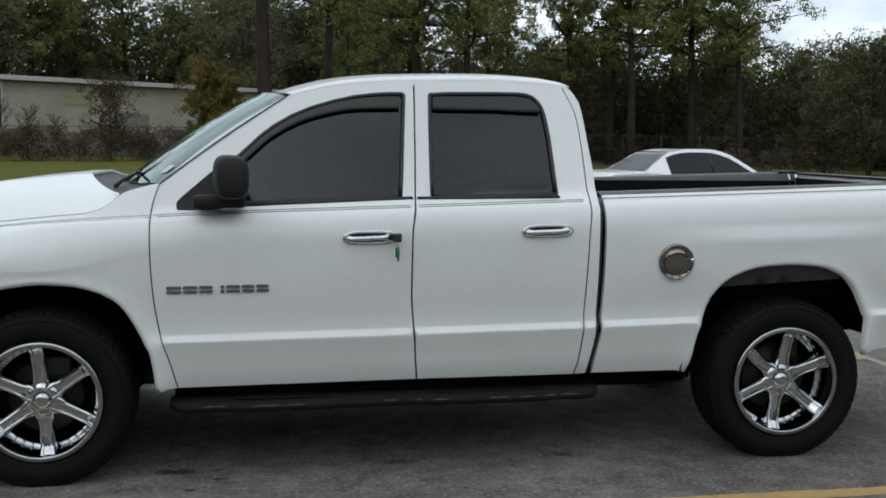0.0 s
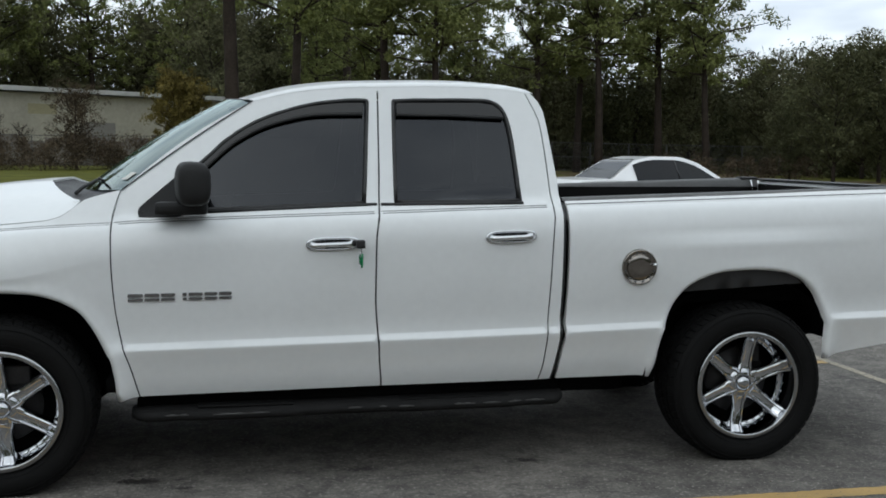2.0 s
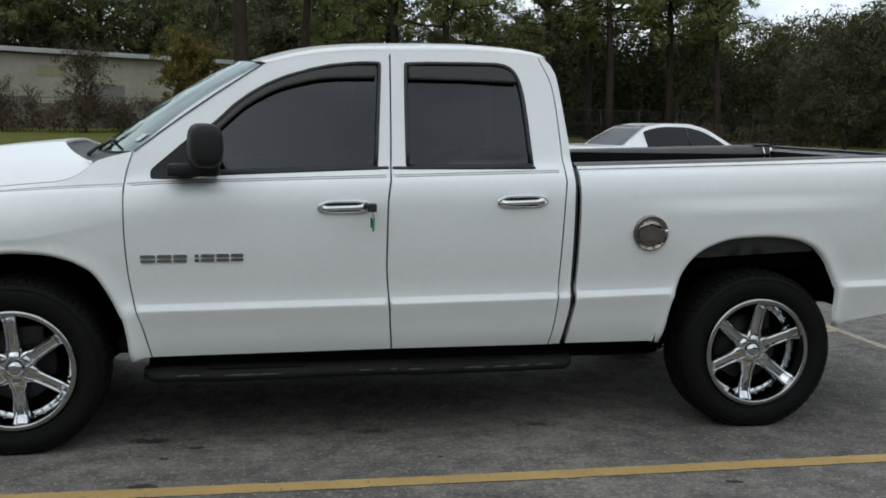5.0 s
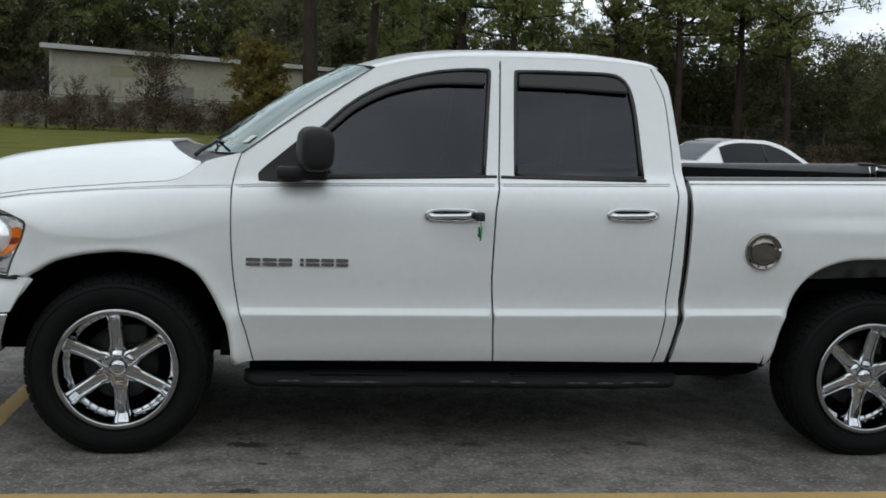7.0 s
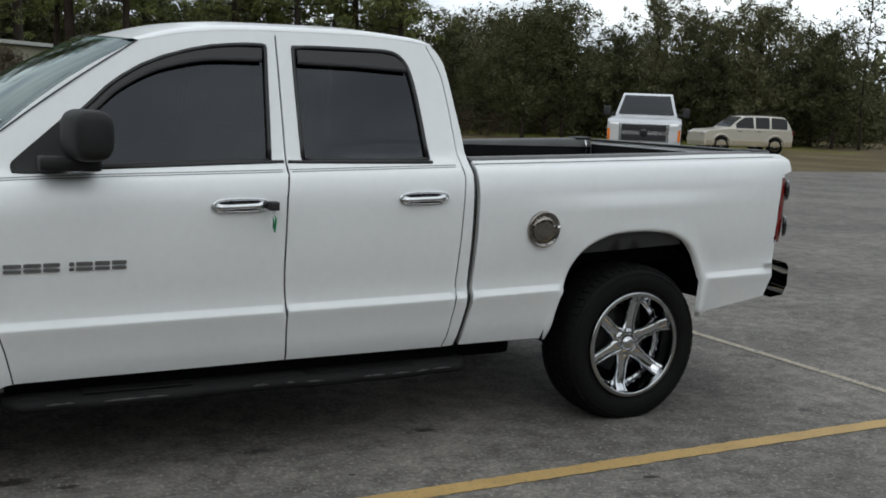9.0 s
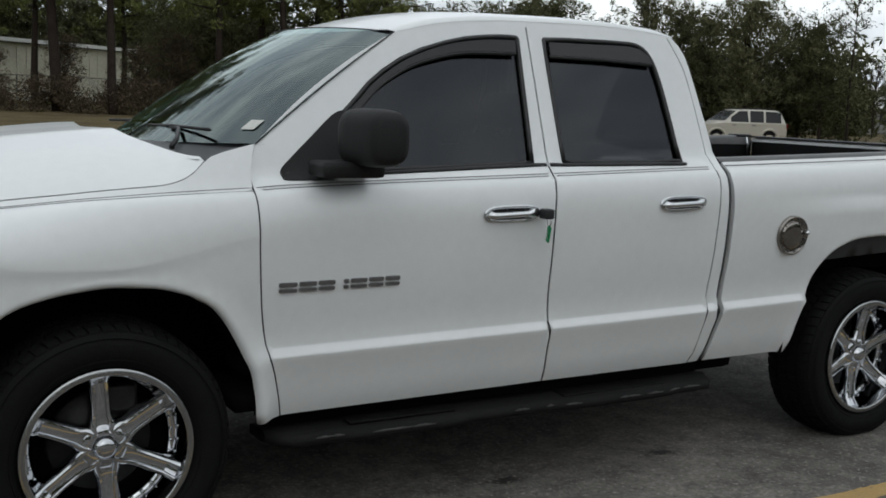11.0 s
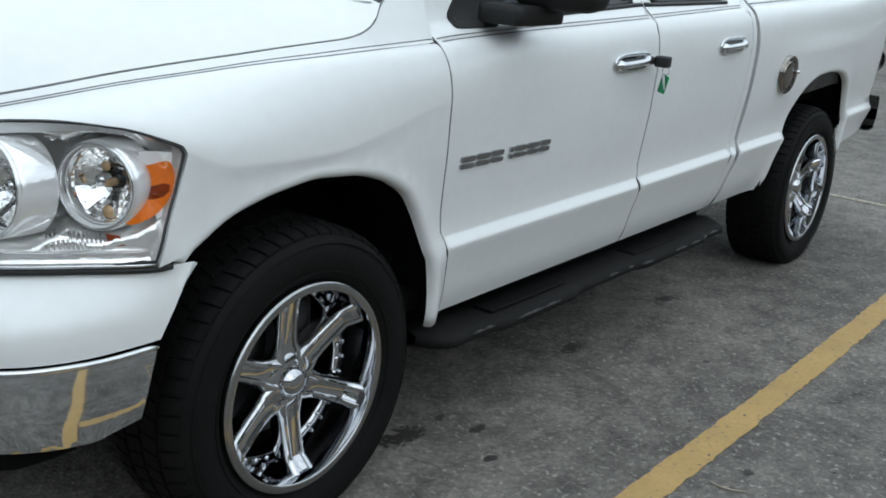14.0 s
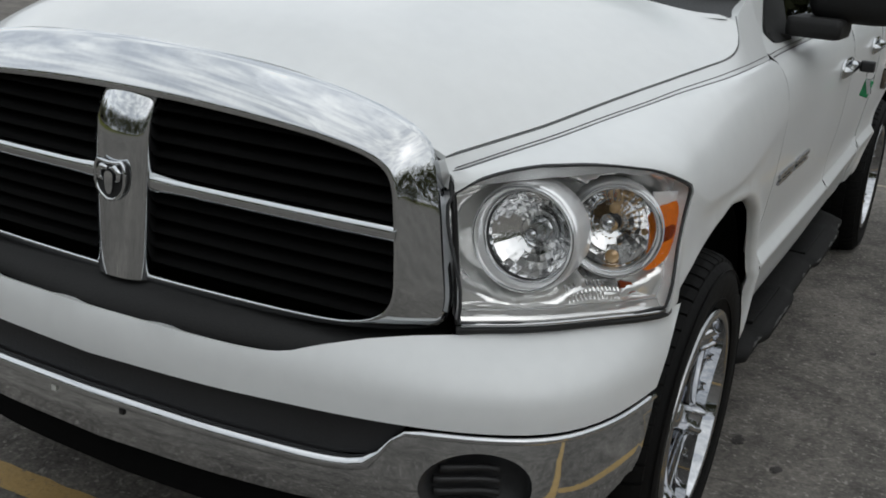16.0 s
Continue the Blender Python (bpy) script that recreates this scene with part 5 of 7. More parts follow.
    # Black bar draws the shade between grille and lamp.
    part("grille_gap_shade", tube(bmesh.new(), [(-0.774, s * y, z) for y, z in ((0.690, 0.80), (0.678, 0.9), (0.664, 1.0), (0.652, 1.07))], 0.006, 6), SEAL_AND_SHADE, truck, "dark bar shading the gap beside the grille")

# running boards
for s in (-1, 1):
    xs = np.linspace(0.56, 2.63, 60)
    bump = lambda x: 0.018 * (smooth(0.80, 0.87, x) - smooth(1.28, 1.35, x) + smooth(1.75, 1.82, x) - smooth(2.32, 2.40, x))
    rows = []
    for y0, z0, fol in ((0.72, 0.345, 0), (0.86, 0.364, 0), (0.945, 0.360, 1), (0.976, 0.348, 1), (0.976, 0.326, 1), (0.950, 0.312, 1), (0.72, 0.310, 0)):
        rows.append([Vector((x, s * (y0 + fol * bump(x) - 0.10 * max(0, 1 - (x - 0.56) / 0.05) * fol - 0.10 * max(0, 1 - (2.63 - x) / 0.05) * fol), z0 + 0.012 * (x - 0.56) / 2.07)) for x in xs])
    board = part("running_board", loft(bmesh.new(), rows, closed_rows=True), BOARD_BLACK, truck, "black side step", recalc=True)
    for x0, x1 in ((0.86, 1.30), (1.81, 2.34)):
        part("step_tread", boxed(x0, x1, s * 0.90 - 0.04, s * 0.90 + 0.04, 0.366, 0.376, 0.004), RUBBER, board, "ribbed step tread")
    worn = random.Random(21)
    for _ in range(16):
        x0 = worn.uniform(0.70, 2.40)
        part("worn_edge", tube(bmesh.new(), [(x, s * (0.974 + bump(x)), 0.3445 + 0.012 * (x - 0.56) / 2.07) for x in np.linspace(x0, x0 + worn.uniform(0.04, 0.16), 5)], [0.001, 0.004, 0.005, 0.004, 0.001], 6), SCUFF, board, "dull scuff on the step's edge")
    # Added dark panel keeps lit ground from showing between sill and step.
    part("sill_shade_panel", boxed(0.58, 2.62, s * 0.79 - 0.03, s * 0.79 + 0.03, 0.345, 0.445), UNDER, truck, "added dark panel shading the space under the sill")

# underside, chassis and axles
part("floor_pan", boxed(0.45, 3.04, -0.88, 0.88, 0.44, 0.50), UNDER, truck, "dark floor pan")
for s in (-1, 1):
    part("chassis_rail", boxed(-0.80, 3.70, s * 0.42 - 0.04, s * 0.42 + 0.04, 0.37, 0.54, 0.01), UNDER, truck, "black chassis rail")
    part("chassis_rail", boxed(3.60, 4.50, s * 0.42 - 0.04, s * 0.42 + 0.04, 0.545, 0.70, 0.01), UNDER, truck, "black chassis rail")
# Unseen boxes added to block light and deepen the shade underneath.
part("gearbox_light_block", boxed(0.62, 1.75, -0.22, 0.22, 0.27, 0.46, 0.05), UNDER, truck, "unseen gearbox housing added to block light")
part("tank_light_block", boxed(1.85, 3.05, -0.62, 0.10, 0.30, 0.46, 0.05), UNDER, truck, "unseen tank added to block light")
part("spare_wheel", lathe(bmesh.new(), [(0.0, 0.10), (0.24, 0.10), (0.36, 0.08), (0.39, 0.0), (0.36, -0.08), (0.24, -0.10), (0.0, -0.10)], (4.10, 0.0, 0.60), (0, 0, 1), 32), RUBBER, truck, "dark spare wheel under the bed", recalc=True)
part("rear_axle", tube(bmesh.new(), [(3.571, -0.70, 0.395), (3.571, -0.12, 0.395), (3.571, 0, 0.395), (3.571, 0.12, 0.395), (3.571, 0.70, 0.395)], [0.045, 0.05, 0.13, 0.05, 0.045], 12), UNDER, truck, "dark rear axle")
part("front_axle", tube(bmesh.new(), [(0, -0.70, 0.38), (0, 0.70, 0.38)], 0.04, 10), UNDER, truck, "dark front axle")
part("exhaust", tube(bmesh.new(), [(1.2, 0.25, 0.38), (2.6, 0.3, 0.38), (3.0, 0.5, 0.42), (4.3, 0.6, 0.45)], 0.035, 10), STEEL, truck, "dull exhaust pipe")

# bed floor, front wall, tailgate, rear bumper
part("bed_floor", boxed(2.64, 4.52, -0.80, 0.80, 0.79, 0.81), UNDER, truck, "black bed floor")
# Front wall is blackened so that the gap behind the cab looks shaded.
part("bed_front_wall", boxed(2.625, 2.655, -0.86, 0.86, 0.62, 1.32), UNDER, truck, "front wall of the bed, blackened as gap shade")
gate = part("tailgate", boxed(4.512, 4.575, -0.80, 0.80, 0.80, 1.372, 0.012), PAINT, truck, "white tailgate")
part("gate_liner", boxed(4.498, 4.510, -0.78, 0.78, 0.82, 1.350), UNDER, gate, "black tailgate liner")
part("gate_cap", boxed(4.500, 4.580, -0.80, 0.80, 1.374, 1.386, 0.004), TRIM_BLACK, gate, "dark tailgate cap")
for s in (-1, 1):
    part("gate_cable", tube(bmesh.new(), [(4.44, s * 0.775, 1.375), (4.455, s * 0.772, 1.33), (4.445, s * 0.768, 1.28), (4.47, s * 0.765, 1.22)], 0.007, 6), CHROME_DULL, gate, "bright tailgate cable")
    part("corner_cap", boxed(4.38, 4.50, s * 0.835 - 0.045, s * 0.835 + 0.045, 1.380, 1.396, 0.006), TRIM_BLACK, truck, "dark corner cap")
bm = bmesh.new()
rows = []
for yy in np.linspace(-1, 1, 25):
    x = 4.72 - 0.10 * abs(yy) ** 3
    rows.append([Vector((x + dx, 0.975 * yy, z)) for dx, z in ((-0.16, 0.78), (-0.02, 0.78), (0.0, 0.76), (0.0, 0.66), (-0.03, 0.60), (-0.12, 0.59))])
loft(bm, rows)
part("rear_bumper", bm, CHROME, truck, "chrome rear bumper", recalc=True)

# fuel door
fx, fz = 2.972, 1.001
fy = flank(fx, fz)
dfx, dfz = (flank(fx + 0.08, fz) - flank(fx - 0.08, fz)) / 0.16, (flank(fx, fz + 0.08) - flank(fx, fz - 0.08)) / 0.16
fuel_way = Vector((-dfx, -1, -dfz)).normalized()
fuel_up = (Vector((0, 0, 1)) - fuel_way * fuel_way.z).normalized()
fuel_side = fuel_up.cross(fuel_way)
fuel_at = Vector((fx, -fy, fz)) + 0.004 * fuel_way
fuel_spot = lambda u, v, h: fuel_at + u * fuel_side + v * fuel_up + h * fuel_way
fuel = part("fuel_door", lathe(bmesh.new(), [(0, 0.0125), (0.03, 0.0125), (0.059, 0.012), (0.061, 0.010), (0.062, 0.003), (0.066, 0.002), (0.080, 0.0125), (0.084, 0.0135), (0.087, 0.010), (0.088, -0.012)], fuel_at, fuel_way, 48), FUEL_CHROME, truck, "round chrome fuel door", recalc=True)
for k in range(12):
    a = math.tau * (k + 0.5) / 12
    part("bolt", lathe(bmesh.new(), [(0, 0.007), (0.004, 0.006), (0.0055, 0.0)], fuel_spot(0.074 * math.cos(a), 0.074 * math.sin(a), 0.0065), fuel_way, 8), STEEL, fuel)
part("fuel_latch", tube(bmesh.new(), [fuel_spot(0.064, 0.010, 0.012), fuel_spot(0.074, 0.012, 0.020), fuel_spot(0.085, 0.013, 0.016)], [0.006, 0.010, 0.007], 10), CHROME, fuel, "chrome latch")

# badge on each front door: rows of plain chrome bars
for s in (-1, 1):
    spans = [(0.563, 0.628), (0.636, 0.700), (0.707, 0.768), (0.802, 0.820), (0.828, 0.890), (0.898, 0.955), (0.963, 1.019)]
    for k, (a, b) in enumerate(spans):
        for z0, z1 in ((0.874 + 0.0008 * k, 0.887 + 0.0008 * k), (0.893 + 0.0008 * k, 0.909 + 0.0008 * k)):
            outline = rounded([(a + 0.003, z0), (b - 0.003, z0), (b, z0 + 0.003), (b + 0.001, z1 - 0.003), (b - 0.002, z1), (a + 0.003, z1), (a, z1 - 0.003), (a, z0 + 0.003)], turns=1)
            part("badge_bar", skin(outline, side_map(s, 0.007), step=0.02, lip=0.007, out=(0, s, 0)), BADGE_CHROME, truck, "plain chrome badge bar")

# wheels


def wheel(name, x, s, turn_deg):
    """A tyre on a six-spoke chrome rim; the hub faces s * y."""
    hub = Vector((x + (0.005 if x > 1 else 0.002), s * 0.963, HUB_Z - (0.006 if x > 1 else 0.004)))
    w = truck
    ax = (0, s, 0)
    prof = [(0.262, -0.255), (0.285, -0.262), (0.33, -0.272), (0.372, -0.262), (0.390, -0.240), (0.400, -0.21), (0.404, -0.14), (0.404, -0.105), (0.401, -0.035), (0.393, 0.000), (0.379, 0.018), (0.352, 0.029), (0.315, 0.026), (0.290, 0.016), (0.277, 0.004), (0.268, -0.006)]
    prof = [(r, h if h > 0 else 0.90 * h) for r, h in prof]
    bm = lathe(bmesh.new(), prof, hub, ax, 96)
    for v in bm.verts:
        v.co.z = max(v.co.z, 0.001)
    tyre = part("tyre", bm, RUBBER, w, "black all-terrain tyre", recalc=True)
    for r, h in ((0.372, 0.0255), (0.300, 0.0215)):
        part("sidewall_rib", tube(bmesh.new(), [hub + Vector((r * math.cos(a), s * h, r * math.sin(a))) for a in np.linspace(0, math.tau, 73)[:-1]], 0.0022, 4, closed=True), RUBBER, tyre)
    # tread blocks
    bm = bmesh.new()
    count = 58
    top = knots((-0.262, 0.384), (-0.245, 0.398), (-0.225, 0.407), (-0.2, 0.4105), (-0.14, 0.412), (-0.105, 0.412), (-0.04, 0.410), (-0.02, 0.407), (0.004, 0.398), (0.022, 0.380))
    for k in range(count):
        for row, (h0, h1, skew) in enumerate(((-0.258, -0.195, 0.5), (-0.181, -0.130, -0.5), (-0.116, -0.065, 0.5), (-0.051, 0.008, -0.5))):
            a0 = math.tau * (k + 0.5 * (row % 2)) / count
            da = math.tau / count * 0.43
            stations = np.linspace(0.90 * h0, 0.90 * h1 if h1 < 0 else h1, 4)
            rings = []
            for i, hh in enumerate(stations):
                mid = a0 + skew * da * (i / 3 - 0.5)
                rings.append([bm.verts.new(hub + Vector((r * math.cos(aa), s * hh, r * math.sin(aa)))) for r, aa in ((top(hh) - 0.012, mid - da), (top(hh), mid - da * 0.94), (top(hh), mid + da * 0.94), (top(hh) - 0.012, mid + da))])
            for p, q in zip(rings, rings[1:]):
                for i in range(3):
                    bm.faces.new((p[i], p[i + 1], q[i + 1], q[i]))
            bm.faces.new(rings[0])
            bm.faces.new(rings[-1][::-1])
    for v in bm.verts:
        v.co.z = max(v.co.z, 0.001)
    tread = part("tread", bm, RUBBER, tyre, "tread blocks", shade=False, recalc=True)
    tagged(tread, kind="stuff")
    hub = hub + Vector((0, s * 0.015, -0.001))
    rim = part("rim", lathe(bmesh.new(), [(0.250, -0.24), (0.236, -0.21), (0.239, -0.13), (0.246, -0.05), (0.2505, -0.002), (0.2520, 0.006)], hub, ax, 72), WHEEL_CHROME, w, "six-spoke chrome rim", recalc=True)
    part("rim_lip", lathe(bmesh.new(), [(0.2520, 0.006), (0.2540, 0.0085), (0.2580, 0.0095), (0.2700, 0.0090), (0.2745, 0.0060), (0.2765, 0.000), (0.2765, -0.012), (0.270, -0.022)], hub, ax, 72), WHEEL_LIP, rim, "satin rim lip", recalc=True)
    hub = hub - Vector((0, s * 0.040, 0))
    part("rim_step", lathe(bmesh.new(), [(0.243, -0.075), (0.226, -0.077), (0.222, -0.085), (0.222, -0.11)], hub, ax, 60), WHEEL_CHROME, rim, recalc=True)
    part("brake_disc", lathe(bmesh.new(), [(0.0, -0.10), (0.165, -0.10), (0.168, -0.11), (0.168, -0.13)], hub, ax, 40), BRAKE, rim, "dull brake disc", recalc=True)
    part("brake_drum", lathe(bmesh.new(), [(0.0, -0.15), (0.238, -0.15), (0.238, -0.20)], hub, ax, 40), UNDER, rim, "dark backing plate", recalc=True)
    part("caliper", boxed(x + 0.06 - 0.05, x + 0.06 + 0.06, hub.y - s * 0.10 - 0.03, hub.y - s * 0.10 + 0.03, HUB_Z + 0.09, HUB_Z + 0.18, 0.012), BRAKE, rim, "dull brake caliper")
    for k in range(6):
        a = radians(turn_deg + 60 * k)
        er, et = Vector((math.cos(a), 0, math.sin(a))), Vector((-math.sin(a), 0, math.cos(a)))
        rows = []
        for r, half, face in ((0.040, 0.040, -0.010), (0.064, 0.044, -0.013), (0.082, 0.042, -0.016), (0.096, 0.036, -0.017), (0.12, 0.0335, -0.016), (0.16, 0.033, -0.012), (0.195, 0.033, -0.007), (0.216, 0.033, -0.003), (0.226, 0.0345, 0.006), (0.240, 0.036, 0.018), (0.249, 0.037, 0.024)):
            cols = []
            for u, dep in ((-1.0, -0.050), (-1.0, -0.016), (-0.93, -0.008), (-0.78, -0.002), (-0.6, 0.0), (-0.5, -0.001), (-0.42, -0.009), (-0.2, -0.0105), (0.2, -0.0105), (0.42, -0.009), (0.5, -0.001), (0.6, 0.0), (0.78, -0.002), (0.93, -0.008), (1.0, -0.016), (1.0, -0.050)):
                cols.append(hub + er * r + et * (half * u) + Vector((0, s * (face + dep), 0)))
            rows.append(cols)
        sp = part("spoke", loft(bmesh.new(), rows), WHEEL_CHROME, rim, recalc=False)
        fix = bmesh.new()
        fix.from_mesh(sp.data)
        bmesh.ops.recalc_face_normals(fix, faces=fix.faces)
        fix.to_mesh(sp.data)
        fix.free()
        sharpen(sp, 30)
        b = a + radians(30)
        part("lug_bolt", lathe(bmesh.new(), [(0, 0.004), (0.006, 0.003), (0.008, -0.012)], hub + Vector((0.064 * math.cos(b), -s * 0.022, 0.064 * math.sin(b))), ax, 10), WHEEL_CHROME, rim)
    part("hub_disc", lathe(bmesh.new(), [(0.0, -0.016), (0.050, -0.016), (0.070, -0.022), (0.084, -0.034), (0.088, -0.06)], hub, ax, 36), WHEEL_CHROME, rim, recalc=True)
    part("hub_cap", lathe(bmesh.new(), [(0, 0.012), (0.018, 0.011), (0.030, 0.006), (0.036, -0.004), (0.040, -0.008), (0.042, -0.022)], hub, ax, 32), WHEEL_CHROME, rim, "chrome hub cap", recalc=True)
    # rivets on the inner step of the rim
    rivet = None
    for k in range(36):
        a = math.tau * (k + 0.5) / 36
        pos = hub + Vector((0.229 * math.cos(a), -s * 0.077, 0.229 * math.sin(a)))
        if rivet is None:
            rivet = part("rivet", lathe(bmesh.new(), [(0, 0.008), (0.005, 0.0065), (0.0075, 0.0)], (0, 0, 0), ax, 8), WHEEL_CHROME, rim)
            rivet.location = pos
        else:
            r2 = new("rivet", rivet.data)
            r2.parent, r2.location = rim, pos
    return rim


wheel("wheel", WHEEL_X[0], -1, 95)
wheel("wheel", WHEEL_X[1], -1, 81)
wheel("wheel", WHEEL_X[0], 1, 60)
wheel("wheel", WHEEL_X[1], 1, 33)

# cabin
part("dashboard", boxed(0.50, 0.86, -0.72, 0.72, 1.02, 1.30, 0.05), TRIM_BLACK, truck, "dark dashboard")
# Unseen floor and rear wall are added near black to block light.
part("cabin_floor", boxed(0.5, 2.52, -0.80, 0.80, 0.55, 0.60), UNDER, truck, "dark cabin floor")
part("cabin_rear", boxed(2.48, 2.52, -0.78, 0.78, 0.6, 1.36), UNDER, truck, "dark rear cabin wall")
part("headliner", loft(bmesh.new(), [[Vector((x, y, roof_z(x) - 0.030 + 0.02 * (1 - (y / 0.60) ** 2))) for y in np.linspace(-0.60, 0.60, 7)] for x in np.linspace(1.03, 2.50, 8)]), CLOTH, truck, "dark headliner")
part("steering_wheel", tube(bmesh.new(), [Vector((0.95 + 0.07 * math.sin(a), -0.38 + 0.19 * math.cos(a), 1.16 + 0.175 * math.sin(a))) for a in np.linspace(0, math.tau, 25)[:-1]], 0.016, 8, closed=True), BLACK, truck, "dark steering wheel")
for yy in (-0.40, 0.40):
    for xx in (1.25, 2.05):
        seat = part("seat_cushion", boxed(xx - 0.10, xx + 0.40, yy - 0.26, yy + 0.26, 0.74, 0.90, 0.05), CLOTH, truck, "dark cloth seat")
        tilt = Matrix.Translation((xx + 0.40, yy, 0.86)) @ Matrix.Rotation(radians(14), 4, "Y")
        part("seat_back", box(bmesh.new(), -0.06, 0.06, -0.25, 0.25, 0.0, 0.56, 0.05, tilt), CLOTH, seat)
        part("head_rest", box(bmesh.new(), -0.045, 0.045, -0.13, 0.13, 0.59, 0.74, 0.035, tilt), CLOTH, seat)

# key left in the door, with a tag on its ring
kx, ky, kz = 1.600, -flank(1.59, 1.13) - 0.035, 1.130
keys = thing("key_in_lock", "black car key with a green tag in the door lock", "key", at=(0, 0, 0))
head = part("key_head", boxed(kx - 0.018, kx + 0.022, ky - 0.045, ky + 0.002, kz - 0.019, kz + 0.019, 0.007), BLACK, keys, "black plastic key head")
part("key_ring", tube(bmesh.new(), [(kx + 0.004, ky - 0.035 + 0.013 * math.cos(a), kz - 0.030 + 0.014 * math.sin(a)) for a in np.linspace(0, math.tau, 17)[:-1]], 0.0016, 6, closed=True), CHROME_DULL, keys, "steel key ring")
part("green_tag", box(bmesh.new(), -0.004, 0.004, -0.015, 0.015, -0.062, 0.0, 0.005, Matrix.Translation((kx + 0.008, ky - 0.036, kz - 0.046)) @ Matrix.Rotation(radians(12), 4, "X") @ Matrix.Rotation(radians(-14), 4, "Z")), GREEN_TAG, keys, "green tag")
part("small_key", box(bmesh.new(), -0.0015, 0.0015, -0.009, 0.009, -0.050, 0.0, 0.001, Matrix.Translation((kx - 0.004, ky - 0.030, kz - 0.044)) @ Matrix.Rotation(radians(-14), 4, "X") @ Matrix.Rotation(radians(-40), 4, "Z")), CHROME_DULL, keys, "small steel key")

# ---------------------------------------------------------------- ground


def ground_z(x, y):
    """The field rises a little towards the woods."""
    return 0.45 * smooth(18, 75, y) * smooth(40, 5, x)


bm = bmesh.new()
gx = [-900, -300, -120, -60, -30, -15, 0, 15, 30, 60, 120, 300, 900]
gy = [-900, -300, -100, -40, -10, 5, 16, 24, 34, 44, 54, 64, 76, 100, 160, 300, 900]
loft(bm, [[Vector((x, y, ground_z(x, y) - 0.02)) for y in gy] for x in gx])
ground = tagged(part("ground", bm, GRASS, recalc=True), "flat mown grass field reaching the woods", "ground", kind="structure")
pave = tagged(part("pavement", boxed(-45, 70, -70, 19.0, -0.30, 0.0), ASPHALT, shade=False), "worn grey asphalt parking lot", "pavement", kind="structure")
bm = bmesh.new()
loft(bm, [[Vector((x, y, ground_z(x, y) - 0.012)) for y in (19.2, 24, 34, 46, 60, 80)] for x in (2.5, 8, 15, 22, 30, 45, 70, 130)])
tagged(part("dry_grass", bm, DRY_GRASS, recalc=True), "dry yellow-brown grass verge", "grass", kind="structure")


def strip(name, pts, width, material, label, seed):
    """A painted stripe with ragged edges along a line on the ground."""
    rng = random.Random(seed)
    line = []
    for (ax, ay), (bx, by) in zip(pts, pts[1:]):
        n = int(math.hypot(bx - ax, by - ay) / 0.035)
        line += [(ax + (bx - ax) * k / n, ay + (by - ay) * k / n) for k in range(n)]
    line.append(pts[-1])
    bm = bmesh.new()
    rows = []
    for i, p in enumerate(line):
        a, b = line[max(0, i - 1)], line[min(len(line) - 1, i + 1)]
        d = Vector((b[0] - a[0], b[1] - a[1])).normalized()
        nrm = Vector((-d.y, d.x))
        wob = 0.006 * math.sin(i * 0.05 + seed)
        l, r = width / 2 + wob + rng.uniform(-0.005, 0.004), width / 2 - wob + rng.uniform(-0.005, 0.004)
        rows.append([Vector((p[0] + nrm.x * l, p[1] + nrm.y * l, 0.0035)), Vector((p[0] - nrm.x * r, p[1] - nrm.y * r, 0.0035))])
    loft(bm, rows)
    return tagged(part(name, bm, material, recalc=True), label, "road marking", kind="structure")


strip("parking_line", [(-0.61, -1.556), (5.36, -1.550)], 0.105, YELLOW, "worn yellow parking line painted on asphalt", 1)
strip("parking_line", [(-0.662, 4.5), (-0.662, -6.0)], 0.10, YELLOW, "worn yellow cross line painted on asphalt", 2)
strip("parking_line", [(5.385, 4.0), (5.39, -3.5)], 0.07, PALE_LINE, "faded pale line painted on asphalt", 3)
strip("parking_line", [(-0.61, 1.30), (5.36, 1.30)], 0.095, YELLOW, "worn yellow parking line painted on asphalt", 4)


def blot(x, y, rx, ry, seed):
    """An oil stain: many small spots that run together, thinning out towards the edge."""
    rng = random.Random(seed)
    bm = bmesh.new()
    lean = rng.uniform(-0.5, 0.5)
    for _ in range(int(26 + 420 * (rx + ry))):
        r, a = rng.random() ** 0.75, rng.uniform(0, math.tau)
        u, v = rx * r * math.cos(a), ry * r * math.sin(a)
        size = (0.004 + 0.19 * min(rx, ry) * (1.15 - r)) * rng.uniform(0.6, 1.2)
        ring = []
        for k in range(9):
            q = math.tau * k / 9
            w = size * rng.uniform(0.65, 1.2)
            ring.append(bm.verts.new((x + u + 1.5 * w * math.cos(q), y + v + lean * u * ry / rx + w * math.sin(q), 0.002 + 0.0003 * rng.random())))
        bm.faces.new(ring)
    return tagged(part("oil_stain", bm, STAIN), "dark oil stain on the asphalt", "stain", "oil stains", "structure")


for k, (x, y, rx, ry) in enumerate([(0.575, -0.832, 0.115, 0.060), (0.597, -1.470, 0.075, 0.042), (1.627, -0.816, 0.075, 0.042), (2.482, -0.797, 0.075, 0.036), (0.791, -0.971, 0.045, 0.022), (0.659, -1.113, 0.030, 0.018), (0.768, -0.836, 0.028, 0.016), (1.15, -1.72, 0.025, 0.016), (0.30, -1.9, 0.03, 0.016), (3.1, -1.75, 0.05, 0.02), (4.6, -1.2, 0.06, 0.03), (1.9, -1.25, 0.02, 0.012)]):
    blot(x, y, 0.85 * rx, 0.85 * ry, 40 + k)
twig = part("twig", tube(bmesh.new(), [(1.004, -1.660, 0.004), (0.998, -1.700, 0.006), (1.006, -1.735, 0.005), (1.030, -1.770, 0.003)], [0.002, 0.003, 0.0025, 0.0015], 6), TWIG)
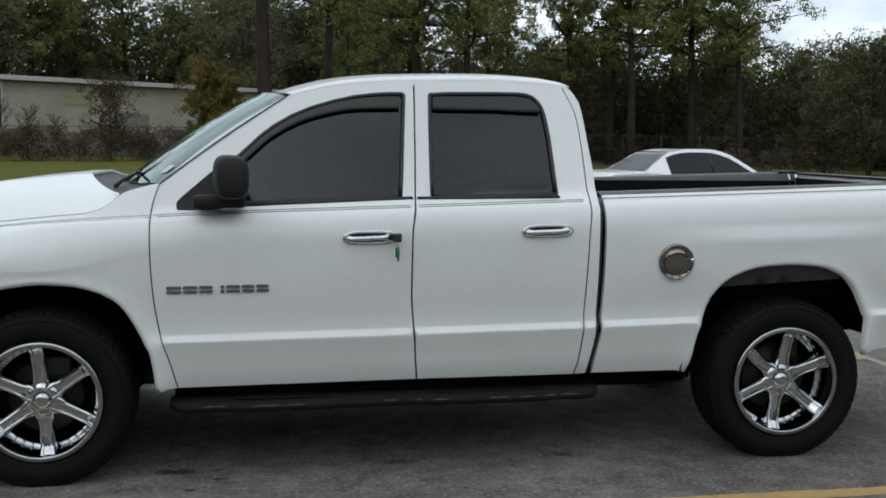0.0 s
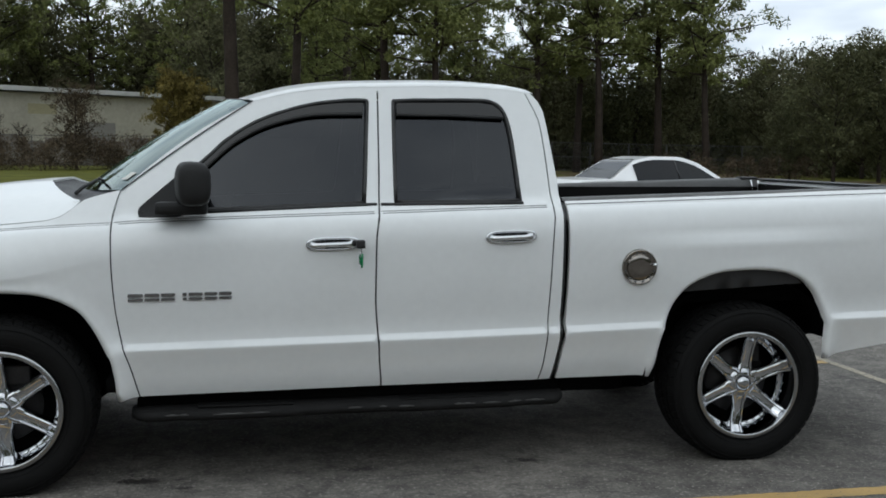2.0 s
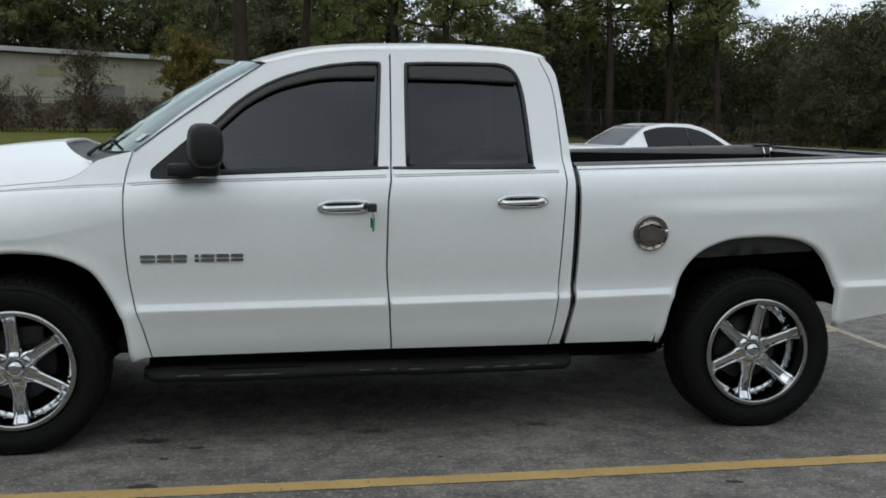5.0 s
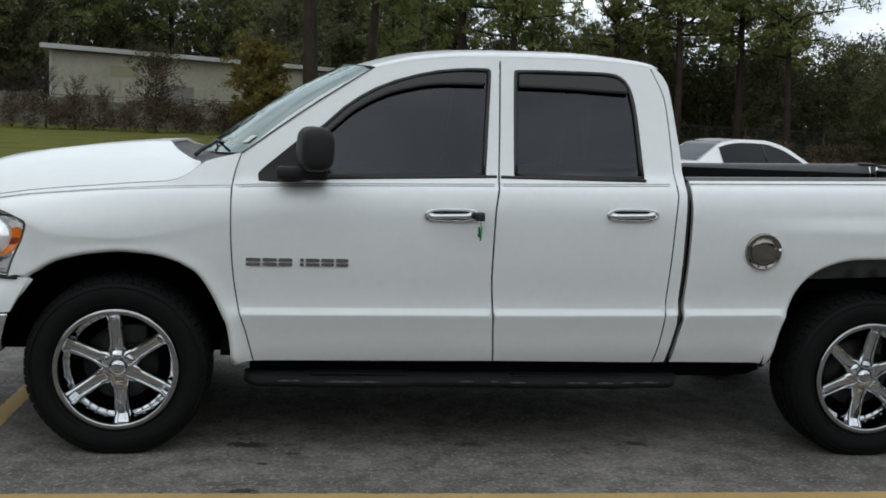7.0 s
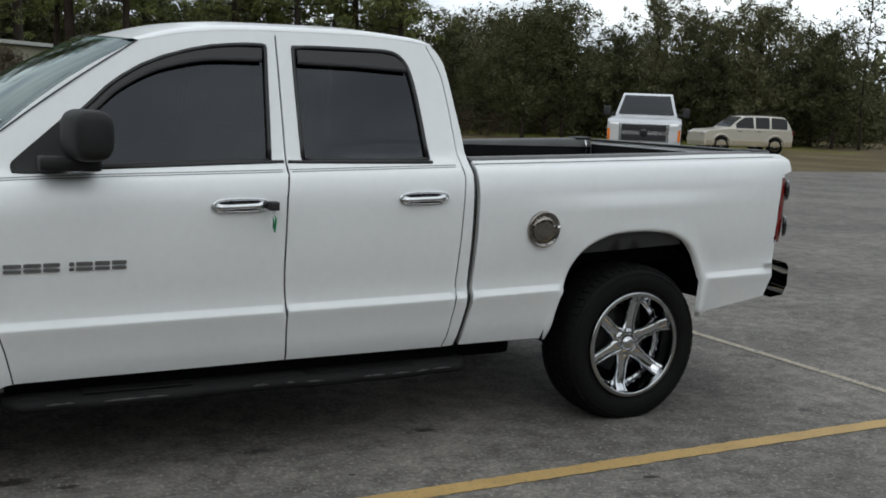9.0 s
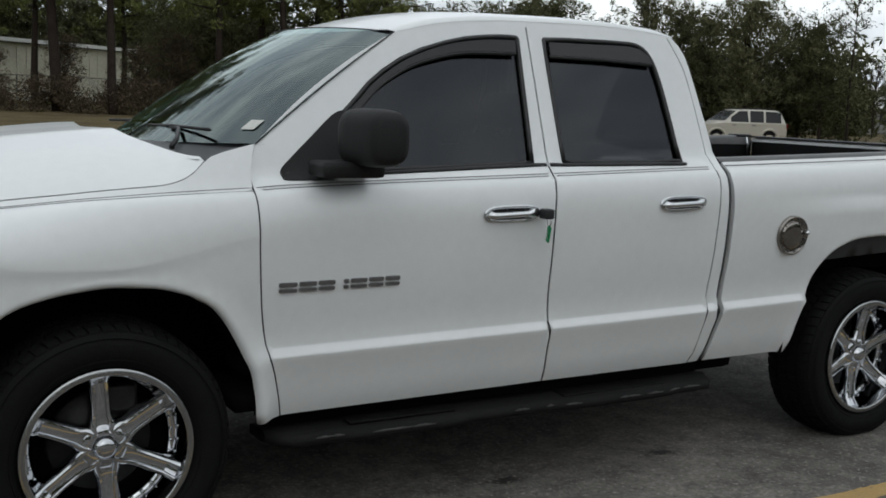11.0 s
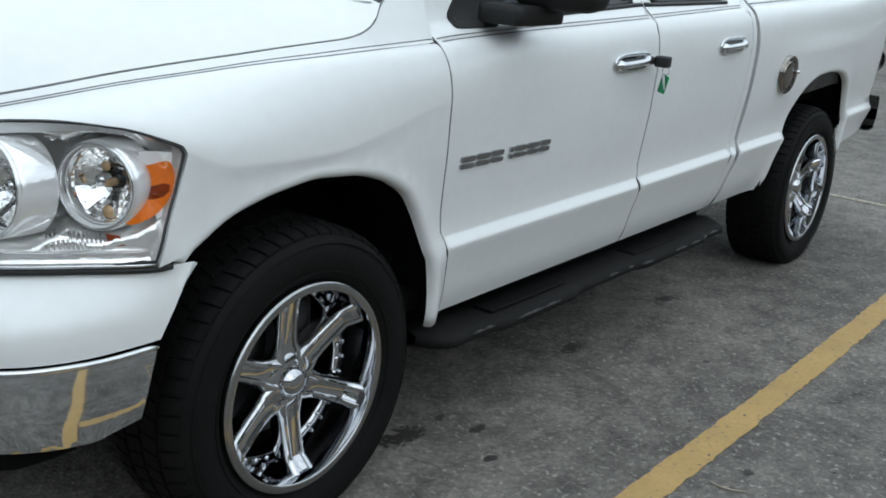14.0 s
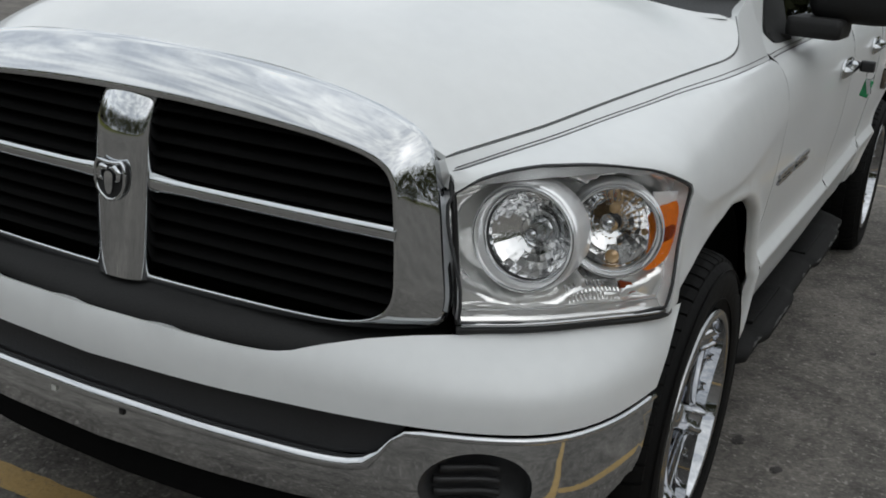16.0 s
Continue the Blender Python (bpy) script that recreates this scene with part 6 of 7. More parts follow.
part("side_twig", tube(bmesh.new(), [(0.998, -1.700, 0.006), (1.022, -1.716, 0.003)], [0.0022, 0.001], 6), TWIG, twig)
tagged(twig, "small pale dry twig lying on the asphalt", "twig")

# grit and leaf crumbs on the asphalt
rng = np.random.default_rng(5)
n = 700
pos = np.stack([rng.uniform(-2, 6, n), rng.uniform(-3.4, -0.2, n), np.full(n, 0.004)], 1)
bm = bmesh.new()
for p in pos:
    s = 0.002 + 0.006 * rng.random() ** 3
    bmesh.ops.create_icosphere(bm, subdivisions=1, radius=s, matrix=Matrix.Translation(p) @ Matrix.Diagonal((1, 0.7, 0.5, 1)))
grit = part("grit", bm, BLOCK_GREY)
tagged(grit, "small loose grit on the asphalt", "grit", kind="stuff")

# ---------------------------------------------------------------- parked cars


def parked_car(name, label, category, paint, prof, bottom, half, cabin, top_half, base_half, wheels, radius, sides, m):
    """A car seen far off: lower body, glasshouse with panes, wheels. x ahead."""
    car = thing(name, label, category)
    bm = bmesh.new()
    loop = prof + [(prof[-1][0] - 0.05, bottom), (prof[0][0] + 0.05, bottom)]
    cx = sum(p[0] for p in loop) / len(loop)
    cz = sum(p[1] for p in loop) / len(loop)
    rows = []
    for y, k, kz in ((-1.0, 0.985, 0.90), (-0.985, 0.993, 0.965), (-0.92, 1.0, 1.0), (0.92, 1.0, 1.0), (0.985, 0.993, 0.965), (1.0, 0.985, 0.90)):
        rows.append([Vector((cx + (x - cx) * k, half * y, cz + (z - cz) * kz)) for x, z in loop])
    loft(bm, rows, closed_cols=True)
    bm.verts.ensure_lookup_table()
    k = len(loop)
    bm.faces.new([bm.verts[i] for i in range(k)])
    bm.faces.new([bm.verts[len(rows) * k - k + i] for i in range(k)])
    part("body", bm, paint, car, recalc=True, shade=False)
    loop = curve_through(cabin, 0.06)
    zb, zt = max(cabin[0][1], cabin[-1][1]), max(z for x, z in loop)
    half_at = lambda z: base_half + (top_half - base_half) * (z - zb) / (zt - zb)
    line_x, line_top = [p[0] for p in loop], [p[1] for p in loop]
    bm = bmesh.new()
    left, right = ([bm.verts.new((x, sg * half_at(z), z)) for x, z in loop] for sg in (-1, 1))
    bm.faces.new(left)
    bm.faces.new(right[::-1])
    for k in range(len(loop)):
        bm.faces.new((left[k], left[k - 1], right[k - 1], right[k]))
    rim_edges = [e for e in bm.edges if (e.verts[0].co.y > 0) == (e.verts[1].co.y > 0) and max(v.co.z for v in e.verts) > zb + 0.08]
    bmesh.ops.bevel(bm, geom=rim_edges, offset=0.045, segments=4, profile=0.55, affect="EDGES")
    part("roof", bm, paint, car, recalc=True)
    for sg in (-1, 1):
        for x0, x1 in sides:
            rows = []
            for t in np.linspace(0, 1, 5):
                row = []
                for x in np.linspace(x0, x1, 12):
                    low = zb + 0.03
                    z = low + (max(float(np.interp(x, line_x, line_top)) - 0.066, low + 0.012) - low) * t
                    row.append(Vector((x - 0.05 * t * (x0 < -0.3), sg * (half_at(z) + 0.006), z)))
                rows.append(row)
            part("side_window", loft(bmesh.new(), rows), CAR_GLASS, car, "dark window")
    peak = max(range(len(loop)), key=lambda k: loop[k][1])
    for name_p, pts in (("rear_window", loop[:peak]), ("windscreen", loop[peak:][::-1])):
        pts = [p for p in pts if zb + 0.05 < p[1] < zt - 0.055]
        sgx = -1 if name_p == "rear_window" else 1
        part(name_p, loft(bmesh.new(), [[Vector((x + sgx * 0.012, q * (half_at(z) - 0.075), z + 0.010)) for q in np.linspace(-1, 1, 7)] for x, z in pts]), CAR_GLASS, car, "dark " + name_p.replace("_", " "))
    for wx in wheels:
        for sg in (-1, 1):
            c = (wx, sg * (half - 0.10), radius)
            # No arch is cut: a dark disc paints the well's shade.
            part("wheel_well_shade", lathe(bmesh.new(), [(0, 0.106), (radius * 1.14, 0.106), (radius * 1.14, 0.0)], c, (0, sg, 0), 28), UNDER, car, "dark disc painting the wheel well's shade", recalc=True)
            tyre = part("tyre", lathe(bmesh.new(), [(0.6 * radius, 0.10), (0.72 * radius, 0.118), (0.95 * radius, 0.112), (radius, 0.09), (radius, -0.09), (0.6 * radius, -0.10)], c, (0, sg, 0), 28), RUBBER, car, recalc=True)
            part("rim", lathe(bmesh.new(), [(0, 0.105), (0.15 * radius, 0.112), (0.5 * radius, 0.098), (0.6 * radius, 0.11), (0.63 * radius, 0.10)], c, (0, sg, 0), 20), CHROME_DULL, tyre, recalc=True)
    car.matrix_world = m
    return car


sedan = parked_car("sedan", "white four-door sedan with dark windows parked on the lot", "car", CAR_WHITE,
                   [(-2.45, 0.55), (-2.43, 0.90), (-2.2, 1.00), (-1.4, 1.02), (-0.9, 0.96), (1.40, 0.92), (2.1, 0.82), (2.40, 0.66), (2.45, 0.42)], 0.22, 0.92,
                   [(-1.55, 0.92), (-1.05, 1.24), (-0.72, 1.40), (-0.25, 1.462), (0.2, 1.458), (0.62, 1.37), (1.05, 1.14), (1.42, 0.90)], 0.56, 0.80, (-1.45, 1.5), 0.33, ((-0.84, 1.24),), pose(9.58, 15.4, 0, 0, 0, 13))
part("door_handle", boxed(-0.2, 0.0, -0.94, -0.92, 0.80, 0.83, 0.005), CAR_WHITE, sedan)
for sg in (-1, 1):
    part("door_pillar", tube(bmesh.new(), [(0.20, sg * 0.797, 0.95), (0.15, sg * 0.60, 1.385)], 0.016, 6), GLOSS_BLACK, sedan, "black door pillar")

suv = parked_car("suv", "beige four-wheel-drive estate car parked on the grass", "car", CAR_BEIGE,
                 [(-2.2, 0.55), (-2.22, 1.02), (-2.12, 1.10), (0.95, 1.12), (2.0, 1.02), (2.22, 0.90), (2.28, 0.50)], 0.30, 0.90,
                 [(-2.16, 1.09), (-2.04, 1.40), (-1.88, 1.64), (-1.6, 1.70), (-0.6, 1.715), (0.15, 1.69), (0.42, 1.55), (1.02, 1.10)], 0.62, 0.84, (-1.3, 1.4), 0.36, ((-1.92, -1.12), (-1.02, -0.32), (-0.24, 0.66)), pose(35.8, 32.7, ground_z(35.8, 32.7) - 0.01, 0, 0, 165))
for sg in (-1, 1):
    for wx in (-1.3, 1.4):
        part("arch_flare", tube(bmesh.new(), [(wx + 0.47 * math.cos(a), sg * 0.895, 0.36 + 0.47 * math.sin(a)) for a in np.linspace(0.1, math.pi - 0.1, 13)], 0.05, 8), CAR_BEIGE, suv, "pale wheel arch flare")
    part("roof_rail", tube(bmesh.new(), [(-1.7, sg * 0.55, 1.70), (-1.6, sg * 0.55, 1.745), (0.0, sg * 0.55, 1.745), (0.12, sg * 0.55, 1.70)], 0.015, 6), BLACK, suv, "black roof rail")
    part("tail_lamp", boxed(-2.24, -2.14, sg * 0.85 - 0.06, sg * 0.85 + 0.06, 0.88, 1.08, 0.01), RED_LENS, suv, "red tail lamp")
    part("head_lamp", boxed(2.12, 2.26, sg * 0.70 - 0.14, sg * 0.70 + 0.14, 0.80, 0.93, 0.02), SILVER, suv, "clear head lamp")
    part("door_handle", boxed(-0.55, -0.38, sg * 0.905 - 0.01, sg * 0.905 + 0.01, 0.98, 1.01, 0.004), BLACK, suv)
    part("door_handle", boxed(0.42, 0.60, sg * 0.905 - 0.01, sg * 0.905 + 0.01, 0.98, 1.01, 0.004), BLACK, suv)
    part("cladding", boxed(-2.15, 2.15, sg * 0.90 - 0.012, sg * 0.90 + 0.012, 0.34, 0.56, 0.008), surface("tan_cladding", (0.36, 0.31, 0.22), 0.6), suv, "tan lower cladding")

pickup = parked_car("pickup", "silver-white pickup truck parked facing the lot", "pickup truck", CAR_SILVER,
                    [(-4.2, 0.7), (-4.2, 1.32), (-1.5, 1.40), (0.75, 1.42), (1.9, 1.36), (2.06, 1.28), (2.1, 0.62)], 0.42, 1.0,
                    [(-1.55, 1.40), (-1.46, 1.80), (-1.3, 2.0), (-1.0, 2.05), (-0.3, 2.06), (0.0, 2.0), (0.22, 1.86), (0.80, 1.40)], 0.70, 0.88, (-3.2, 1.2), 0.39, ((-1.30, -0.55), (-0.45, 0.45)), pose(20.12, 19.9, 0, 0, 0, -130) @ Matrix.Diagonal((1, 1, 1.06, 1)))
grl = part("grille", boxed(2.06, 2.12, -0.68, 0.68, 0.76, 1.27, 0.02), CHROME_DULL, pickup, "bright grille")
for z0, z1 in ((0.81, 0.97), (1.06, 1.22)):
    part("grille_slot", boxed(2.11, 2.13, -0.60, 0.60, z0, z1, 0.004), BLACK, grl, "dark grille slot")
part("emblem", lathe(bmesh.new(), [(0, 0.03), (0.09, 0.03), (0.11, 0.02), (0.11, 0)], (2.12, 0, 1.015), (1, 0, 0), 20), GLOSS_BLACK, grl, "dark oval emblem")
part("bumper", boxed(2.05, 2.22, -1.0, 1.0, 0.48, 0.72, 0.04), CHROME_DULL, pickup, "bright bumper")
for sg in (-1, 1):
    part("head_lamp", boxed(1.98, 2.12, sg * 0.80 - 0.14, sg * 0.80 + 0.14, 0.80, 1.26, 0.03), SILVER, pickup, "clear head lamp")
    part("marker_lamp", boxed(1.99, 2.13, sg * 0.95 - 0.035, sg * 0.95 + 0.035, 0.80, 1.10, 0.015), AMBER, pickup, "amber marker lamp")
    part("mirror", boxed(0.50, 0.62, sg * 1.12 - 0.10, sg * 1.12 + 0.10, 1.42, 1.68, 0.03), BLACK, pickup, "black wing mirror")
    part("mirror_arm", tube(bmesh.new(), [(0.58, sg * 0.86, 1.47), (0.57, sg * 1.05, 1.50)], 0.02, 6), BLACK, pickup)

# dark lorry box at the field's edge
lorry = thing("box_trailer", "dark box trailer with a pale lower side standing on grass", "trailer")
lz = ground_z(-20, 60)
part("box", boxed(-23.5, -17.9, 58, 60.5, lz + 1.2, lz + 3.9, 0.08), UNDER, lorry)
part("skirt", boxed(-23.4, -17.95, 58.1, 60.4, lz + 0.5, lz + 1.2, 0.03), CAR_WHITE, lorry, "pale lower side")
for x in (-19, -22):
    part("tyre", lathe(bmesh.new(), [(0, 0.12), (0.3, 0.12), (0.5, 0.1), (0.5, -0.1)], (x, 58.2, lz + 0.5), (0, -1, 0), 24), RUBBER, lorry, recalc=True)

# ---------------------------------------------------------------- warehouse, fence, pole, house
wh = thing("warehouse", "long cream metal warehouse with a pale low-pitched roof", "building")
A, B = Vector((-16.6, 70.0)), Vector((32.0, 111.3))
d = (B - A).normalized()
nrm = Vector((-0.20, 0.98)).normalized()
length, deep, eave, base = (B - A).length, 14.0, 5.35, 0.40
frame_m = Matrix(((d.x, nrm.x, 0, A.x), (d.y, nrm.y, 0, A.y), (0, 0, 1, base), (0, 0, 0, 1)))


def wh_part(name, bm, mat, label="", shade=False):
    bmesh.ops.transform(bm, matrix=frame_m, verts=bm.verts)
    return part(name, bm, mat, wh, label, shade, recalc=True)


wh_part("wall", boxed(0, length, 0, 0.2, 0, eave - 0.4), WALL_CREAM)
wh_part("wall", boxed(0, 0.2, 0.2, deep, 0, eave - 0.4), WALL_CREAM)
wh_part("wall", boxed(0.2, length, deep - 0.2, deep, 0, eave - 0.4), WALL_CREAM)
for k in range(0, int(length / 1.2)):
    wh_part("panel_rib", boxed(1.2 * k + 0.55, 1.2 * k + 0.62, -0.04, 0.0, 0, eave - 0.42), WALL_CREAM)
wh_part("roof", loft(bmesh.new(), [[Vector((x, y, z)) for x in (-0.7, length + 0.7)] for y, z in ((-0.6, eave - 0.32), (-0.6, eave), (deep / 2, eave + 0.25), (deep + 0.6, eave), (deep + 0.6, eave - 0.3), (deep / 2, eave - 0.1), (-0.6, eave - 0.32))]), ROOF_PALE, "pale metal roof")
wh_part("corner_trim", boxed(-0.03, 0.12, -0.05, 0.0, 0, eave - 0.4), ROOF_PALE, "pale corner trim")
for u in (4.5, 17.5):
    wh_part("wall_sign", boxed(u, u + 2.2, -0.06, -0.01, 3.5, 4.2), surface("faded_yellow", (0.34, 0.31, 0.19), 0.7), "faded yellow panel")
for u in (8.5, 22.0):
    wh_part("door", boxed(u, u + 3.0, -0.05, 0.0, 0.0, 3.0), surface("grey_door", (0.22, 0.21, 0.19), 0.7), "grey roller door")

fence = thing("chain_link_fence", "grey chain-link fence with steel posts beside the field", "fence")
f0, f1 = Vector((-24.0, 66.0)), Vector((46.0, 58.0))
nposts = 29
for k in range(nposts):
    p = f0.lerp(f1, k / (nposts - 1))
    z = ground_z(p.x, p.y) - 0.02
    part("post", tube(bmesh.new(), [(p.x, p.y, z), (p.x, p.y, z + 1.95)], 0.04, 6), WIRE, fence)
for h in (0.1, 1.0, 1.9):
    part("rail", tube(bmesh.new(), [(*f0.lerp(f1, t), ground_z(*f0.lerp(f1, t)) + h) for t in np.linspace(0, 1, 30)], 0.022, 5), WIRE, fence)
bm = bmesh.new()
for k in range(420):
    for lean in (-1, 1):
        t = k / 420
        p = f0.lerp(f1, t)
        q = f0.lerp(f1, min(1, max(0, t + lean * 0.022)))
        z, z2 = ground_z(p.x, p.y), ground_z(q.x, q.y)
        tube(bm, [(p.x, p.y, z + 0.05), (q.x, q.y, z2 + 1.88)], 0.006, 3, caps=False)
mesh_ob = part("mesh", bm, WIRE, fence)
tagged(mesh_ob, "woven wire", kind="stuff")

wall_low = thing("block_wall", "low grey weathered block wall behind the fence", "wall")
for k in range(16):
    t0, t1 = k / 16, (k + 0.97) / 16
    a, b = Vector((-23.0, 68.5)).lerp(Vector((4.0, 66.0)), t0), Vector((-23.0, 68.5)).lerp(Vector((4.0, 66.0)), t1)
    z = ground_z(a.x, a.y)
    part("panel", boxed(a.x, b.x, a.y - 0.1, a.y + 0.1, z - 0.05, z + 1.55 + 0.22 * ((k * 7) % 3), 0.02), BLOCK_GREY, wall_low)

pole = thing("utility_pole", "weathered wooden utility pole with a cross-arm", "utility pole")
px, py = 80.0, 63.5
part("post", tube(bmesh.new(), [(px, py, -0.1), (px + 0.1, py, 4.0), (px + 0.15, py, 7.7)], [0.17, 0.14, 0.11], 10), WOOD_POLE, pole)
part("cross_arm", boxed(px - 1.1, px + 1.3, py - 0.07, py + 0.07, 6.9, 7.06, 0.02), WOOD_POLE, pole)
part("transformer", lathe(bmesh.new(), [(0, 0.5), (0.2, 0.48), (0.22, 0.4), (0.22, -0.4), (0, -0.42)], (px + 0.4, py - 0.25, 6.1), (0, 0, 1), 14), STEEL, pole, "grey transformer can", recalc=True)
for k in range(3):
    part("wire", tube(bmesh.new(), [(px - 1 + k, py, 7.1), (px + 18 + k, py - 8, 6.7), (px + 40, py - 18, 7.3)], 0.015, 4), SEAL_AND_SHADE, pole)

house = thing("far_house", "small pale house with a grey roof beyond the field", "house")
hx, hy = 89.5, 68.6
part("wall", boxed(hx - 5, hx + 5, hy - 4, hy + 4, -0.1, 2.6), surface("pale_wall", (0.22, 0.22, 0.21), 0.8), house, shade=False)
part("roof", loft(bmesh.new(), [[Vector((x, hy + y, z)) for x in (hx - 5.6, hx + 5.6)] for y, z in ((-4.6, 2.4), (0, 4.6), (4.6, 2.4), (4.6, 2.25), (0, 4.4), (-4.6, 2.25), (-4.6, 2.4))]), ROOF_PALE, house, "pale grey roof", shade=False, recalc=True)
part("door", boxed(hx - 1, hx, hy - 4.06, hy - 4.0, 0, 2.0), BLOCK_GREY, house, shade=False)
part("window", boxed(hx - 3.6, hx - 2.4, hy - 4.06, hy - 4.0, 0.9, 2.0), CAR_GLASS, house, shade=False)
part("window", boxed(hx + 1.4, hx + 2.8, hy - 4.06, hy - 4.0, 0.9, 2.0), CAR_GLASS, house, shade=False)

# ---------------------------------------------------------------- trees


def limb_points(start, way, length, rng, bend=0.15, n=5):
    pts, p, d = [Vector(start)], Vector(start), Vector(way).normalized()
    for _ in range(n):
        d = (d + Vector((rng.uniform(-bend, bend), rng.uniform(-bend, bend), rng.uniform(-bend * 0.5, bend)))).normalized()
        p = p + d * (length / n)
        pts.append(p.copy())
    return pts


FORM = {  # limbs, first and last height, reach, lift, clump radii, height share of the stem
    "pine": (36, 0.36, 0.98, 0.20, 0.12, (0.018, 0.045), 0.97),
    "oak": (46, 0.10, 0.97, 0.33, 0.45, (0.028, 0.075), 0.86),
    "tall": (40, 0.22, 0.98, 0.20, 0.65, (0.020, 0.055), 0.92),
    "wisp": (16, 0.66, 0.98, 0.13, 0.7, (0.020, 0.040), 0.95),
    "bush": (24, 0.05, 0.95, 0.42, 0.55, (0.05, 0.12), 0.8),
    "bare": (30, 0.2, 0.95, 0.28, 0.8, (0.02, 0.03), 0.8),
}


def make_tree(name, label, h, kind, seed, leaf, count, size):
    rng, nrng = random.Random(seed), np.random.default_rng(seed)
    tree = thing(name, label, "tree", "trees at the field's edge")
    n_limb, t0, t1, wide_share, lift, (c0, c1), stem = FORM[kind]
    bm = bmesh.new()
    spine = limb_points((0, 0, -0.2), (0, 0, 1), h * stem, rng, 0.05, 9)
    r0 = h * (0.015 if kind != "wisp" else 0.009)
    tube(bm, spine, [r0 * (1 - 0.88 * k / 9) for k in range(10)], 8)
    centres, radii = [], []
    for k in range(n_limb):
        u = (k + rng.random()) / n_limb
        t = t0 + (t1 - t0) * u
        f = t * 9
        base = spine[int(f)].lerp(spine[min(9, int(f) + 1)], f - int(f))
        a = k * 2.4 + rng.uniform(-0.5, 0.5)
        shape = 1.15 - 0.75 * u if kind == "pine" else math.sin(math.pi * (0.16 + 0.74 * u)) ** 0.8
        reach = h * wide_share * shape * rng.uniform(0.55, 1.3)
        pts = limb_points(base, (math.cos(a), math.sin(a), lift + rng.uniform(-0.25, 0.35)), reach, rng, 0.25, 4)
        tube(bm, pts, [r0 * 0.34 * (1 - t * 0.5) * (1 - 0.8 * j / 4) + 0.008 for j in range(5)], 5, caps=False)
        if kind == "bare":
            for j in range(2, 5):
                for _ in range(4):
                    tube(bm, limb_points(pts[j], (rng.uniform(-1, 1), rng.uniform(-1, 1), rng.uniform(0.2, 1)), reach * 0.4, rng, 0.4, 3), 0.014, 3, caps=False)
        for j in range(1, 5):
            for _ in range(2):
                off = Vector((rng.gauss(0, 1), rng.gauss(0, 1), rng.gauss(0.3, 0.8))) * (h * 0.028)
                centres.append(pts[j] + off * (0.5 + 0.35 * j))
                radii.append(h * rng.uniform(c0, c1))
    part("trunk", bm, BARK, tree)
    if count:
        mesh_part("crown", scatter_mesh("crown", [tuple(c) for c in centres], radii, count, size, nrng, 0.7 if kind == "pine" else 0.9), leaf, tree, shade=False)
    return tree


prng = random.Random(12)


def direction(azimuth, distance):
    a = radians(azimuth)
    return 0.5 + distance * math.sin(a), -5.0 + distance * math.cos(a)


def plant(tree, azimuth, distance, scale=1.0, first=False):
    x, y = direction(azimuth, distance)
    m = Matrix.Translation((x, y, ground_z(x, y) - 0.02)) @ Matrix.Rotation(prng.uniform(0, math.tau), 4, "Z")
    if first:
        tree.matrix_basis = m @ Matrix.Diagonal((scale, scale, scale, 1))
        return tree
    c = copy_thing(tree, m)
    c.scale = (scale, scale, scale)
    return c


pines = [make_tree("pine_tree", "tall pine with a bare lower trunk and green needles", 18, "pine", 70 + k, LEAF_PINE, 19000, 0.125) for k in range(4)]
oaks = [make_tree("oak_tree", "broad olive-green tree with an uneven crown", 10, "oak", 80 + k, LEAF_OAK if k < 3 else LEAF_DARK, 19000, 0.10) for k in range(4)]
talls = [make_tree("feathery_tree", "tall feathery tree with an airy olive crown", 10.8, "tall", 60 + k, LEAF_OAK, 13000, 0.085) for k in range(2)]
wisp = make_tree("thin_tall_tree", "thin tall tree with a small open crown", 10.2, "wisp", 64, LEAF_DARK, 900, 0.10)
rust = make_tree("rusty_tree", "small tree with rusty brown autumn leaves", 5.2, "oak", 90, LEAF_RUST, 24000, 0.08)
bare = make_tree("bare_tree", "leafless grey tree with fine twigs", 9, "bare", 95, LEAF_RUST, 0, 0.1)
bush = make_tree("dark_bush", "dense dark green bush standing alone", 4.2, "bush", 66, LEAF_DARK, 17000, 0.075)
thin = make_tree("thin_tree", "grey-brown tree with a thin twiggy crown", 5.4, "oak", 97, LEAF_BRUSH, 9000, 0.060)
for k, t in enumerate(pines):
    plant(t, (11.2, 16.4, 18.6, -2.0)[k], (62, 66, 70, 104)[k], (1.0, 1.0, 1.0, 1.2)[k], True)
for k, t in enumerate(oaks):
    plant(t, (33.0, 42.0, 43.9, 47.6)[k], (68, 69, 66, 67)[k], (0.90, 0.84, 0.92, 0.80)[k], True)
for k, t in enumerate(talls):
    plant(t, (38.5, 45.4)[k], (66, 72)[k], (1.0, 0.78)[k], True)
plant(wisp, 48.9, 67, 0.97, True)
plant(rust, -2.3, 61, 1.12, True)
plant(bare, 50.4, 92, 0.85, True)
plant(bush, 51.4, 52, 1.0, True)
plant(thin, -7.6, 64, 1.0, True)
for az, dist, sc in ((5.5, 66, 0.75), (9.0, 67, 0.9), (12.5, 65, 0.8), (14.5, 68, 1.0)):
    plant(thin, az, dist, sc)
for az, dist, sc in ((-13.0, 64.5, 0.46), (-14.6, 65, 0.42), (-11.6, 64, 0.40), (-10.2, 65, 0.34), (-16.4, 65, 0.40)):
    plant(bare, az, dist, sc)
for az, dist, sc in ((31.8, 58, 0.76), (33.9, 60, 0.82), (29.6, 63, 0.50)):
    plant(oaks[3], az, dist, sc)
k = 0
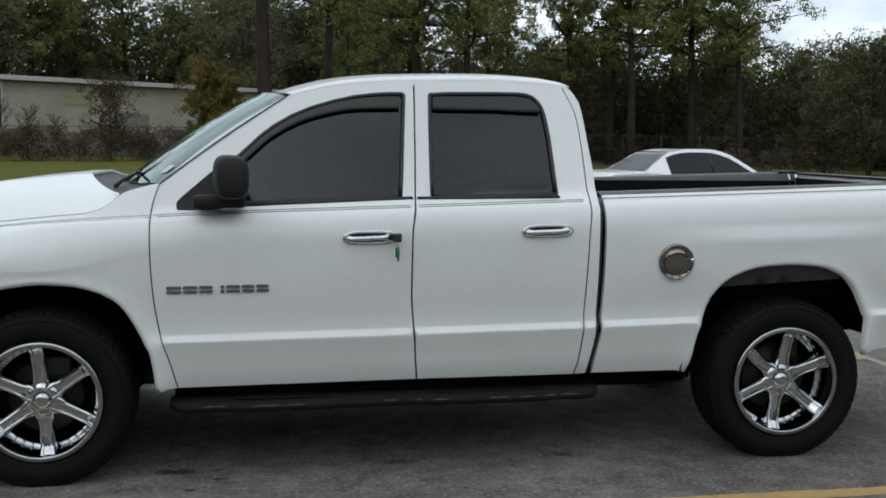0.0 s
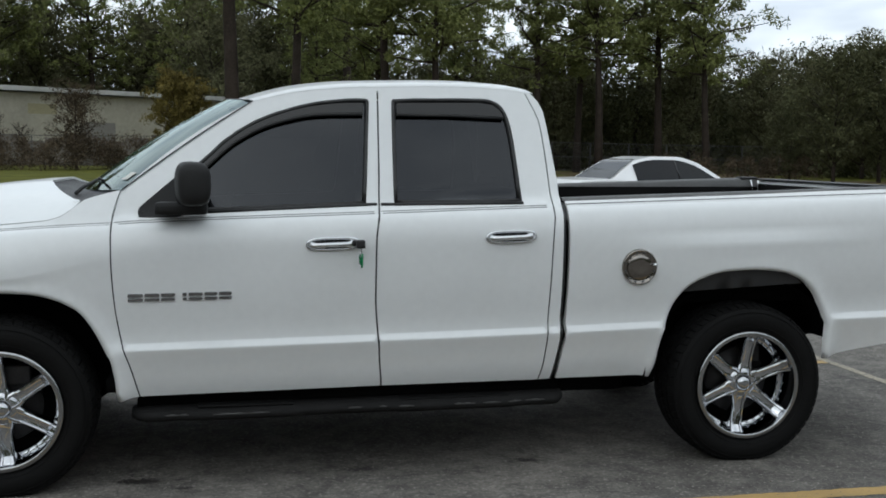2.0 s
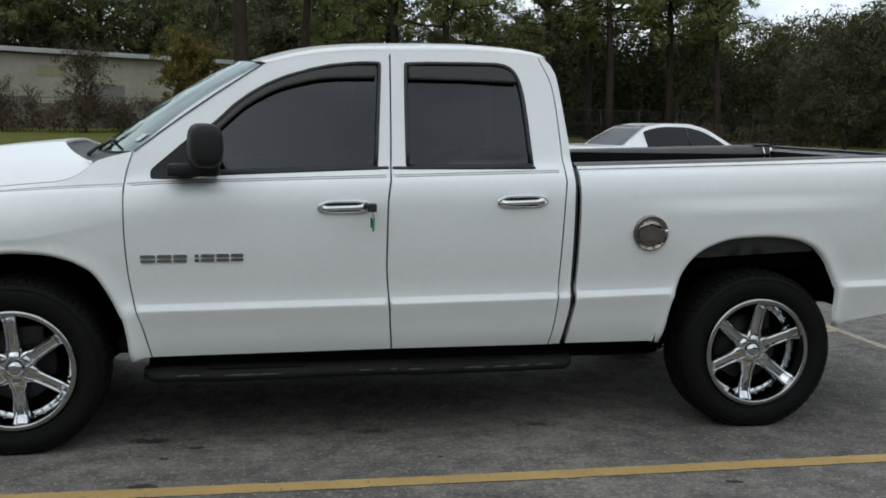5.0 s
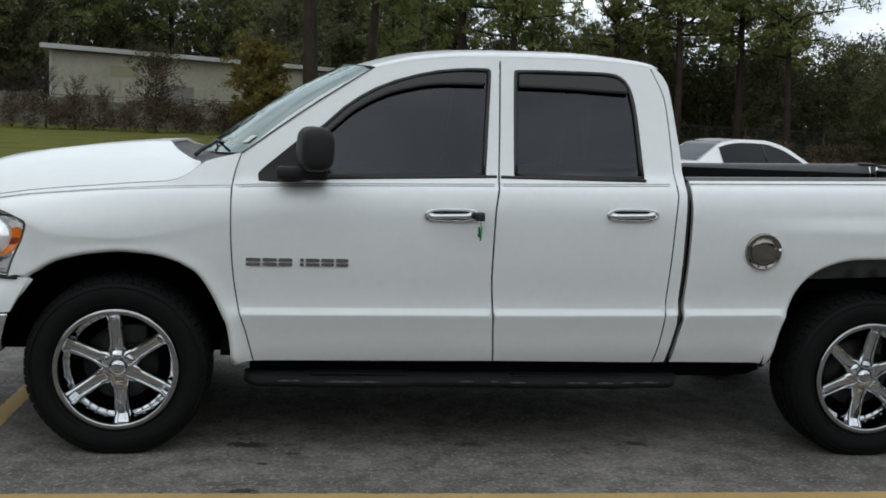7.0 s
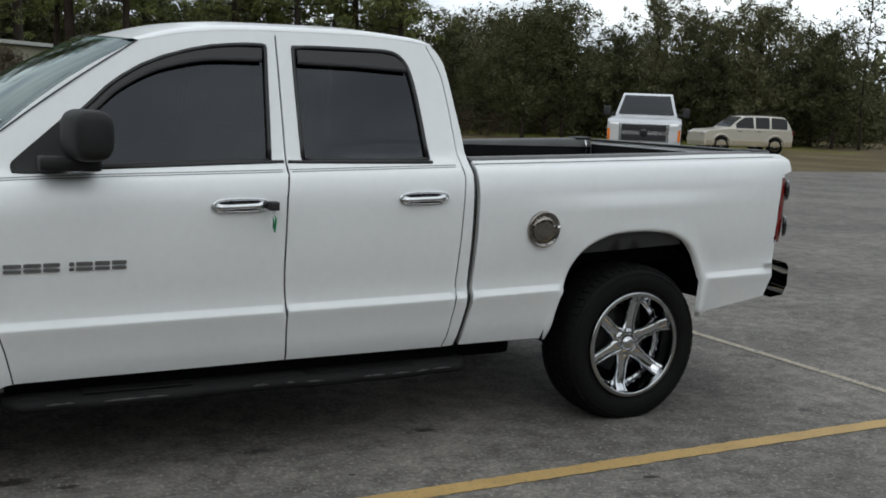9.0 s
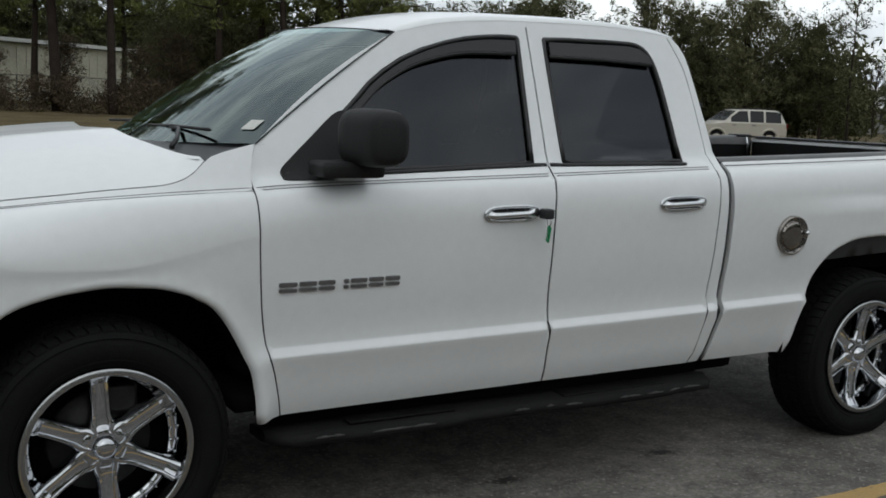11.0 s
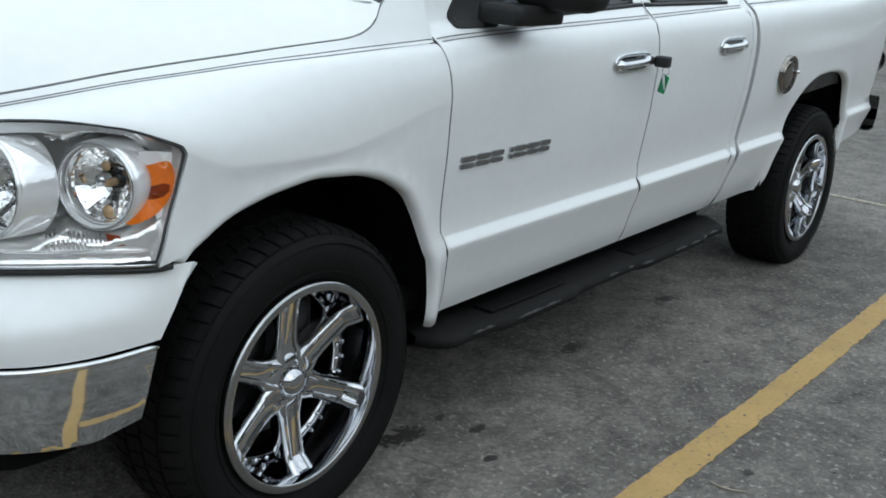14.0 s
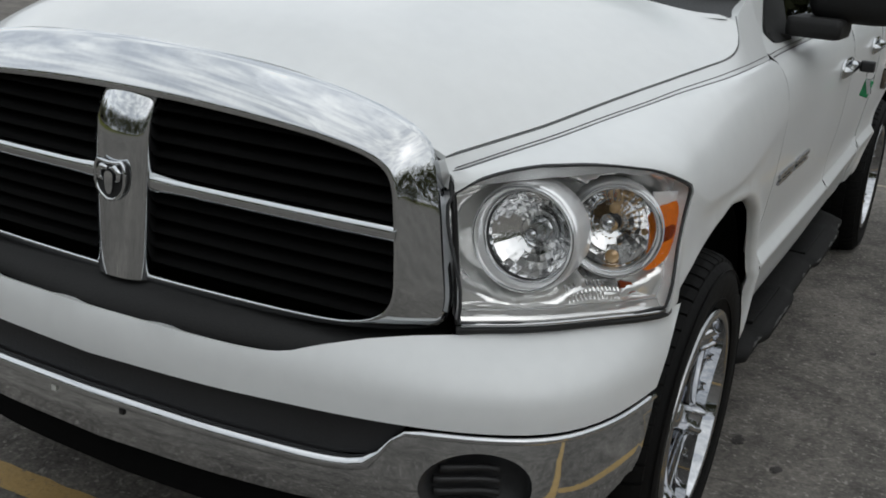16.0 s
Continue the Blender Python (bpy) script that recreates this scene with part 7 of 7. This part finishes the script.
for az, dist, kind, sc in [
        (-24, 86, "p", 1.0), (-20, 82, "o", 1.2), (-17, 92, "p", 1.1), (-14, 100, "o", 1.4), (-11.5, 106, "p", 1.2), (-9.4, 110, "o", 1.5), (-7, 112, "p", 1.1), (-4.6, 116, "o", 1.5), (-0.9, 100, "o", 1.3), (1.6, 120, "o", 1.5), (4.6, 104, "p", 0.8), (6.0, 124, "p", 1.2), (7.8, 80, "p", 0.92), (9.2, 128, "o", 0.7), (12.0, 84, "p", 0.80), (13.8, 72, "o", 0.55), (15.0, 84, "p", 0.45), (17.4, 78, "o", 0.85), (19.8, 66, "p", 0.9), (21.6, 82, "p", 1.0), (22.8, 70, "p", 0.9), (24.4, 76, "o", 0.95), (25.4, 68, "p", 0.80), (28.0, 76, "o", 0.92), (30.4, 72, "o", 0.85), (35.4, 72, "o", 0.62), (36.8, 70, "o", 0.80), (40.4, 71, "o", 0.86), (46.6, 70, "o", 0.70), (55.5, 62, "o", 0.5), (61, 70, "o", 0.7),
        (0.4, 60, "p", 1.42), (3.4, 92, "p", 1.6), (6.2, 112, "p", 1.8), (8.6, 64, "p", 1.2), (-22, 98, "o", 1.7), (-18.5, 106, "p", 1.35), (-15.5, 100, "o", 1.6), (-12.8, 104, "p", 1.2), (-10.2, 112, "o", 1.4), (-3.4, 114, "o", 1.35), (-1.6, 124, "p", 1.2), (0.6, 120, "o", 1.7), (2.4, 126, "p", 1.4), (4.0, 126, "o", 1.5), (5.6, 132, "p", 1.3), (7.2, 130, "o", 1.3), (10.4, 132, "o", 1.2), (12.8, 130, "p", 1.2), (16.0, 128, "o", 1.2)]:
    src = pines[k % 4] if kind == "p" else oaks[(k * 3 + 1) % 4]
    plant(src, az, dist, sc * (1.15 if az < 26 else 1.0) * prng.uniform(0.94, 1.06))
    k += 1

# thick undergrowth below the trees, brush along the fence
wrng = np.random.default_rng(8)


def brush_band(name, label, az0, az1, dist, spread, height, count, size, leaf, clumps, kind_label="undergrowth"):
    cs, rs = [], []
    for _ in range(clumps):
        x, y = direction(wrng.uniform(az0, az1), dist + wrng.uniform(-spread, spread))
        r = height * wrng.uniform(0.18, 0.42)
        cs.append((x, y, ground_z(x, y) + wrng.uniform(0.1, 1.0) * height * 0.85))
        rs.append(r)
    ob = mesh_part(name, scatter_mesh(name, cs, rs, count, size, wrng), leaf, shade=False)
    return tagged(ob, label, kind_label, kind="stuff")


brush_band("undergrowth", "dark woodland undergrowth below the trees", -34, 3.0, 132, 5, 15.5, 90000, 0.32, LEAF_DARK, 480)
brush_band("undergrowth", "dark woodland undergrowth below the trees", 2.0, 16, 132, 4, 11.0, 60000, 0.30, LEAF_DARK, 380)
brush_band("undergrowth", "dark woodland undergrowth below the trees", 13.5, 33, 84, 5, 8.2, 110000, 0.15, LEAF_DARK, 520)
brush_band("undergrowth", "dark woodland undergrowth below the trees", 14, 50, 96, 4, 7.5, 42000, 0.34, LEAF_DARK, 420)
brush_band("undergrowth", "dark woodland undergrowth below the trees", 31, 49.5, 73, 4, 4.6, 70000, 0.13, LEAF_DARK, 300)
brush_band("brush", "dry brown brush along the fence", -22, 17, 63.0, 1.6, 1.9, 62000, 0.075, LEAF_BRUSH, 420)
brush_band("brush", "rusty brown scrub near the fence", 22, 31, 62, 3.0, 1.3, 9000, 0.06, LEAF_BRUSH, 90)
# Unseen tree line behind the camera, made tall to cut low sky light.
brush_band("far_woods", "distant dark tree line around the lot", 70, 330, 92, 8, 24.0, 80000, 0.90, LEAF_DARK, 800, "woods")
